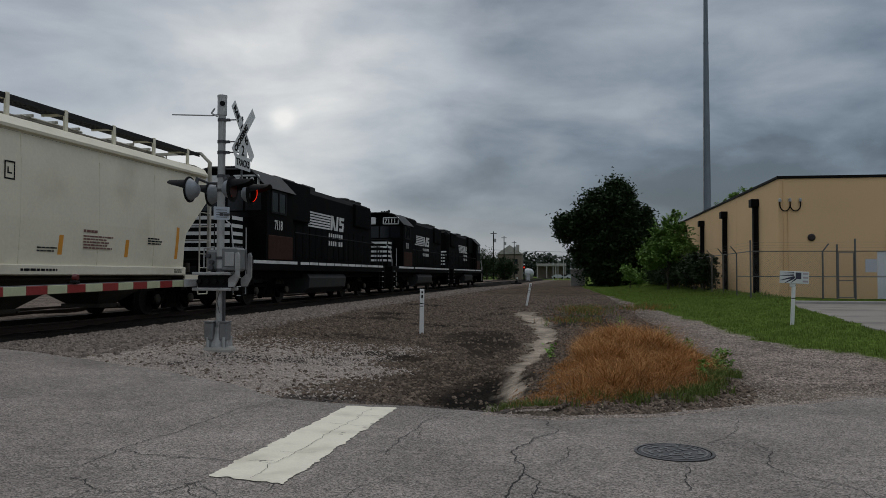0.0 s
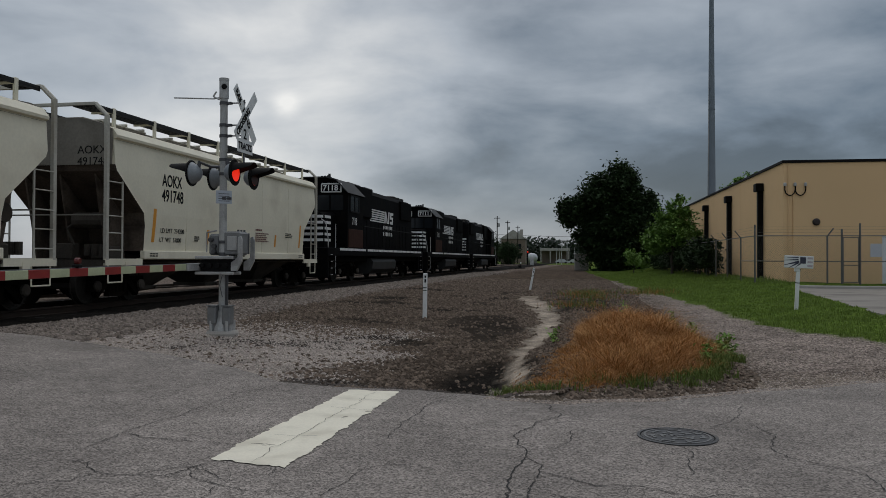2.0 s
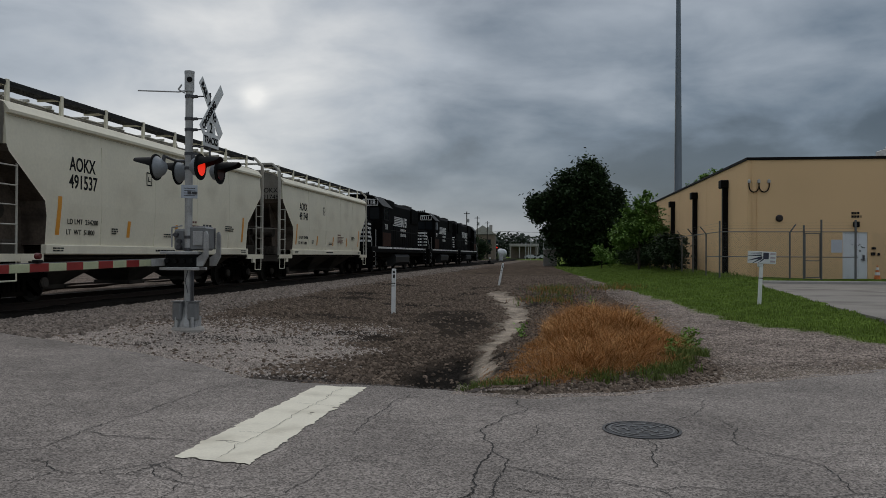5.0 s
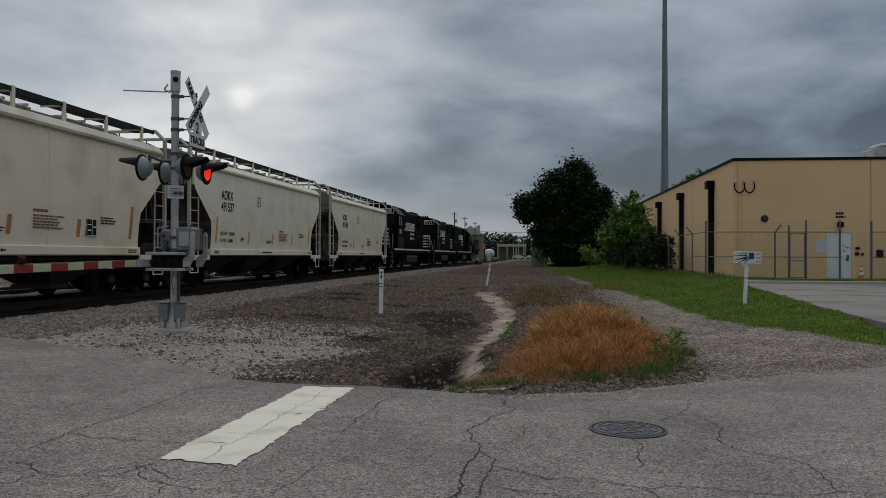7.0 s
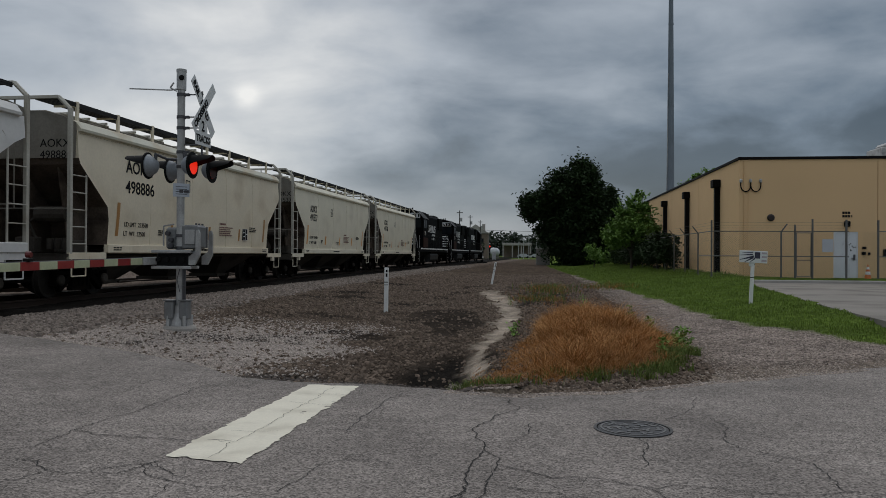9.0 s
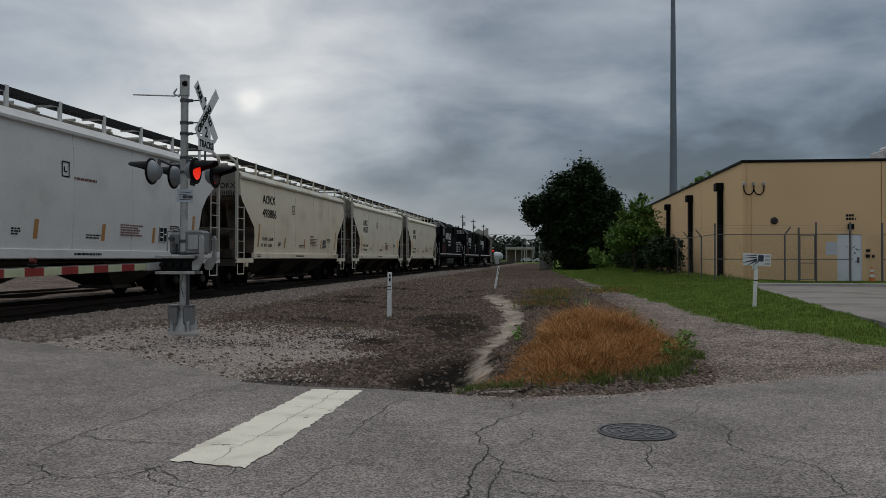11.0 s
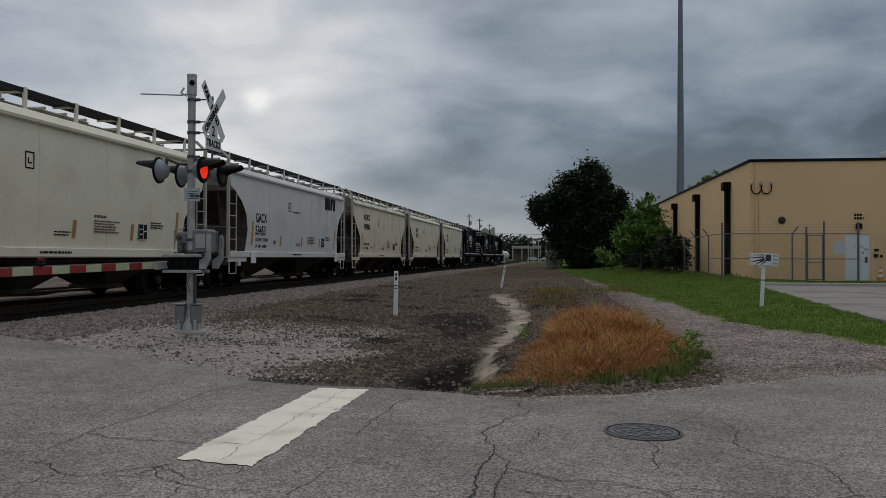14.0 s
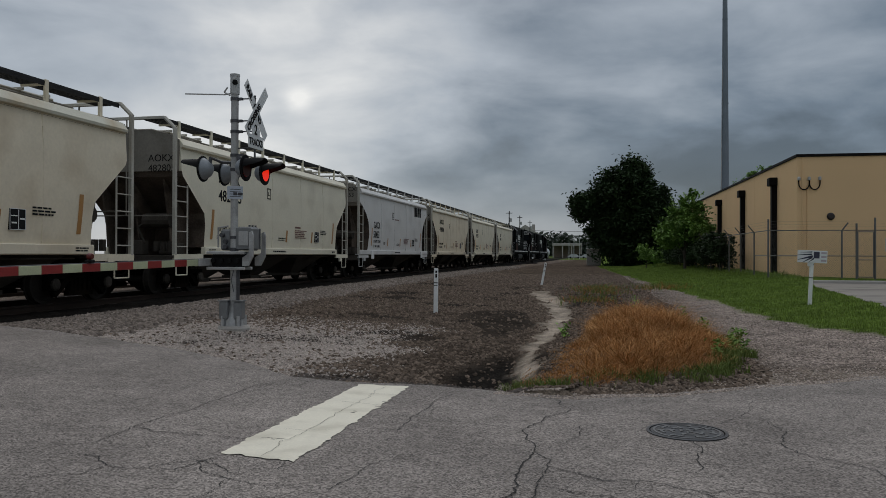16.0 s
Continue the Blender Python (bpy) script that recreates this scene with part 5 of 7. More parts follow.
    for e in (-1, 1):
        tr = truck(th, e * 5.3, 2.75, 0.51)
        bm = bmesh.new()
        boxb(bm, -1.5, 1.5, *sorted((e * (L - 0.1), e * (L + 0.02))), 0.3, 1.58, 0.02)
        part("pilot", bm, M["loco"], th)
        bm = bmesh.new()
        boxb(bm, -0.16, 0.16, *sorted((e * L, e * (L + 0.75))), 0.68, 1.0, 0.03)
        for sx in (-1, 1):
            pipe(bm, [(sx * 0.5, e * L, 0.9), (sx * 0.55, e * (L + 0.25), 0.6), (sx * 0.4, e * (L + 0.5), 0.45)], 0.03, 5)
        part("coupler", bm, M["soot"], th)
        bm = bmesh.new()
        boxb(bm, -0.3, 0.3, *sorted((e * L, e * (L + 0.03))), 1.0, 1.35, 0.01)
        rod(bm, (-0.9, e * (L + 0.02), 1.25), (-0.9, e * (L + 0.02), 2.6), 0.018, 5)
        rod(bm, (0.9, e * (L + 0.02), 1.25), (0.9, e * (L + 0.02), 2.6), 0.018, 5)
        rod(bm, (-0.9, e * (L + 0.02), 2.55), (0.9, e * (L + 0.02), 2.55), 0.018, 5)
        part("end_rail", bm, M["handrail"], th)
    if flip:
        bm = bmesh.new()
        for k in range(5):
            zz = 1.9 + k * 0.24
            box(bm, -0.78, 0.78, L - 0.71, L - 0.69, zz, zz + 0.11)
        part("end_stripe", bm, M["loco_white"], th)
    for ob in th.children_recursive:        # hood and cab stand a little taller over the walkway
        if ob.parent is th or ob.parent in (hd, cab, nb):
            for v in ob.data.vertices:
                if v.co.z > 1.6:
                    v.co.z = 1.6 + (v.co.z - 1.6) * 1.085
    return th


TRAIN = []
for args in (
    (14.30, "cream", "slope", "AOKX", "491748", "cream covered hopper car with orange strips, streaked and dusty", "orange", False, ("234200", "51800"), False),
    (-1.36, "cream", "slope", "AOKX", "491537", "cream covered hopper car with orange strips coupled mid-train", "orange", False, ("234200", "51800"), False),
    (-16.79, "tan_cream", "slope", "AOKX", "498886", "tan cream covered hopper car with rust-streaked roof edge", "brown_tape", True, ("233500", "52500"), True),
    (-32.15, "light_grey", "round", "GACX", "53453", "light grey covered hopper car with curved ends", "brown_tape", False, ("232600", "53400"), True),
    (-47.72, "cream", "slope", "AOKX", "482805", "pale cream covered hopper car with a black stencil panel", "brown_tape", False, ("233500", "52500"), True),
    (-63.50, "tan_cream", "slope", "", "", "dirty tan covered hopper car with rust-streaked roof edge", "brown_tape", True, ("233500", "52500"), True),
):
    TRAIN.append((args[0], build_hopper(*args), False))
for s0, number, flip in ((32.2, "7118", False), (52.6, "7111", False), (73.0, "7104", True)):
    TRAIN.append((s0, build_loco(s0, number, flip), flip))


def run_out(t):
    """Metres that the train has gone at t seconds."""
    return 4.368 * t + 0.00965 * t * t + 0.0001995 * t ** 3


# ---- the crossing signal ----
MAST = (-5.81, 12.21)
LENSES = []


def build_signal():
    bx, by = MAST
    z0 = 0.15
    th = thing("crossing_signal", pose(bx, by, 0), "galvanised level-crossing signal mast with flashing lamps and crossbuck", "crossing signal")
    bm = bmesh.new()
    lathe(bm, ((0.27, z0 - 0.25), (0.27, z0 + 0.05), (0.245, z0 + 0.09)), 20)
    part("foundation", fix(bm), M["concrete"], th, "round concrete foundation")
    bm = bmesh.new()
    lathe(bm, ((0.16, z0 + 0.09), (0.15, z0 + 0.14), (0.09, z0 + 0.30), (0.085, z0 + 0.42)), 12)
    for a in range(4):
        m = pose(0, 0, 0, 0, 0, 45 + 90 * a)
        box(bm, 0.06, 0.22, -0.02, 0.02, z0 + 0.08, z0 + 0.26, m)
        rod(bm, m @ Vector((0.19, 0, z0 + 0.05)), m @ Vector((0.19, 0, z0 + 0.20)), 0.018, 6)
    part("base_casting", fix(bm), M["galv"], th)
    for sx, sy in ((-1, -0.4), (1, -0.3)):
        bm = bmesh.new()
        boxb(bm, sx * 0.125 - 0.075, sx * 0.125 + 0.075, sy * 0.2 - 0.08, sy * 0.2 + 0.08, z0 + 0.2, z0 + 0.5, 0.02)
        box(bm, sx * 0.125 - 0.085, sx * 0.125 + 0.085, sy * 0.2 - 0.09, sy * 0.2 + 0.09, z0 + 0.5, z0 + 0.52)
        for q in (-0.03, 0.03):      # conduits down into the ground
            pipe(bm, [(sx * 0.125 + q, sy * 0.2 - 0.05, z0 + 0.2), (sx * 0.14 + q, sy * 0.2 - 0.06, z0 - 0.05)], 0.018, 6)
        part("junction_box", bm, M["alu"], th)
    bm = bmesh.new()
    rod(bm, (0, 0, z0 + 0.3), (0, 0, 4.16), 0.062, 16)
    part("mast", bm, M["galv"], th, smooth=False)
    bm = bmesh.new()
    rod(bm, (0, 0, 4.13), (0, 0, 4.43), 0.078, 16)
    rod(bm, (0, 0, 4.43), (0, 0, 4.47), 0.082, 16)
    bell = part("bell_housing", bm, M["galv"], th)
    bm = bmesh.new()
    m = Matrix.Translation((0.033, -0.068, 4.32)) @ Matrix.Rotation(radians(90), 4, "X") @ Matrix.Rotation(radians(26), 4, "Y")
    lathe(bm, ((0.045, -0.01), (0.045, 0.012), (0.03, 0.02)), 14, m)
    part("bell_mouth", fix(bm), M["lampblack"], bell)
    bm = bmesh.new()
    pipe(bm, [(0.0, -0.05, 4.15), (-0.15, -0.06, 4.12), (-0.85, -0.1, 4.15)], 0.012, 6)
    pipe(bm, [(-0.05, -0.07, 4.10), (-0.16, -0.07, 4.16), (-0.1, -0.07, 4.24)], 0.014, 6)
    part("bracket_arm", bm, M["galv"], th)
    for zz in (4.05, 3.68, 3.5, 3.1, 2.86, 2.45, 1.72, 1.52):
        bm = bmesh.new()
        rod(bm, (0, 0, zz - 0.025), (0, 0, zz + 0.025), 0.073, 14)
        box(bm, 0.05, 0.14, -0.03, 0.03, zz - 0.02, zz + 0.02)
        part("clamp", bm, M["dkgalv"], th)
    # crossbuck: two 1.1 m boards crossed, and the plate below; it faces the oncoming road
    cx, cz = 0.38, 3.84
    for ang, words in ((45, "CROSSING"), (-45, "RAIL   ROAD")):
        m = Matrix.Translation((cx + (0.012 if ang > 0 else 0), 0, cz)) @ Matrix.Rotation(radians(ang), 4, "X")
        bm = bmesh.new()
        boxb(bm, -0.004, 0.004, -0.57, 0.57, -0.092, 0.092, 0.003, m)
        bd = part("crossbuck_board", bm, M["signwhite"], th)
        lettering("crossbuck_words", words, 0.135, m @ side_plane(0.005, -0.50 if ang > 0 else -0.51, -0.05), M["black"], bd, 1.03 if ang > 0 else 1.0, 0.0075)
    bm = bmesh.new()
    boxb(bm, cx - 0.004, cx + 0.004, -0.30, 0.30, 3.20, 3.43, 0.003)
    pts = [(-0.16, 3.43), (0.16, 3.43), (0.16, 3.52), (0.0, 3.70), (-0.16, 3.52)]
    loft(bm, [[(cx - 0.004, y, z) for y, z in pts], [(cx + 0.004, y, z) for y, z in pts]])
    pl = part("track_count_plate", fix(bm), M["signwhite"], th)
    lettering("plate_words", "TRACKS", 0.165, side_plane(cx + 0.006, -0.27, 3.255), M["black"], pl, 0.86, 0.003)
    lettering("plate_figure", "2", 0.24, side_plane(cx + 0.006, -0.075, 3.44), M["black"], pl, 1.0, 0.004)
    bm = bmesh.new()
    for zz in (4.05, 3.68, 3.5, 3.22):
        rod(bm, (0.06, 0, zz), (cx, 0, zz), 0.012, 6)
    rod(bm, (cx - 0.02, 0, 2.95), (cx - 0.02, 0, 4.1), 0.018, 6)
    part("sign_bracket", bm, M["dkgalv"], th)
    # lamps: one pair faces the road's near side, the other the far side
    bm = bmesh.new()
    for sx in (-1, 1):
        pipe(bm, [(0, 0, 2.98), (sx * 0.24, 0, 2.99), (sx * 0.24, -0.40, 3.02)], 0.022, 8)
        pipe(bm, [(sx * 0.24, 0, 2.99), (sx * 0.24, 0.40, 3.02)], 0.022, 8)
        for sy in (-1, 1):
            rod(bm, (sx * 0.24, sy * 0.38, 3.02), (sx * 0.26, sy * 0.38, 2.86), 0.03, 8)
    part("lamp_arm", bm, M["dkgalv"], th)
    for sx in (-1, 1):
        for sy in (-1, 1):
            at_ = Matrix.Translation((sx * 0.36, sy * 0.38, 2.84)) @ Matrix.Rotation(radians(90 if sx > 0 else -90), 4, "Y")
            bm = bmesh.new()
            lathe(bm, ((0.155, 0.0), (0.21, 0.0), (0.215, 0.01), (0.215, 0.02), (0.155, 0.022)), 24, at_, False)
            lathe(bm, ((0.147, 0.020), (0.163, 0.020), (0.163, 0.034), (0.147, 0.034)), 24, at_, False)
            lamp = part("lamp", fix(bm), M["lampblack"], th, "black flashing lamp with a round backing disc")
            bm = bmesh.new()
            lathe(bm, ((0.02, -0.15), (0.08, -0.14), (0.13, -0.10), (0.17, -0.02), (0.185, -0.002)), 20, at_)
            part("lamp_housing", fix(bm), M["lampgrey"], lamp, "weathered grey lamp back", smooth=True)
            bm = bmesh.new()
            n, rr, ln = 24, 0.165, 0.42
            prev = None
            for k in range(n + 1):
                a = radians(-14) + radians(208) * k / n
                depth = 0.025 + ln * (0.03 + 0.75 * smooth01(-0.05, 0.7, math.sin(a)))
                up, side = math.sin(a), math.cos(a)
                ring = [bm.verts.new((sx * (0.36 + q), sy * 0.38 + side * r_, 2.84 + up * r_)) for q, r_ in ((0.015, rr), (depth, rr * 0.97), (depth, rr * 0.97 - 0.008), (0.015, rr - 0.008))]
                if prev:
                    for q in range(4):
                        bm.faces.new((prev[q], prev[(q + 1) % 4], ring[(q + 1) % 4], ring[q]))
                prev = ring
            part("lamp_hood", fix(bm), M["lampblack"], lamp)
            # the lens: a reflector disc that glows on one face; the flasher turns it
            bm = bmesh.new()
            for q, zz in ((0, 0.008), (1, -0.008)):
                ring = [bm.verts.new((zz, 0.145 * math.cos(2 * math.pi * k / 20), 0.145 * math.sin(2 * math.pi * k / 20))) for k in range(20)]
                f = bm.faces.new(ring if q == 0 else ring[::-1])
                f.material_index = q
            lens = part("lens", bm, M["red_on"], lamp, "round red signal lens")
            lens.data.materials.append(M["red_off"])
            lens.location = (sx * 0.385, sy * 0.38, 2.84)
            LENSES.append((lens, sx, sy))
    bm = bmesh.new()
    boxb(bm, 0.055, 0.065, -0.13, 0.13, 2.36, 2.58, 0.004, pose(0, 0, 0, 0, 0, -55))
    pl = part("notice_plate", bm, mat("pale_blue_plate", (0.48, 0.52, 0.58), 0.5, vary=0.08), th, "small pale notice plate")
    bm = bmesh.new()
    for k in range(4):
        box(bm, 0.066, 0.068, -0.09, 0.09, 2.40 + k * 0.04, 2.41 + k * 0.04, pose(0, 0, 0, 0, 0, -55))
    part("notice_line", bm, M["dkgalv"], pl)
    # gate machine, channels and counterweight
    bm = bmesh.new()
    boxb(bm, 0.04, 0.30, -0.02, 0.36, 1.50, 1.90, 0.035)
    boxb(bm, -0.26, -0.05, 0.0, 0.32, 1.50, 1.86, 0.035)
    boxb(bm, -0.10, 0.10, 0.09, 0.30, 1.50, 1.80, 0.02)
    for yy in (-0.03, 0.37):
        boxb(bm, 0.03, 0.31, yy - 0.012, yy + 0.012, 1.52, 1.88, 0.005)
    gm = part("gate_machine", bm, M["alu"], th, "grey gate machine housing")
    for yy, zz in ((0.0, 1.76), (0.0, 1.65), (0.0, 1.56)):
        bm = bmesh.new()
        rod(bm, (-0.14 - 0.06 * (zz > 1.7), yy, zz), (-0.14 - 0.06 * (zz > 1.7), yy - 0.07, zz), 0.038, 10)
        part("machine_boss", bm, M["dkgalv"], gm)
    for yy in (0.05, 0.17, 0.29):
        bm = bmesh.new()
        rod(bm, (0.25, yy, 1.89), (0.25, yy, 1.93), 0.02, 6)
        part("lid_bolt", bm, M["dkgalv"], gm)
    bm = bmesh.new()
    boxb(bm, 0.10, 0.27, -0.058, -0.043, 1.58, 1.82, 0.006)
    part("machine_door", bm, M["galv"], gm)
    bm = bmesh.new()
    pipe(bm, [(-0.28, -0.02, 1.55), (-0.28, -0.02, 1.88), (-0.1, -0.02, 1.91)], 0.014, 6)
    part("machine_fitting", fix(bm), M["galv"], gm)
    bm = bmesh.new()
    for zz in (1.46, 1.20):
        boxb(bm, -0.41, 0.26, -0.19, -0.13, zz - 0.025, zz + 0.025, 0.008)
        boxb(bm, -0.41, 0.26, 0.10, 0.16, zz - 0.025, zz + 0.025, 0.008)
    part("support_channel", bm, M["galv"], th)
    bm = bmesh.new()
    boxb(bm, -0.35, 0.22, -0.12, 0.1, 1.22, 1.44, 0.02)
    for k in range(4):
        rod(bm, (-0.3 + 0.14 * k, -0.12, 1.33), (-0.3 + 0.14 * k, -0.17, 1.33), 0.04, 8)
    part("gate_shaft", fix(bm), M["lampblack"], th)
    prof = [(0.20, 1.24), (0.30, 1.24), (0.385, 1.4), (0.385, 1.76), (0.36, 1.82), (0.32, 1.8), (0.315, 1.46), (0.20, 1.38)]
    for yy in (-0.12, 0.38):
        bm = bmesh.new()
        loft(bm, [[(x, yy, z) for x, z in prof], [(x, yy + 0.05, z) for x, z in prof]])
        part("counterweight_arm", fix(bm), M["galv"], th)
    bm = bmesh.new()
    for dx in (0.08, 0.11):
        pipe(bm, [(dx, -0.05, 1.2), (dx + 0.01, -0.07, 0.9), (dx, -0.05, 0.6)], 0.014, 6)
    pipe(bm, [(0.03, -0.06, 1.2), (-0.02, -0.07, 1.0), (0.03, -0.07, 0.8)], 0.006, 5)
    part("cable", bm, M["dkgalv"], th)


def build_gate():
    th = thing("gate_arm", pose(-6.2, 12.05, 1.305, 0.76, 0, 0), "lowered crossing gate arm with red and white reflective bands", "crossing gate")
    bm = bmesh.new()
    for dx in (-0.03, 0.03):
        boxb(bm, dx - 0.012, dx + 0.012, -0.38, 0.15, -0.06, 0.06, 0.006)
    part("arm_bracket", bm, M["galv"], th)
    y = -0.35
    k = 0
    while y > -8.6:
        ln = 0.37
        bm = bmesh.new()
        boxb(bm, -0.012, 0.012, y - ln, y - 0.002, -0.052, 0.052, 0.004)
        part("band", bm, M["lime_tape" if k % 2 == 0 else "red_tape"], th, "dull red band" if k % 2 else "dirty pale band")
        y -= ln
        k += 1
    bm = bmesh.new()
    rod(bm, (0, -0.1, 0.056), (0, -8.7, 0.056), 0.008, 5)
    part("lamp_wire", bm, M["dkgalv"], th)
    for k, yy in enumerate((-3.15, -5.1, -7.6)):
        bm = bmesh.new()
        boxb(bm, -0.05, 0.05, yy - 0.045, yy + 0.045, 0.06, 0.10, 0.01)
        lp = part("gate_lamp", bm, M["lampblack"], th, "small red gate lamp")
        bm = bmesh.new()
        m = Matrix.Translation((0.03, yy, 0.145)) @ Matrix.Rotation(radians(90), 4, "Y")
        lathe(bm, ((0.02, -0.06), (0.04, -0.05), (0.04, 0.0), (0.033, 0.01)), 12, m)
        part("lens", fix(bm), M["red_off"] if k == 1 else mat("gate_lens_red", (0.09, 0.008, 0.007), 0.4, vary=0.1, emit=0.03), lp)


# ---- posts, sign, pole ----
def build_markers():
    for (x, y, top, lean), lab in (((-3.38, 17.54, 1.12, (0.6, 0)), "white marker post with black figures painted near its top"), ((-1.86, 34.0, 1.1, (10.5, 0)), "leaning white marker post with black marks")):
        z = ground_z(x, y)
        th = thing("marker_post", pose(x, y, z, 0, lean[0], 0), lab, "marker post", "white marker posts")
        h = top - z
        bm = bmesh.new()
        boxb(bm, -0.045, 0.045, -0.045, 0.045, -0.25, h, 0.008)
        part("post", bm, M["white"], th)
        for k, (z0, z1) in enumerate(((h - 0.10, h - 0.05), (h - 0.21, h - 0.13), (h - 0.34, h - 0.32), (h - 0.40, h - 0.385))):
            w = 0.03 if k < 2 else 0.0455
            bm = bmesh.new()
            box(bm, -0.01 if k < 2 else -w, w, -0.0475, -0.045, z0, z1)
            part("painted_mark", bm, M["black"], th)


def build_small_sign():
    x, y = 5.73, 21.48
    z = ground_z(x, y)
    th = thing("roadside_sign", pose(x, y, z, 0, 2.6, 0), "weathered white board with dark smears on a white post", "sign")
    bm = bmesh.new()
    boxb(bm, -0.042, 0.042, -0.042, 0.042, -0.3, 1.12, 0.008)
    part("post", bm, M["white"], th)
    bm = bmesh.new()
    boxb(bm, -0.045, 0.045, -0.045, 0.045, 0.68, 0.705, 0.004)
    part("band", bm, M["black"], th)
    bm = bmesh.new()
    boxb(bm, -0.048, 0.048, -0.048, 0.048, 1.02, 1.06, 0.004)
    part("band", bm, M["black"], th)
    bm = bmesh.new()
    boxb(bm, -0.37, 0.35, -0.075, -0.055, 1.08, 1.40, 0.006)
    boxb(bm, -0.09, 0.05, -0.05, 0.06, 0.98, 1.3, 0.02)
    bd = part("board", bm, M["signwhite"], th)
    bm = bmesh.new()
    rng = random.Random(8)
    for k, (a, b, w) in enumerate((((-0.38, 1.27), (-0.02, 1.30), 0.02), ((-0.36, 1.15), (0.0, 1.25), 0.03), ((-0.25, 1.08), (-0.02, 1.22), 0.025), ((-0.3, 1.34), (-0.02, 1.36), 0.015), ((-0.1, 1.09), (0.03, 1.2), 0.02))):
        dx, dz = b[0] - a[0], b[1] - a[1]
        ln = math.hypot(dx, dz)
        nx_, nz_ = -dz / ln * w, dx / ln * w
        pts = [(a[0] + nx_ * 0.2, -0.0765, a[1] + nz_ * 0.2), (a[0] - nx_ * 0.2, -0.0765, a[1] - nz_ * 0.2), (b[0] - nx_, -0.0765, b[1] - nz_), (b[0] + nx_, -0.0765, b[1] + nz_)]
        bm.faces.new([bm.verts.new(p) for p in pts])
    box(bm, 0.02, 0.16, -0.079, -0.075, 1.2, 1.37)
    part("dark_smear", bm, mat("smeared_ink", (0.035, 0.035, 0.06), 0.6, vary=0.3), bd)
    bm = bmesh.new()
    for k in range(3):
        box(bm, 0.2, 0.33, -0.077, -0.075, 1.12 + k * 0.1, 1.17 + k * 0.1)
    part("faded_mark", bm, mat("faded_print", (0.42, 0.36, 0.38), 0.6), bd)


def build_monopole():
    th = thing("steel_monopole", pose(13.88, 82, 0.2), "tall tapered grey steel monopole", "mast")
    bm = bmesh.new()
    rod(bm, (0, 0, 0), (0, 0, 42), 0.47, 18, 0.10)
    part("shaft", bm, M["monopole"], th, smooth=False)
    for k in range(4):
        bm = bmesh.new()
        rod(bm, (0, 0, 8 + k * 8.5), (0, 0, 8.12 + k * 8.5), 0.47 - 0.0088 * (8 + k * 8.5) + 0.02, 18)
        part("joint_collar", bm, M["monopole"], th)
    bm = bmesh.new()
    rod(bm, (-0.42, -0.25, 4), (-0.28, -0.15, 20), 0.03, 6)
    part("cable_run", bm, M["galv"], th)


# ---- the warehouse ----
BX, BY, BZ0, BZ1 = 9.68, 38.3, 0.2, 6.0


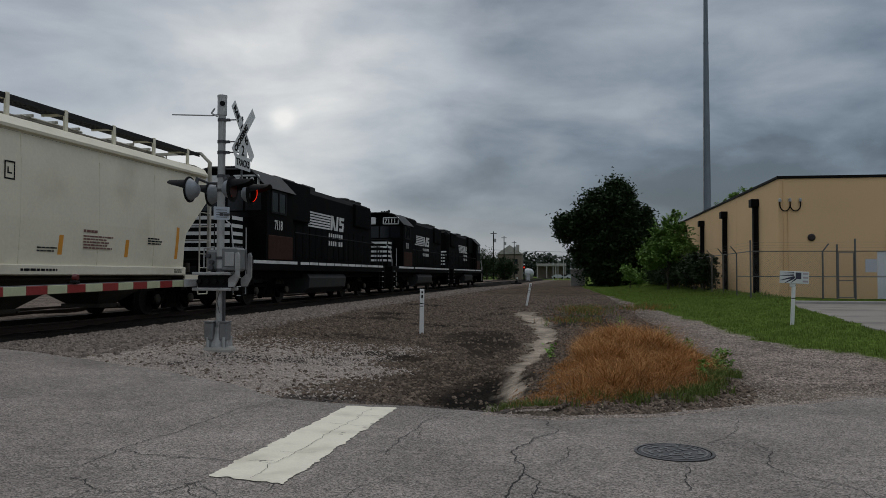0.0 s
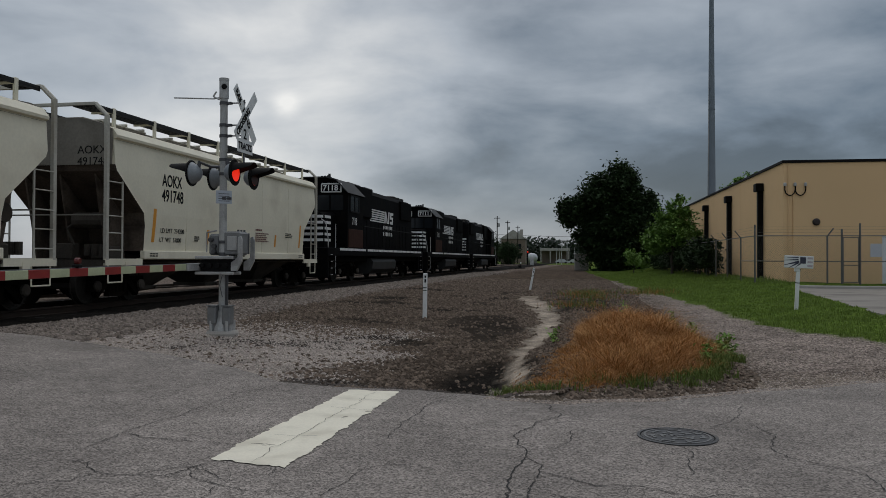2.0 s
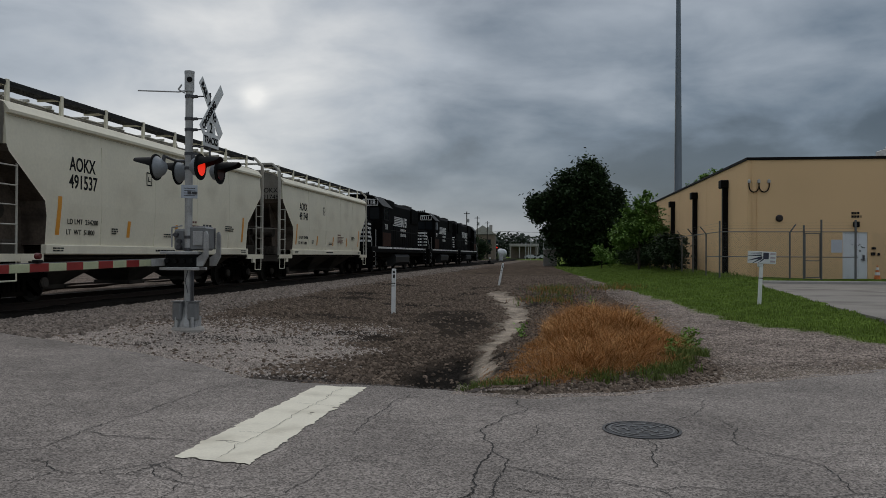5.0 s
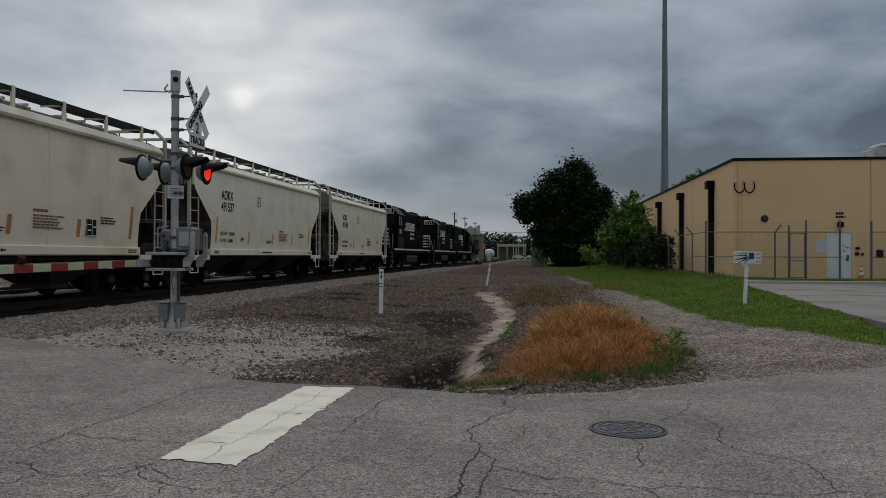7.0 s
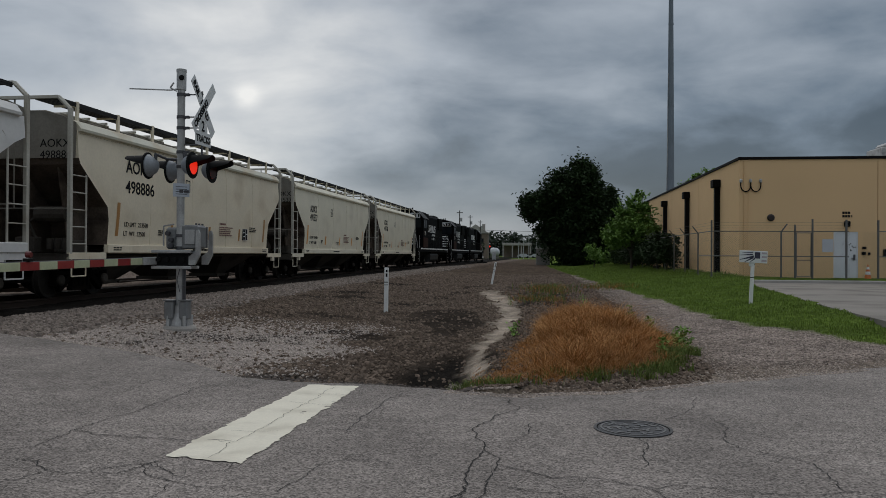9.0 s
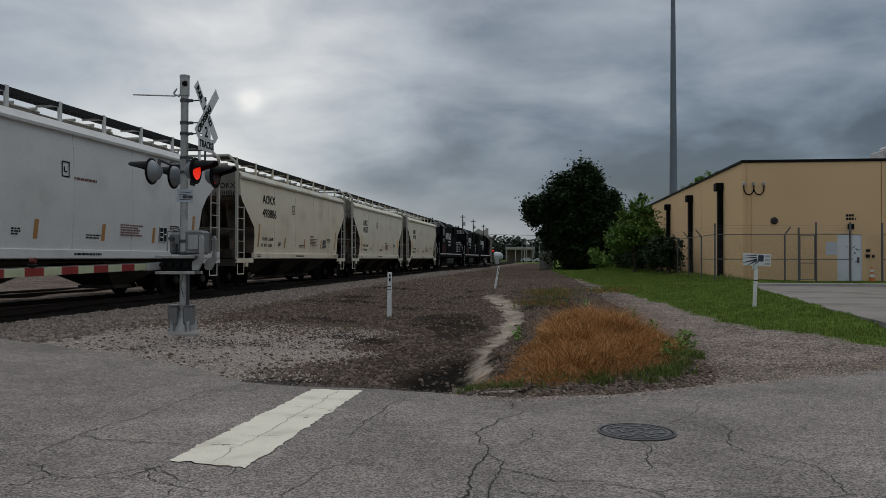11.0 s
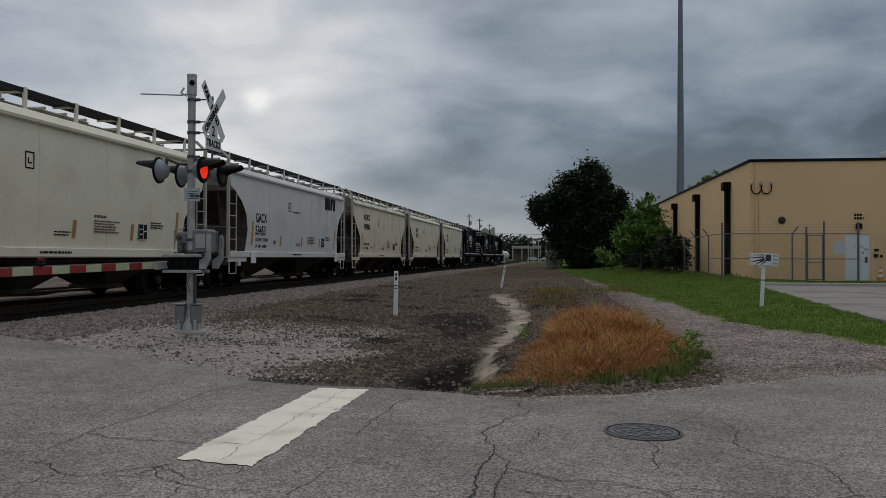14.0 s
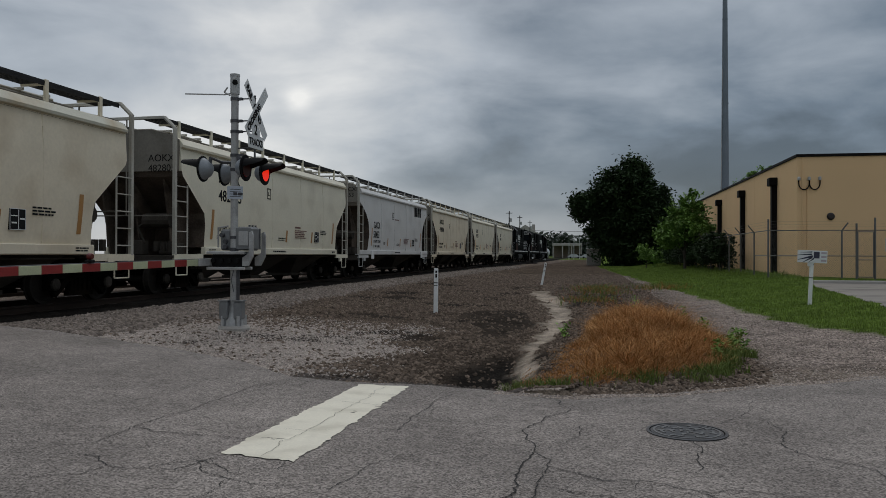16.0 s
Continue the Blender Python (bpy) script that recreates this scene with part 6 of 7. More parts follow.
def build_warehouse():
    th = thing("warehouse", pose(0, 0, 0), "long tan stucco warehouse with dark roof edge and downpipes", "building")
    x1, y1 = 62.0, 92.0
    bm = bmesh.new()
    # front wall with the door's opening through it
    for a, b, c, d in ((BX, 13.95, BZ0 - 0.4, BZ1), (15.05, 15.9, BZ0 - 0.4, BZ1), (15.93, x1, BZ0 - 0.4, BZ1), (13.95, 15.05, 2.58, BZ1), (13.95, 15.05, BZ0 - 0.4, 0.40)):
        box(bm, a, b, BY, BY + 0.3, c, d)
    part("front_wall", bm, M["stucco"], th)
    for k in range(6):
        bm = bmesh.new()
        a, b = BY + 0.3 + k * 9.0, BY + 0.3 + (k + 1) * 9.0 - 0.03
        box(bm, BX, BX + 0.3, a, min(b, y1), BZ0 - 0.4, BZ1)
        part("side_wall", bm, M["stucco"], th)
    bm = bmesh.new()
    box(bm, BX + 0.3, x1, y1 - 0.3, y1, BZ0 - 0.4, BZ1)
    box(bm, x1 - 0.3, x1, BY + 0.3, y1 - 0.3, BZ0 - 0.4, BZ1)
    part("rear_wall", bm, M["stucco"], th)
    bm = bmesh.new()
    box(bm, BX + 0.3, x1 - 0.3, BY + 0.3, y1 - 0.3, BZ1 - 0.5, BZ1 - 0.3)
    part("roof", bm, M["concrete"], th)
    bm = bmesh.new()
    boxb(bm, BX - 0.06, x1 + 0.06, BY - 0.06, BY + 0.36, BZ1, BZ1 + 0.13, 0.01)
    boxb(bm, BX - 0.06, BX + 0.36, BY + 0.36, y1, BZ1, BZ1 + 0.13, 0.01)
    part("roof_edge", bm, M["fascia"], th, "dark metal roof edge")
    for yy in (42.3, 50.35, 58.6, 66.8, 75.0):
        bm = bmesh.new()
        boxb(bm, BX - 0.26, BX - 0.004, yy - 0.17, yy + 0.17, 0.25, 5.0, 0.02)
        dp = part("downpipe", bm, M["downpipe"], th, "dark square downpipe")
        bm = bmesh.new()
        boxb(bm, BX - 0.40, BX - 0.004, yy - 0.30, yy + 0.30, 5.0, 5.42, 0.03)
        part("rain_head", bm, M["downpipe"], dp)
    # corner conduits looping over the wall
    bm = bmesh.new()
    rod(bm, (BX + 0.22, BY - 0.03, 0.3), (BX + 0.22, BY - 0.03, 5.95), 0.02, 6)
    rod(bm, (BX + 0.42, BY - 0.03, 0.3), (BX + 0.42, BY - 0.03, 4.7), 0.02, 6)
    part("wall_conduit", bm, M["stucco"], th)
    bm = bmesh.new()
    for cx in (BX + 0.28, BX + 0.74):
        pts = [(cx + 0.23 * math.cos(a), BY - 0.06, 4.78 + 0.30 * math.sin(a)) for a in [math.pi + math.pi * k / 10 for k in range(11)]]
        pipe(bm, [(pts[0][0], BY - 0.06, 4.98)] + pts + [(pts[-1][0], BY - 0.06, 4.98)], 0.028, 6)
    part("cable_loop", bm, M["downpipe"], th)
    bm = bmesh.new()
    for cx in (BX + 0.06, BX + 0.5, BX + 0.96):
        lathe(bm, ((0.07, 0.0), (0.07, 0.12), (0.03, 0.16)), 10, Matrix.Translation((cx, BY - 0.06, 4.92)))
    part("service_head", fix(bm), M["galv"], th)
    bm = bmesh.new()
    lathe(bm, ((0.17, 0.0), (0.17, 0.05), (0.11, 0.09)), 16, Matrix.Translation((11.12, BY, 3.24)) @ Matrix.Rotation(radians(90), 4, "X"))
    part("round_vent", fix(bm), mat("dark_red_vent", (0.018, 0.009, 0.008), 0.5), th)
    # door
    bm = bmesh.new()
    boxb(bm, 13.95, 15.05, BY + 0.02, BY + 0.08, 2.52, 2.58, 0.006)
    boxb(bm, 13.95, 14.01, BY + 0.02, BY + 0.08, 0.40, 2.52, 0.006)
    boxb(bm, 14.99, 15.05, BY + 0.02, BY + 0.08, 0.40, 2.52, 0.006)
    part("door_frame", bm, M["steeldoor"], th)
    bm = bmesh.new()
    boxb(bm, 14.01, 14.99, BY + 0.03, BY + 0.075, 0.41, 2.52, 0.006)
    dr = part("door", bm, M["steeldoor"], th, "white steel door with scraps of tape")
    bm = bmesh.new()
    boxb(bm, 14.84, 14.92, BY - 0.04, BY + 0.03, 1.25, 1.52, 0.01)
    rod(bm, (14.74, BY - 0.03, 1.32), (14.88, BY - 0.03, 1.32), 0.015, 6)
    part("door_handle", bm, M["dkgalv"], dr)
    rng = random.Random(3)
    for k in range(14):
        bm = bmesh.new()
        xx, zz = 14.35 + rng.random() * 0.55, 1.65 + rng.random() * 0.4
        box(bm, xx, xx + 0.05, BY + 0.024, BY + 0.032, zz, zz + 0.05)
        part("tape_scrap", bm, M["dkgalv"], dr)
    bm = bmesh.new()
    boxb(bm, 14.40, 14.66, BY - 0.16, BY, 2.82, 3.08, 0.03)
    part("wall_lamp", bm, M["downpipe"], th, "dark wall lamp over the door")
    bm = bmesh.new()
    for zz, ws in ((3.42, (0.1, 0.1, 0.1)), (3.26, (0.1, 0.1, 0.1))):
        xx = 14.34
        for w in ws:
            box(bm, xx, xx + w, BY - 0.012, BY, zz, zz + 0.11)
            xx += w + 0.025
    box(bm, 14.74, 14.78, BY - 0.012, BY, 3.26, 3.37)
    part("building_mark", bm, M["black"], th, "black bars in place of a building mark")
    for xx, zz, w, h in ((15.22, 1.78, 0.18, 0.11), (15.2, 1.5, 0.18, 0.15), (15.48, 1.5, 0.10, 0.12), (16.15, 1.42, 0.3, 0.35)):
        bm = bmesh.new()
        boxb(bm, xx, xx + w, BY - 0.06, BY, zz, zz + h, 0.01)
        part("wall_box", bm, M["downpipe"], th)
    bm = bmesh.new()
    boxb(bm, 16.6, 18.8, BY + 1.2, BY + 3.0, BZ1 - 0.3, BZ1 + 0.72, 0.04)
    boxb(bm, 16.9, 18.5, BY + 1.4, BY + 2.8, BZ1 + 0.72, BZ1 + 0.98, 0.12)
    rt = part("roof_unit", bm, M["galv"], th, "grey rooftop air unit")
    # kerb and lot
    bm = bmesh.new()
    boxb(bm, 9.55, 16.0, 35.6, 35.95, 0.1, 0.37, 0.03)
    tagged(part("kerb", bm, M["concrete"]), "low pale concrete kerb before the warehouse", "kerb", kind="structure")
    bm = bmesh.new()
    pts = [(lot_edge(y), y) for y in (12.5, 14.8, 18.0, 22.6, 27.0, 33.0, 35.6)] + [(70, 35.6), (70, 12.5)]
    loft(bm, [[(x, y, 0.0) for x, y in pts], [(x, y, 0.25) for x, y in pts]])
    tagged(part("paved_lot", fix(bm), M["lot"]), "pale stained concrete parking lot", "paving", kind="structure")
    bm = bmesh.new()
    box(bm, 9.7, 62, 35.95, BY, 0.0, 0.34)
    tagged(part("walkway", bm, M["concrete"]), "raised concrete strip along the warehouse", "walkway", kind="structure")
    # traffic cone
    cn = thing("traffic_cone", pose(15.2, 37.6, 0.34), "orange traffic cone with white bands by the door", "traffic cone")
    bm = bmesh.new()
    boxb(bm, -0.19, 0.19, -0.19, 0.19, 0.0, 0.04, 0.01)
    part("foot", bm, M["cone"], cn)
    bm = bmesh.new()
    lathe(bm, ((0.15, 0.04), (0.03, 0.70), (0.025, 0.71)), 16)
    part("body", fix(bm), M["cone"], cn)
    bm = bmesh.new()
    for a, b in ((0.26, 0.40), (0.50, 0.62)):
        lathe(bm, ((0.154 - 0.182 * (a - 0.04), a), (0.154 - 0.182 * (b - 0.04), b)), 16)
    part("reflective_band", bm, M["white"], cn)


def fence_panel_mesh(w, h):
    bm = bmesh.new()
    st = 0.10
    k = -h
    while k < w:
        for flip in (False, True):
            x0, x1 = max(0, k), min(w, k + h)
            if x1 - x0 > 0.05:
                za, zb = x0 - k, x1 - k
                if flip:
                    za, zb = h - za, h - zb
                a, b = Vector((x0, 0, za)), Vector((x1, 0, zb))
                n = Vector((-(b - a).z, 0, (b - a).x)).normalized() * 0.0016
                bm.faces.new([bm.verts.new(p) for p in (a + n, a - n, b - n, b + n)])
        k += st
    return bm


def build_fence():
    th = thing("chain_link_fence", pose(0, 0, 0), "weathered chain-link fence with barbed wire round the warehouse yard", "fence", kind="structure")
    fx, fy = 8.05, 36.65

    def post(x, y, z0, z1, r, arm=0.0):
        bm = bmesh.new()
        rod(bm, (x, y, z0 - 0.3), (x, y, z1), r, 8)
        if arm:
            rod(bm, (x, y, z1), (x + (0 if arm < 9 else 0), y, z1), r, 6)
            rod(bm, (x, y, z1 - 0.02), (x + (-0.28 if y > fy + 0.5 else 0.22), y - (0.0 if y > fy + 0.5 else 0.12), z1 + 0.33), r * 0.8, 6)
        part("post", bm, M["fence"], th)

    zb = 0.38
    post(fx, fy, zb, 3.05, 0.042)
    for x in (11.1,):
        post(x, fy, zb, 2.55, 0.04, 1)
    post(11.7, fy, zb, 2.85, 0.045)
    post(12.45, fy, zb, 3.1, 0.045)
    post(13.9, fy, zb, 3.08, 0.05)
    post(15.25, fy, zb, 3.05, 0.05)
    for x in (17.5, 20.0, 22.5, 25.0, 27.5, 30):
        post(x, fy, zb, 2.55, 0.04, 1)
    for k in range(12):
        post(fx, 39.6 + k * 3.3, 0.4, 2.55, 0.035, 1)
    bm = bmesh.new()
    for zz in (2.55, 1.42):
        rod(bm, (fx, fy, zz), (14.0, fy, zz), 0.024, 6)
        rod(bm, (15.25, fy, zz), (30, fy, zz), 0.024, 6)
    rod(bm, (fx, fy, 2.55), (fx, 76, 2.55), 0.024, 6)
    rod(bm, (fx, fy, 1.42), (fx, 39.6, 1.42), 0.024, 6)
    part("top_rail", bm, M["fence"], th)
    bm = bmesh.new()
    for zz in (0.5, 1.25, 2.48):
        rod(bm, (11.7, fy - 0.02, zz), (12.4, fy - 0.02, zz), 0.022, 6)
    for xx in (11.75, 12.38):
        rod(bm, (xx, fy - 0.02, 0.5), (xx, fy - 0.02, 2.48), 0.022, 6)
    part("yard_gate", bm, M["fence"], th)
    bm = bmesh.new()
    for zz in (2.7, 2.82, 2.95):
        rod(bm, (fx, fy, zz), (14, fy - 0.02, zz), 0.003, 4)
        rod(bm, (fx, fy, zz), (fx - 0.2, 76, zz), 0.003, 4)
    part("barbed_wire", bm, M["fence"], th)
    first = part("mesh_panel", fence_panel_mesh(3.0, 2.1), M["fence"], th)
    first.location = (fx, fy + 0.03, 0.42)
    for x in (fx + 3.0, 14.6, 17.6, 20.6):
        p = new("mesh_panel", first.data)
        p.parent = th
        p.location = (x, fy + 0.03, 0.42)
    for k in range(6):
        p = new("mesh_panel", first.data)
        p.parent = th
        p.matrix_basis = pose(fx, fy + k * 3.0, 0.42, 0, 0, 90)
    bm = bmesh.new()
    boxb(bm, 12.85, 13.32, fy - 0.05, fy - 0.03, 1.62, 2.2, 0.004)
    nt_ = part("notice_board", bm, mat("grey_white_notice", (0.42, 0.44, 0.47), 0.5, vary=0.06), th, "pale notice board wired to the fence")


# ---- plants ----
def leaf_cloud(name, spots, size, material, parent, seed, droop=0.3):
    """Many small bent leaves; spots are (x, y, z)."""
    rng = random.Random(seed)
    vs, fs = [], []
    for x, y, z in spots:
        s = size * rng.uniform(0.6, 1.3)
        e = Euler((rng.uniform(-0.9, 0.9), rng.uniform(-0.9, 0.9), rng.uniform(0, 6.3))).to_matrix()
        o = len(vs)
        for q in ((-0.5, 0, 0), (0, -0.28, 0.06), (0.55, 0, -droop * 0.4), (0, 0.28, 0.06)):
            v = e @ Vector((q[0] * s, q[1] * s, q[2] * s))
            vs.append((x + v.x, y + v.y, z + v.z))
        fs += [(o, o + 1, o + 2), (o, o + 2, o + 3)]
    me = bpy.data.meshes.new(name)
    me.from_pydata(vs, [], fs)
    me.materials.append(material)
    ob = new(name, me)
    ob.parent = parent
    return ob


def build_tree(name, x, y, h, lobes, leaves, size, material, label, seed, trunk=0.35, category="tree"):
    """Lobes: (dx, dy, z, radius) of the crown's masses, of which each carries a limb and many clumps of leaves."""
    rng = random.Random(seed)
    z = ground_z(x, y) if -60 < x < 60 and y < 200 else 0.1
    th = thing(name, pose(x, y, z), label, category)
    bm = bmesh.new()
    prev = (0, 0, -0.3)
    for k in range(1, 6):
        nxt = (rng.uniform(-0.1, 0.1) * k, rng.uniform(-0.1, 0.1) * k, h * 0.11 * k)
        rod(bm, prev, nxt, trunk * (1.15 - 0.14 * k), 9, trunk * (1.15 - 0.14 * (k + 1)))
        prev = nxt
    for dx, dy, lz, r in lobes:
        a = Vector((0, 0, max(h * 0.12, lz * 0.4)))
        mid = a.lerp(Vector((dx, dy, lz)), 0.55) + Vector((0, 0, 0.1 * h))
        rod(bm, a, mid, trunk * 0.4, 6, trunk * 0.22)
        rod(bm, mid, (dx, dy, lz), trunk * 0.22, 6, trunk * 0.06)
    part("trunk", bm, M["bark"], th)
    tot = sum(l[3] ** 2 for l in lobes)
    spots = []
    for dx, dy, lz, r in lobes:
        n = int(leaves * r * r / tot)
        clumps = []
        for _ in range(max(10, int(26 * r))):
            v = Vector((rng.gauss(0, 1), rng.gauss(0, 1), rng.gauss(0, 1) * 0.85)).normalized() * r * rng.uniform(0.35, 1.05)
            clumps.append((v, r * rng.uniform(0.10, 0.26)))
        for _ in range(n):
            v, cr = rng.choice(clumps)
            spots.append((dx + v.x + rng.gauss(0, cr), dy + v.y + rng.gauss(0, cr), max(0.15, lz + v.z + rng.gauss(0, cr * 0.8))))
    leaf_cloud("crown", spots, size, material, th, seed)
    return th


def blades(name, label, spots, material, category, seed, bend=0.4):
    """Grass: bent tapering blades; spots are (x, y, z, height, width)."""
    rng = random.Random(seed)
    vs, fs = [], []
    for x, y, z, h, w in spots:
        a = rng.uniform(0, 6.283)
        b = rng.uniform(0, 6.283)
        px, py = math.cos(a) * w, math.sin(a) * w
        k = h * bend * rng.uniform(0.1, 1.5)
        bx, by = math.cos(b) * k, math.sin(b) * k
        h *= 1.0 if bend < 1 else rng.uniform(0.45, 1.15)
        o = len(vs)
        vs += [(x - px, y - py, z - 0.02), (x + px, y + py, z - 0.02), (x + px * 0.7 + bx * 0.35, y + py * 0.7 + by * 0.35, z + h * 0.6), (x - px * 0.7 + bx * 0.35, y - py * 0.7 + by * 0.35, z + h * 0.6), (x + bx, y + by, z + h * rng.uniform(0.85, 1.0))]
        fs += [(o, o + 1, o + 2, o + 3), (o + 3, o + 2, o + 4)]
    me = bpy.data.meshes.new(name)
    me.from_pydata(vs, [], fs)
    me.materials.append(material)
    return tagged(new(name, me), label, category, kind="stuff")


def weed_share(x, y):
    """How thick the dry weeds stand at a place."""
    left = along(((8.3, -0.9), (9.4, -0.85), (10.6, -0.6), (12, -0.2), (15, 0.05), (16.5, 0.6)), y)
    right = along(((8.35, -0.5), (8.7, 0.45), (9.1, 1.05), (9.8, 1.6), (11.2, 2.15), (12.5, 2.1), (14, 1.8), (15.5, 1.4), (16.5, 0.8)), y)
    v = min(1.0, (x - left) / 0.55, (right - x) / 0.55) - 0.08
    v *= 0.65 + 0.35 * smooth01(-0.55, 0.25, x)
    return v + 0.35 * fbm(x, y, 0.9, 6) + 0.4 * fbm(x, y, 2.9, 16)


def build_plants():
    rng = random.Random(21)
    dry, straw, green = [], [], []
    while len(dry) < 62000:
        x, y = rng.uniform(-1.0, 2.6), rng.uniform(8.3, 16.5)
        w = weed_share(x, y)
        if w < 0.0 or y < road_edge(x) + 0.12 or rng.random() > 0.15 + w * 1.8:
            continue
        h = (0.05 + 0.16 * min(1, w * 1.3)) * (0.5 + 0.5 * smooth01(0.1, 1.0, y - road_edge(x))) * (0.38 + 0.62 * smooth01(-0.4, 0.6, x)) * rng.uniform(0.2, 1.15) * (0.45 + 1.9 * abs(fbm(x, y, 2.6, 8)))
        (dry if rng.random() < 0.68 + 0.3 * fbm(x, y, 1.8, 12) else straw).append((x, y, ground_z(x, y), h, rng.uniform(0.0015, 0.004)))
    while len(green) < 6000:
        x, y = rng.uniform(-0.95, 2.9), rng.uniform(8.3, 14)
        w = weed_share(x, y)
        front = max(0.0, 0.12 + 1.5 * fbm(x, y, 2.1, 9)) * smooth01(1.0, 0.3, y - road_edge(x)) * smooth01(-0.3, 0.05, w) + smooth01(0.9, 1.7, x) * smooth01(0.45, 0.0, abs(w))
        if y < road_edge(x) + 0.16 or rng.random() > front:
            continue
        green.append((x, y, ground_z(x, y), rng.uniform(0.04, 0.15), rng.uniform(0.003, 0.008)))
    for _ in range(2600):       # sparse tufts further up the strip
        cx, cy = rng.choice(((0.3, 29.5), (0.8, 30.5), (2.6, 31.0), (3.3, 32.5), (0.2, 23.0), (0.5, 27.0)))
        x, y = cx + rng.gauss(0, 0.45), cy + rng.gauss(0, 0.9)
        (green if rng.random() < 0.6 else dry).append((x, y, ground_z(x, y), rng.uniform(0.08, 0.28), rng.uniform(0.004, 0.01)))
    blades("dry_weeds", "dense rust-orange dried grass on the hump", dry, M["drygrass"], "dry grass", 31, 1.7)
    blades("straw_weeds", "pale straw stalks among dried grass", straw, M["straw"], "dry grass", 32, 1.7)
    blades("green_weeds", "short green weeds round the dried grass", green, M["weedgreen"], "weeds", 33, 0.6)
    lawn = []
    while len(lawn) < 90000:
        y = 11.5 + 75 * rng.random() ** 1.7
        x = rng.uniform(1.0, 9.6)
        if zone(x, y)[3] < 0.5 or (x > lot_edge(y) and y < 36) or y < road_edge(x) + 0.3:
            continue
        k = 1 + 0.035 * (y - 12)
        lawn.append((x, y, ground_z(x, y), rng.uniform(0.025, 0.085) * (0.6 + 1.5 * abs(fbm(x, y, 1.1, 4))) * (1 + 1.4 * smooth01(7.0, 8.2, x) * smooth01(33, 38, y)), rng.uniform(0.004, 0.009) * k))
    blades("lawn", "rough green grass strip before the warehouse", lawn, M["grass"], "grass", 34, 0.6)
    # leafy weeds
    for x, y, h in ((1.75, 14.6, 0.42), (2.1, 11.9, 0.30), (1.85, 12.9, 0.3), (2.2, 11.5, 0.2), (2.0, 11.2, 0.26), (1.7, 10.6, 0.22), (2.3, 12.3, 0.3), (-0.35, 13.2, 0.26), (0.95, 15.4, 0.5)):
        z = ground_z(x, y)
        th = thing("leafy_weed", pose(x, y, z), "upright leafy green weed among the dried grass", "weed", "leafy weeds")
        bm = bmesh.new()
        pipe(bm, [(0, 0, 0), (0.01, 0.01, h * 0.5), (0.0, 0.02, h)], 0.005, 5)
        part("stem", bm, M["leaf"], th)
        sp = [(rng.gauss(0, 0.05), rng.gauss(0, 0.05), rng.uniform(0.1, 1.0) * h) for _ in range(46)]
        leaf_cloud("foliage", sp, 0.075, M["leaf"], th, int(x * 100))
    # trees
    build_tree("tree", 4.3, 92, 13, ((0.2, 0, 9.0, 3.3), (-3.2, 0, 7.2, 2.4), (-4.4, -1, 6.6, 1.5), (3.4, 0, 7.2, 2.5), (1.2, -1, 11.0, 1.6), (0.8, 0, 5.2, 3.4), (-2.0, 1, 4.4, 2.2), (3.2, 1, 4.0, 2.6), (0, 0, 2.2, 2.6), (3.0, 0, 2.0, 2.2)), 60000, 0.46, M["leaf_dark"], "large dense dark green tree beside the grass strip", 41, 0.4)
    young = build_tree("tree", 7.3, 60, 5.6, ((0, 0, 3.2, 1.5), (-1.1, 0, 2.4, 1.0), (1.0, 0.3, 2.7, 1.1), (0.5, 0, 4.6, 0.6), (-0.4, 0, 4.3, 0.6), (1.0, 0, 4.7, 0.35), (0.35, 0, 5.35, 0.3), (0.75, 0, 5.6, 0.26), (-0.1, 0, 5.1, 0.3), (0.4, 0, 5.9, 0.16)), 13000, 0.26, M["leaf"], "bright green young tree growing through the fence", 42, 0.12)
    sp = []
    for k in range(46):
        az, up, ln = rng.uniform(0, 6.283), rng.uniform(0.3, 1.4), rng.uniform(1.6, 2.5)
        cx, cz = rng.choice(((0.3, 3.9), (0.8, 3.5), (-0.5, 3.3), (0.4, 4.3)))
        for q in range(26):
            v = q / 25
            out = ln * v * math.cos(up)
            sp.append((7.3 + cx + out * math.cos(az) + rng.gauss(0, 0.06), 60 + out * math.sin(az) + rng.gauss(0, 0.06), 0.4 + cz + ln * v * math.sin(up) - 0.55 * v * v * ln * math.cos(up)))
    leaf_cloud("fronds", [(x - young.location.x, y - young.location.y, z - young.location.z) for x, y, z in sp], 0.24, M["leaf"], young, 45)
    build_tree("tree", 20.2, 96, 12, ((-0.6, 0, 10.2, 0.9), (0.8, 0, 10.9, 0.85), (-1.6, 0, 9.0, 1.1), (0.2, 0, 8.6, 1.5), (1.2, 0, 9.6, 1.0)), 5000, 0.3, M["leaf"], "green tree top showing above the warehouse roof", 43, 0.2)
    build_tree("shrub", 5.6, 74, 2.4, ((0, 0, 1.2, 0.9), (0.8, 0, 0.9, 0.8), (-0.3, 0, 1.8, 0.5)), 2200, 0.2, M["leaf"], "yellow-green shrub at the foot of the fence", 44, 0.06, "shrub")
    for k in range(11):
        yy = 48.5 + k * 2.8
        build_tree("vine_thicket", 8.0, yy, 2.4, ((0, 0, 1.2, 0.8), (0.1, 0.9, 1.0, 0.8), (0, -0.8, 1.3, 0.7), (0.2, 0, 2.0, 0.5)), 2600, 0.22, M["leaf_dark"], "dark vines grown over the chain-link fence", 50 + k, 0.05, "vines")
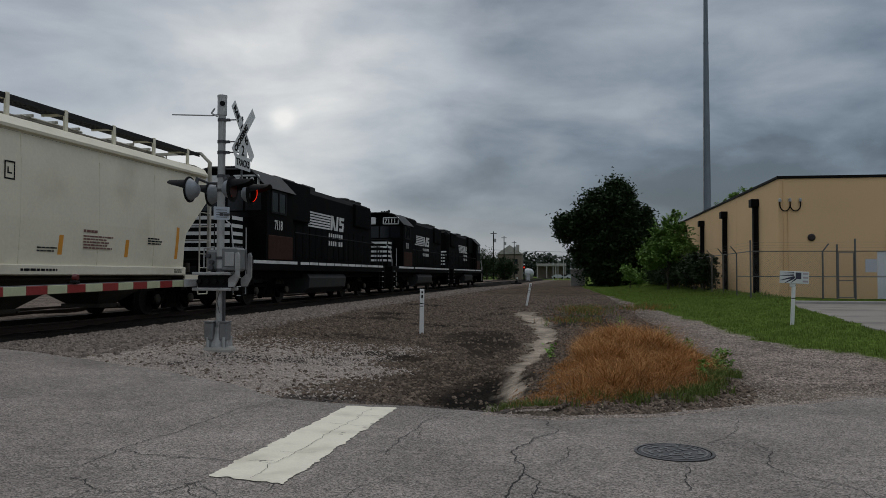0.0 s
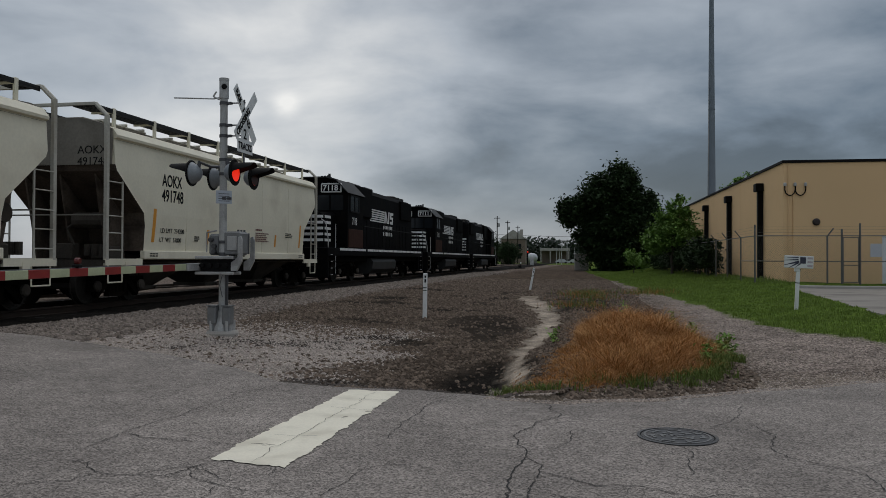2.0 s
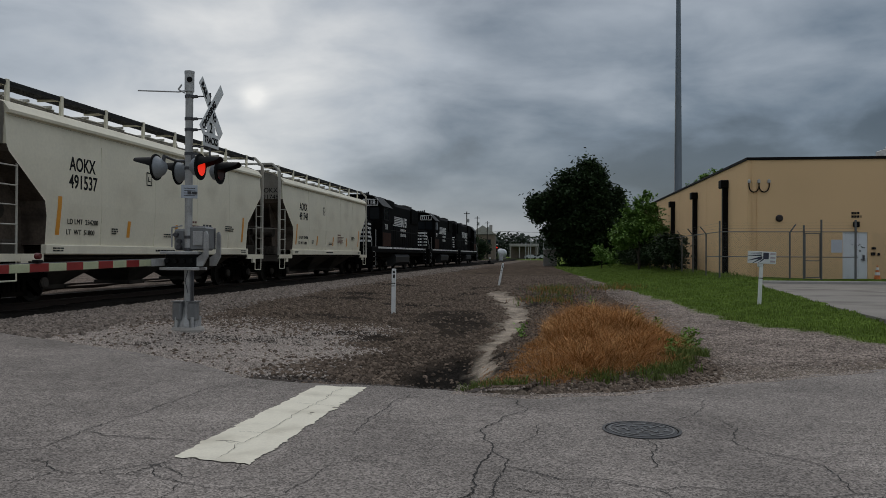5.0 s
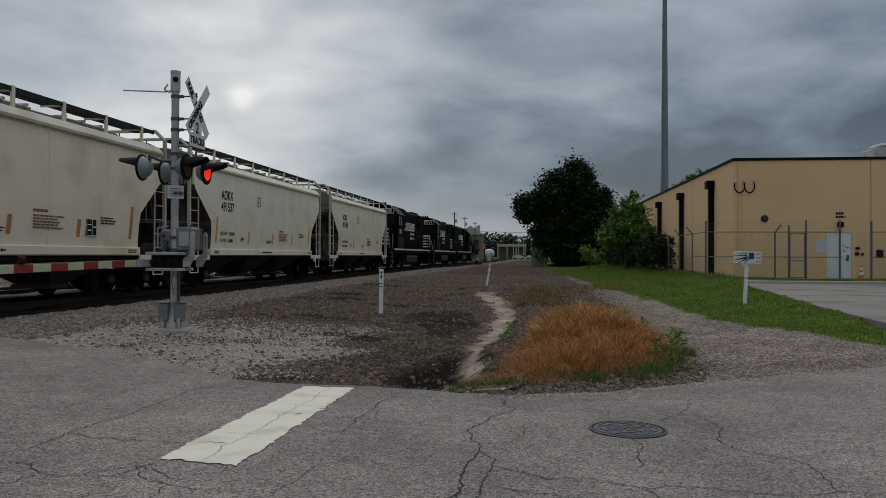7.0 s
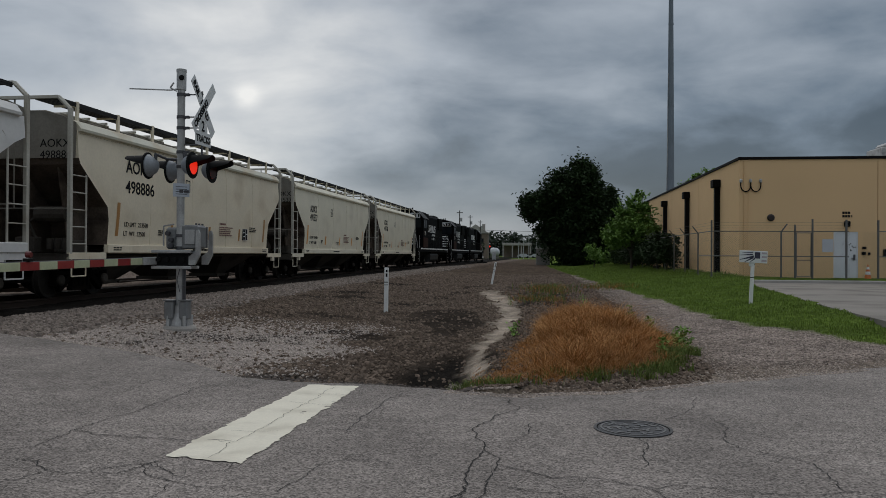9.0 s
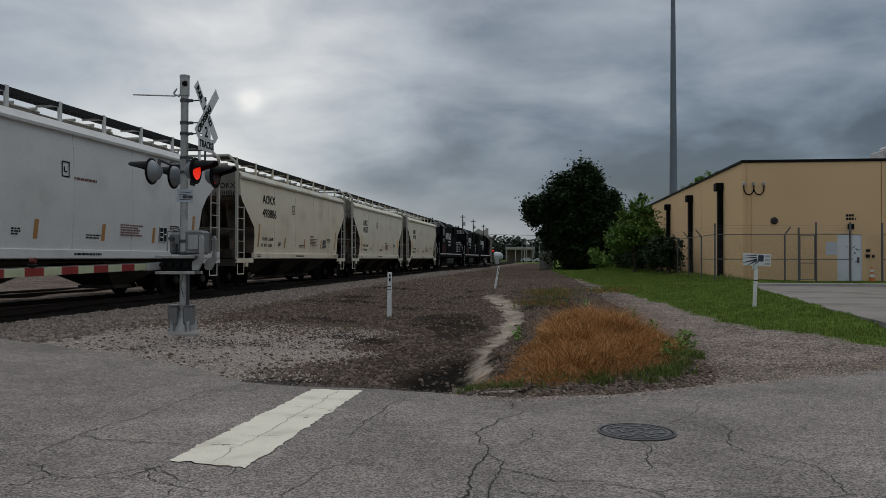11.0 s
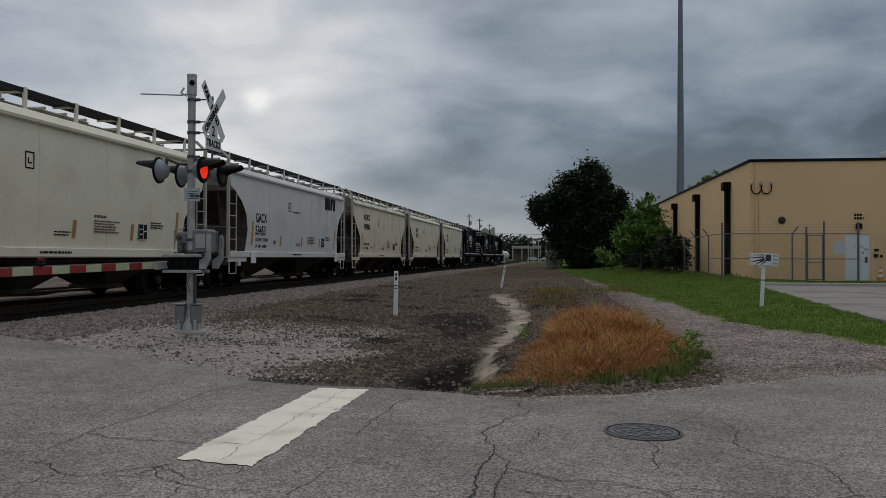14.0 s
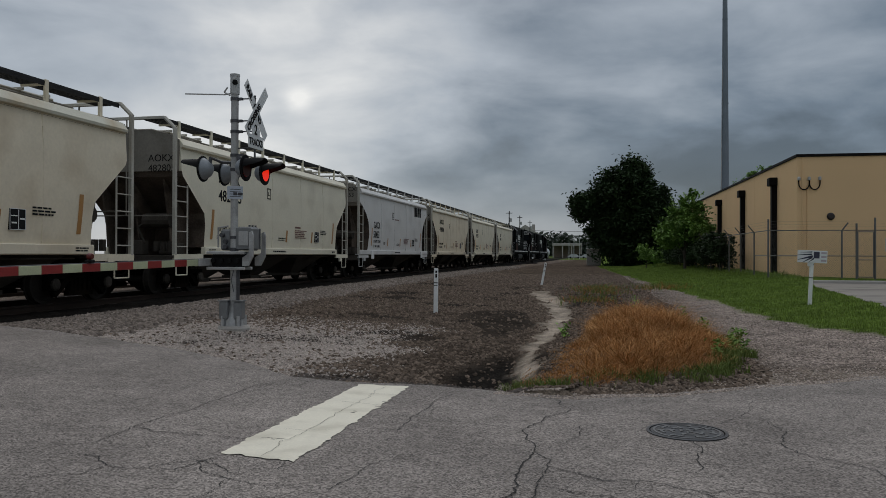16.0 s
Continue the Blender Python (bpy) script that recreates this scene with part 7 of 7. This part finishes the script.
    for k, (x, y, h) in enumerate(((-20, 190, 9), (-25, 205, 10), (-17.5, 215, 8), (-30, 185, 9), (-14.5, 178, 6.5))):
        build_tree("tree", x, y, h, ((0, 0, h * 0.55, h * 0.3), (-h * 0.2, 0, h * 0.4, h * 0.25), (h * 0.2, 0, h * 0.42, h * 0.25), (0, 0, h * 0.2, h * 0.28)), 2600, 0.45, M["leaf_dark"], "leafy trackside tree beyond the train", 70 + k, 0.25)


def build_distance():
    """Low wooded horizon and what stands at the far end of the line."""
    rng = random.Random(5)
    spots = []
    for k in range(120):
        cx = -330 + 5.5 * k + rng.uniform(-2, 2)
        cy = 520 + rng.uniform(-15, 60)
        r = rng.uniform(6.0, 10.0)
        for _ in range(260):
            v = Vector((rng.uniform(-1, 1), rng.uniform(-0.5, 0.5), rng.uniform(0, 1)))
            spots.append((cx + v.x * r, cy + v.y * r, 0.5 + v.z * r * 1.75 * (1 - 0.55 * v.x * v.x)))
    far = leaf_cloud("far_woods", spots, 3.4, M["leaf_far"], None, 6)
    tagged(far, "dark wooded horizon at the end of the line", "trees", kind="stuff")
    # utility poles along the left of the line
    for k, (x, y, h) in enumerate(((-18.3, 190, 12.0), (-18.6, 225, 12.6), (-17.4, 250, 12.2))):
        th = thing("utility_pole", pose(x, y, 0.1), "dark wooden utility pole with a crossarm", "utility pole", "utility poles along the line")
        bm = bmesh.new()
        rod(bm, (0, 0, 0), (0, 0, h), 0.17, 8, 0.11)
        part("pole", bm, M["wood"], th)
        bm = bmesh.new()
        boxb(bm, -0.75, 0.75, -0.08, 0.08, h - 0.62, h - 0.46, 0.02)
        part("crossarm", bm, M["wood"], th)
        bm = bmesh.new()
        rod(bm, (0.4, -0.1, h - 2.7), (0.4, -0.1, h - 1.8), 0.26, 10)
        part("transformer", bm, M["galv"], th)
    bm = bmesh.new()
    for zz, y in ((9.0, 262.0), (7.6, 258.0)):
        pts = [(-26 + 6 * k, y, zz + 0.9 * ((k - 6) / 6) ** 2) for k in range(13)]
        pipe(bm, pts, 0.05, 4)
    tagged(part("overhead_wire", bm, M["dkgalv"]), "thin dark wires strung across the line", "wire", kind="structure")
    # brick house at the far left, white shed, low canopy, vehicles
    th = thing("brick_building", pose(-19.5, 262, 0.1), "brown brick building with a gabled roof beyond the tracks", "building")
    bm = bmesh.new()
    box(bm, -4, 4, -4, 4, 0, 8.2)
    part("wall", bm, M["brick_far"], th)
    bm = bmesh.new()
    loft(bm, [[(-4.4, -4.4, 8.2), (4.4, -4.4, 8.2), (0, -4.4, 11.2)], [(-4.4, 4.4, 8.2), (4.4, 4.4, 8.2), (0, 4.4, 11.2)]])
    box(bm, 2.0, 3.0, -1, 0, 9, 11.4)
    part("roof", fix(bm), M["concrete"], th)
    for k in range(3):
        for zz in (1.6, 4.8):
            bm = bmesh.new()
            box(bm, -3.1 + k * 2.3, -1.9 + k * 2.3, -4.06, -4.0, zz, zz + 1.7)
            part("window", bm, M["glass"], th)
    th = thing("open_shed", pose(-6.6, 300, 0.1), "low white canopy shed at the end of the line", "shed")
    bm = bmesh.new()
    boxb(bm, -5.5, 5.5, -5, 5, 4.6, 5.6, 0.05)
    part("roof", bm, M["concrete"], th)
    for sx in (-5.2, -1.7, 1.7, 5.2):
        bm = bmesh.new()
        box(bm, sx - 0.2, sx + 0.2, -4.9, -4.5, 0, 4.6)
        part("column", bm, M["concrete"], th)
    bm = bmesh.new()
    box(bm, -5.2, 5.2, 3, 4.8, 0, 4.6)
    part("rear_wall", bm, M["brick_far"], th)
    th = thing("white_silo", pose(-12.2, 240, 0.1), "rounded white tank lying beside the line", "tank")
    bm = bmesh.new()
    m = Matrix.Translation((0, 0, 1.9)) @ Matrix.Rotation(radians(90), 4, "X")
    lathe(bm, ((0.3, -7.0), (1.1, -6.6), (1.4, -5.6), (1.4, 5.6), (1.1, 6.6), (0.3, 7.0)), 16, m)
    part("shell", fix(bm), M["carwhite"], th, smooth=True)
    for yy in (-4, 4):
        bm = bmesh.new()
        box(bm, -1.2, 1.2, yy - 0.3, yy + 0.3, 0, 0.8)
        part("saddle", bm, M["concrete"], th)
    for k, (x, y, mt) in enumerate(((-3.5, 265, "carwhite"), (-1.2, 272, "loco_roof"), (0.9, 262, "carwhite"), (3.2, 275, "galv"))):
        th = thing("parked_car", pose(x, y, 0.12), "parked car far down the street" if k else "white parked car far down the street", "car", "parked cars at the far end")
        bm = bmesh.new()
        prof = [(-2.2, 0.35), (2.2, 0.35), (2.25, 0.75), (1.3, 0.95), (0.7, 1.45), (-1.1, 1.45), (-1.8, 0.95), (-2.25, 0.85)]
        loft(bm, [[(p, -0.85, z) for p, z in prof], [(p, 0.85, z) for p, z in prof]])
        part("body", fix(bm), M[mt], th)
        for wx in (-1.35, 1.35):
            for wy in (-0.8, 0.8):
                bm = bmesh.new()
                rod(bm, (wx, wy - 0.1, 0.32), (wx, wy + 0.1, 0.32), 0.32, 12)
                part("wheel", bm, M["lampblack"], th)
    # far signal mast with a red lamp, switch stand, relay cabinet, far poles
    th = thing("far_signal", pose(-9.0, 158, 0.2), "dark trackside signal with a small red light", "railway signal")
    bm = bmesh.new()
    rod(bm, (0, 0, 0), (0, 0, 3.9), 0.13, 8)
    part("mast", bm, M["lampblack"], th)
    bm = bmesh.new()
    lathe(bm, ((0.16, 0.0), (0.16, 0.05), (0.1, 0.1)), 12, Matrix.Translation((0, -0.15, 2.75)) @ Matrix.Rotation(radians(90), 4, "X"))
    part("lamp", fix(bm), M["red_on"], th)
    bm = bmesh.new()
    lathe(bm, ((0.13, 0.0), (0.13, 0.05)), 12, Matrix.Translation((0, -0.15, 3.35)) @ Matrix.Rotation(radians(90), 4, "X"))
    part("unlit_lamp", fix(bm), M["white"], th)
    bm = bmesh.new()
    boxb(bm, 0.5, 1.2, -0.4, 0.4, 0, 1.7, 0.04)
    part("relay_case", bm, M["galv"], th)
    th = thing("switch_stand", pose(-6.9, 103, 0.15), "low black switch stand beside the track", "switch stand")
    bm = bmesh.new()
    boxb(bm, -0.7, 0.7, -0.3, 0.3, 0.0, 0.22, 0.03)
    boxb(bm, -0.2, 0.2, -0.2, 0.2, 0.22, 0.55, 0.04)
    rod(bm, (0, 0, 0.5), (0.1, 0, 1.0), 0.04, 8)
    part("machine", bm, M["lampblack"], th)
    bm = bmesh.new()
    boxb(bm, 0.02, 0.2, -0.05, 0.05, 0.72, 0.95, 0.01)
    part("target", bm, M["white"], th)
    th = thing("utility_cabinet", pose(1.05, 96, 0.1), "pale grey concrete cabinet by the tree", "cabinet")
    bm = bmesh.new()
    boxb(bm, -0.85, 0.85, -0.7, 0.7, 0, 2.0, 0.05)
    part("body", bm, M["concrete"], th)
    bm = bmesh.new()
    boxb(bm, -0.95, 0.95, -0.8, 0.8, 2.0, 2.15, 0.03)
    part("lid", bm, M["white"], th)
    for k, (x, y, h) in enumerate(((-2.9, 210, 5.5), (-1.6, 230, 6.5), (-4.3, 215, 4.6), (0.6, 240, 6.0))):
        th = thing("lamp_post", pose(x, y, 0.1), "thin grey post at the far crossing", "post", "far posts")
        bm = bmesh.new()
        rod(bm, (0, 0, 0), (0, 0, h), 0.09, 6)
        part("shaft", bm, M["galv"], th)
        bm = bmesh.new()
        boxb(bm, -0.3, 0.3, -0.1, 0.1, h - 0.6, h - 0.1, 0.03)
        part("head", bm, M["galv"], th)


build_signal()
build_gate()
build_markers()
build_small_sign()
build_monopole()
build_warehouse()
build_fence()
build_plants()
build_distance()
build_track(0.0, "main_track", -8, 150, 170)
build_track(-4.3, "second_track", -8, 150, 120)
build_stones()
build_edge_gravel()


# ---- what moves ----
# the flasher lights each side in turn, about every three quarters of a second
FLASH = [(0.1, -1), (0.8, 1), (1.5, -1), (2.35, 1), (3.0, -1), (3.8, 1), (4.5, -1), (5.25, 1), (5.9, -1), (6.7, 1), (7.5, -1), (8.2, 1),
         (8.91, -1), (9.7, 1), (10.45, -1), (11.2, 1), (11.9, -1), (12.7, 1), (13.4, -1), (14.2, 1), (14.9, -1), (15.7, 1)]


def motions():
    times = [k * 2.0 for k in range(9)]
    for s0, th, flip in TRAIN:
        turn = pose(0, 0, 0, 0, 0, 180) if flip else Matrix()
        walk(th, [(t, on_track(s0 + run_out(t)) @ turn) for t in times])
        for tr in th.children:
            for ob in tr.children:
                if not ob.name.startswith("wheelset"):
                    continue
                x, y, z = ob.location
                way = 1 if flip else -1
                walk(ob, [(k * 0.1, pose(x, y, z) @ Matrix.Rotation(way * run_out(k * 0.1) / z, 4, "X")) for k in range(161)])
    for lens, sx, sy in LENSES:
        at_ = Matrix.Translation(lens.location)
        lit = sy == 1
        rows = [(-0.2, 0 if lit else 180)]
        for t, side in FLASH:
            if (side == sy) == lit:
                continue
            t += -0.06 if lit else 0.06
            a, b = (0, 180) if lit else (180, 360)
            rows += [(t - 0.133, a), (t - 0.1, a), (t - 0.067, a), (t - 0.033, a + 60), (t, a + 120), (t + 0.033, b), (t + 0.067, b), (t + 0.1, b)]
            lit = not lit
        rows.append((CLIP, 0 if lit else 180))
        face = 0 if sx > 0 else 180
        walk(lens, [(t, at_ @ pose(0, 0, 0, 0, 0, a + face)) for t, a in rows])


motions()
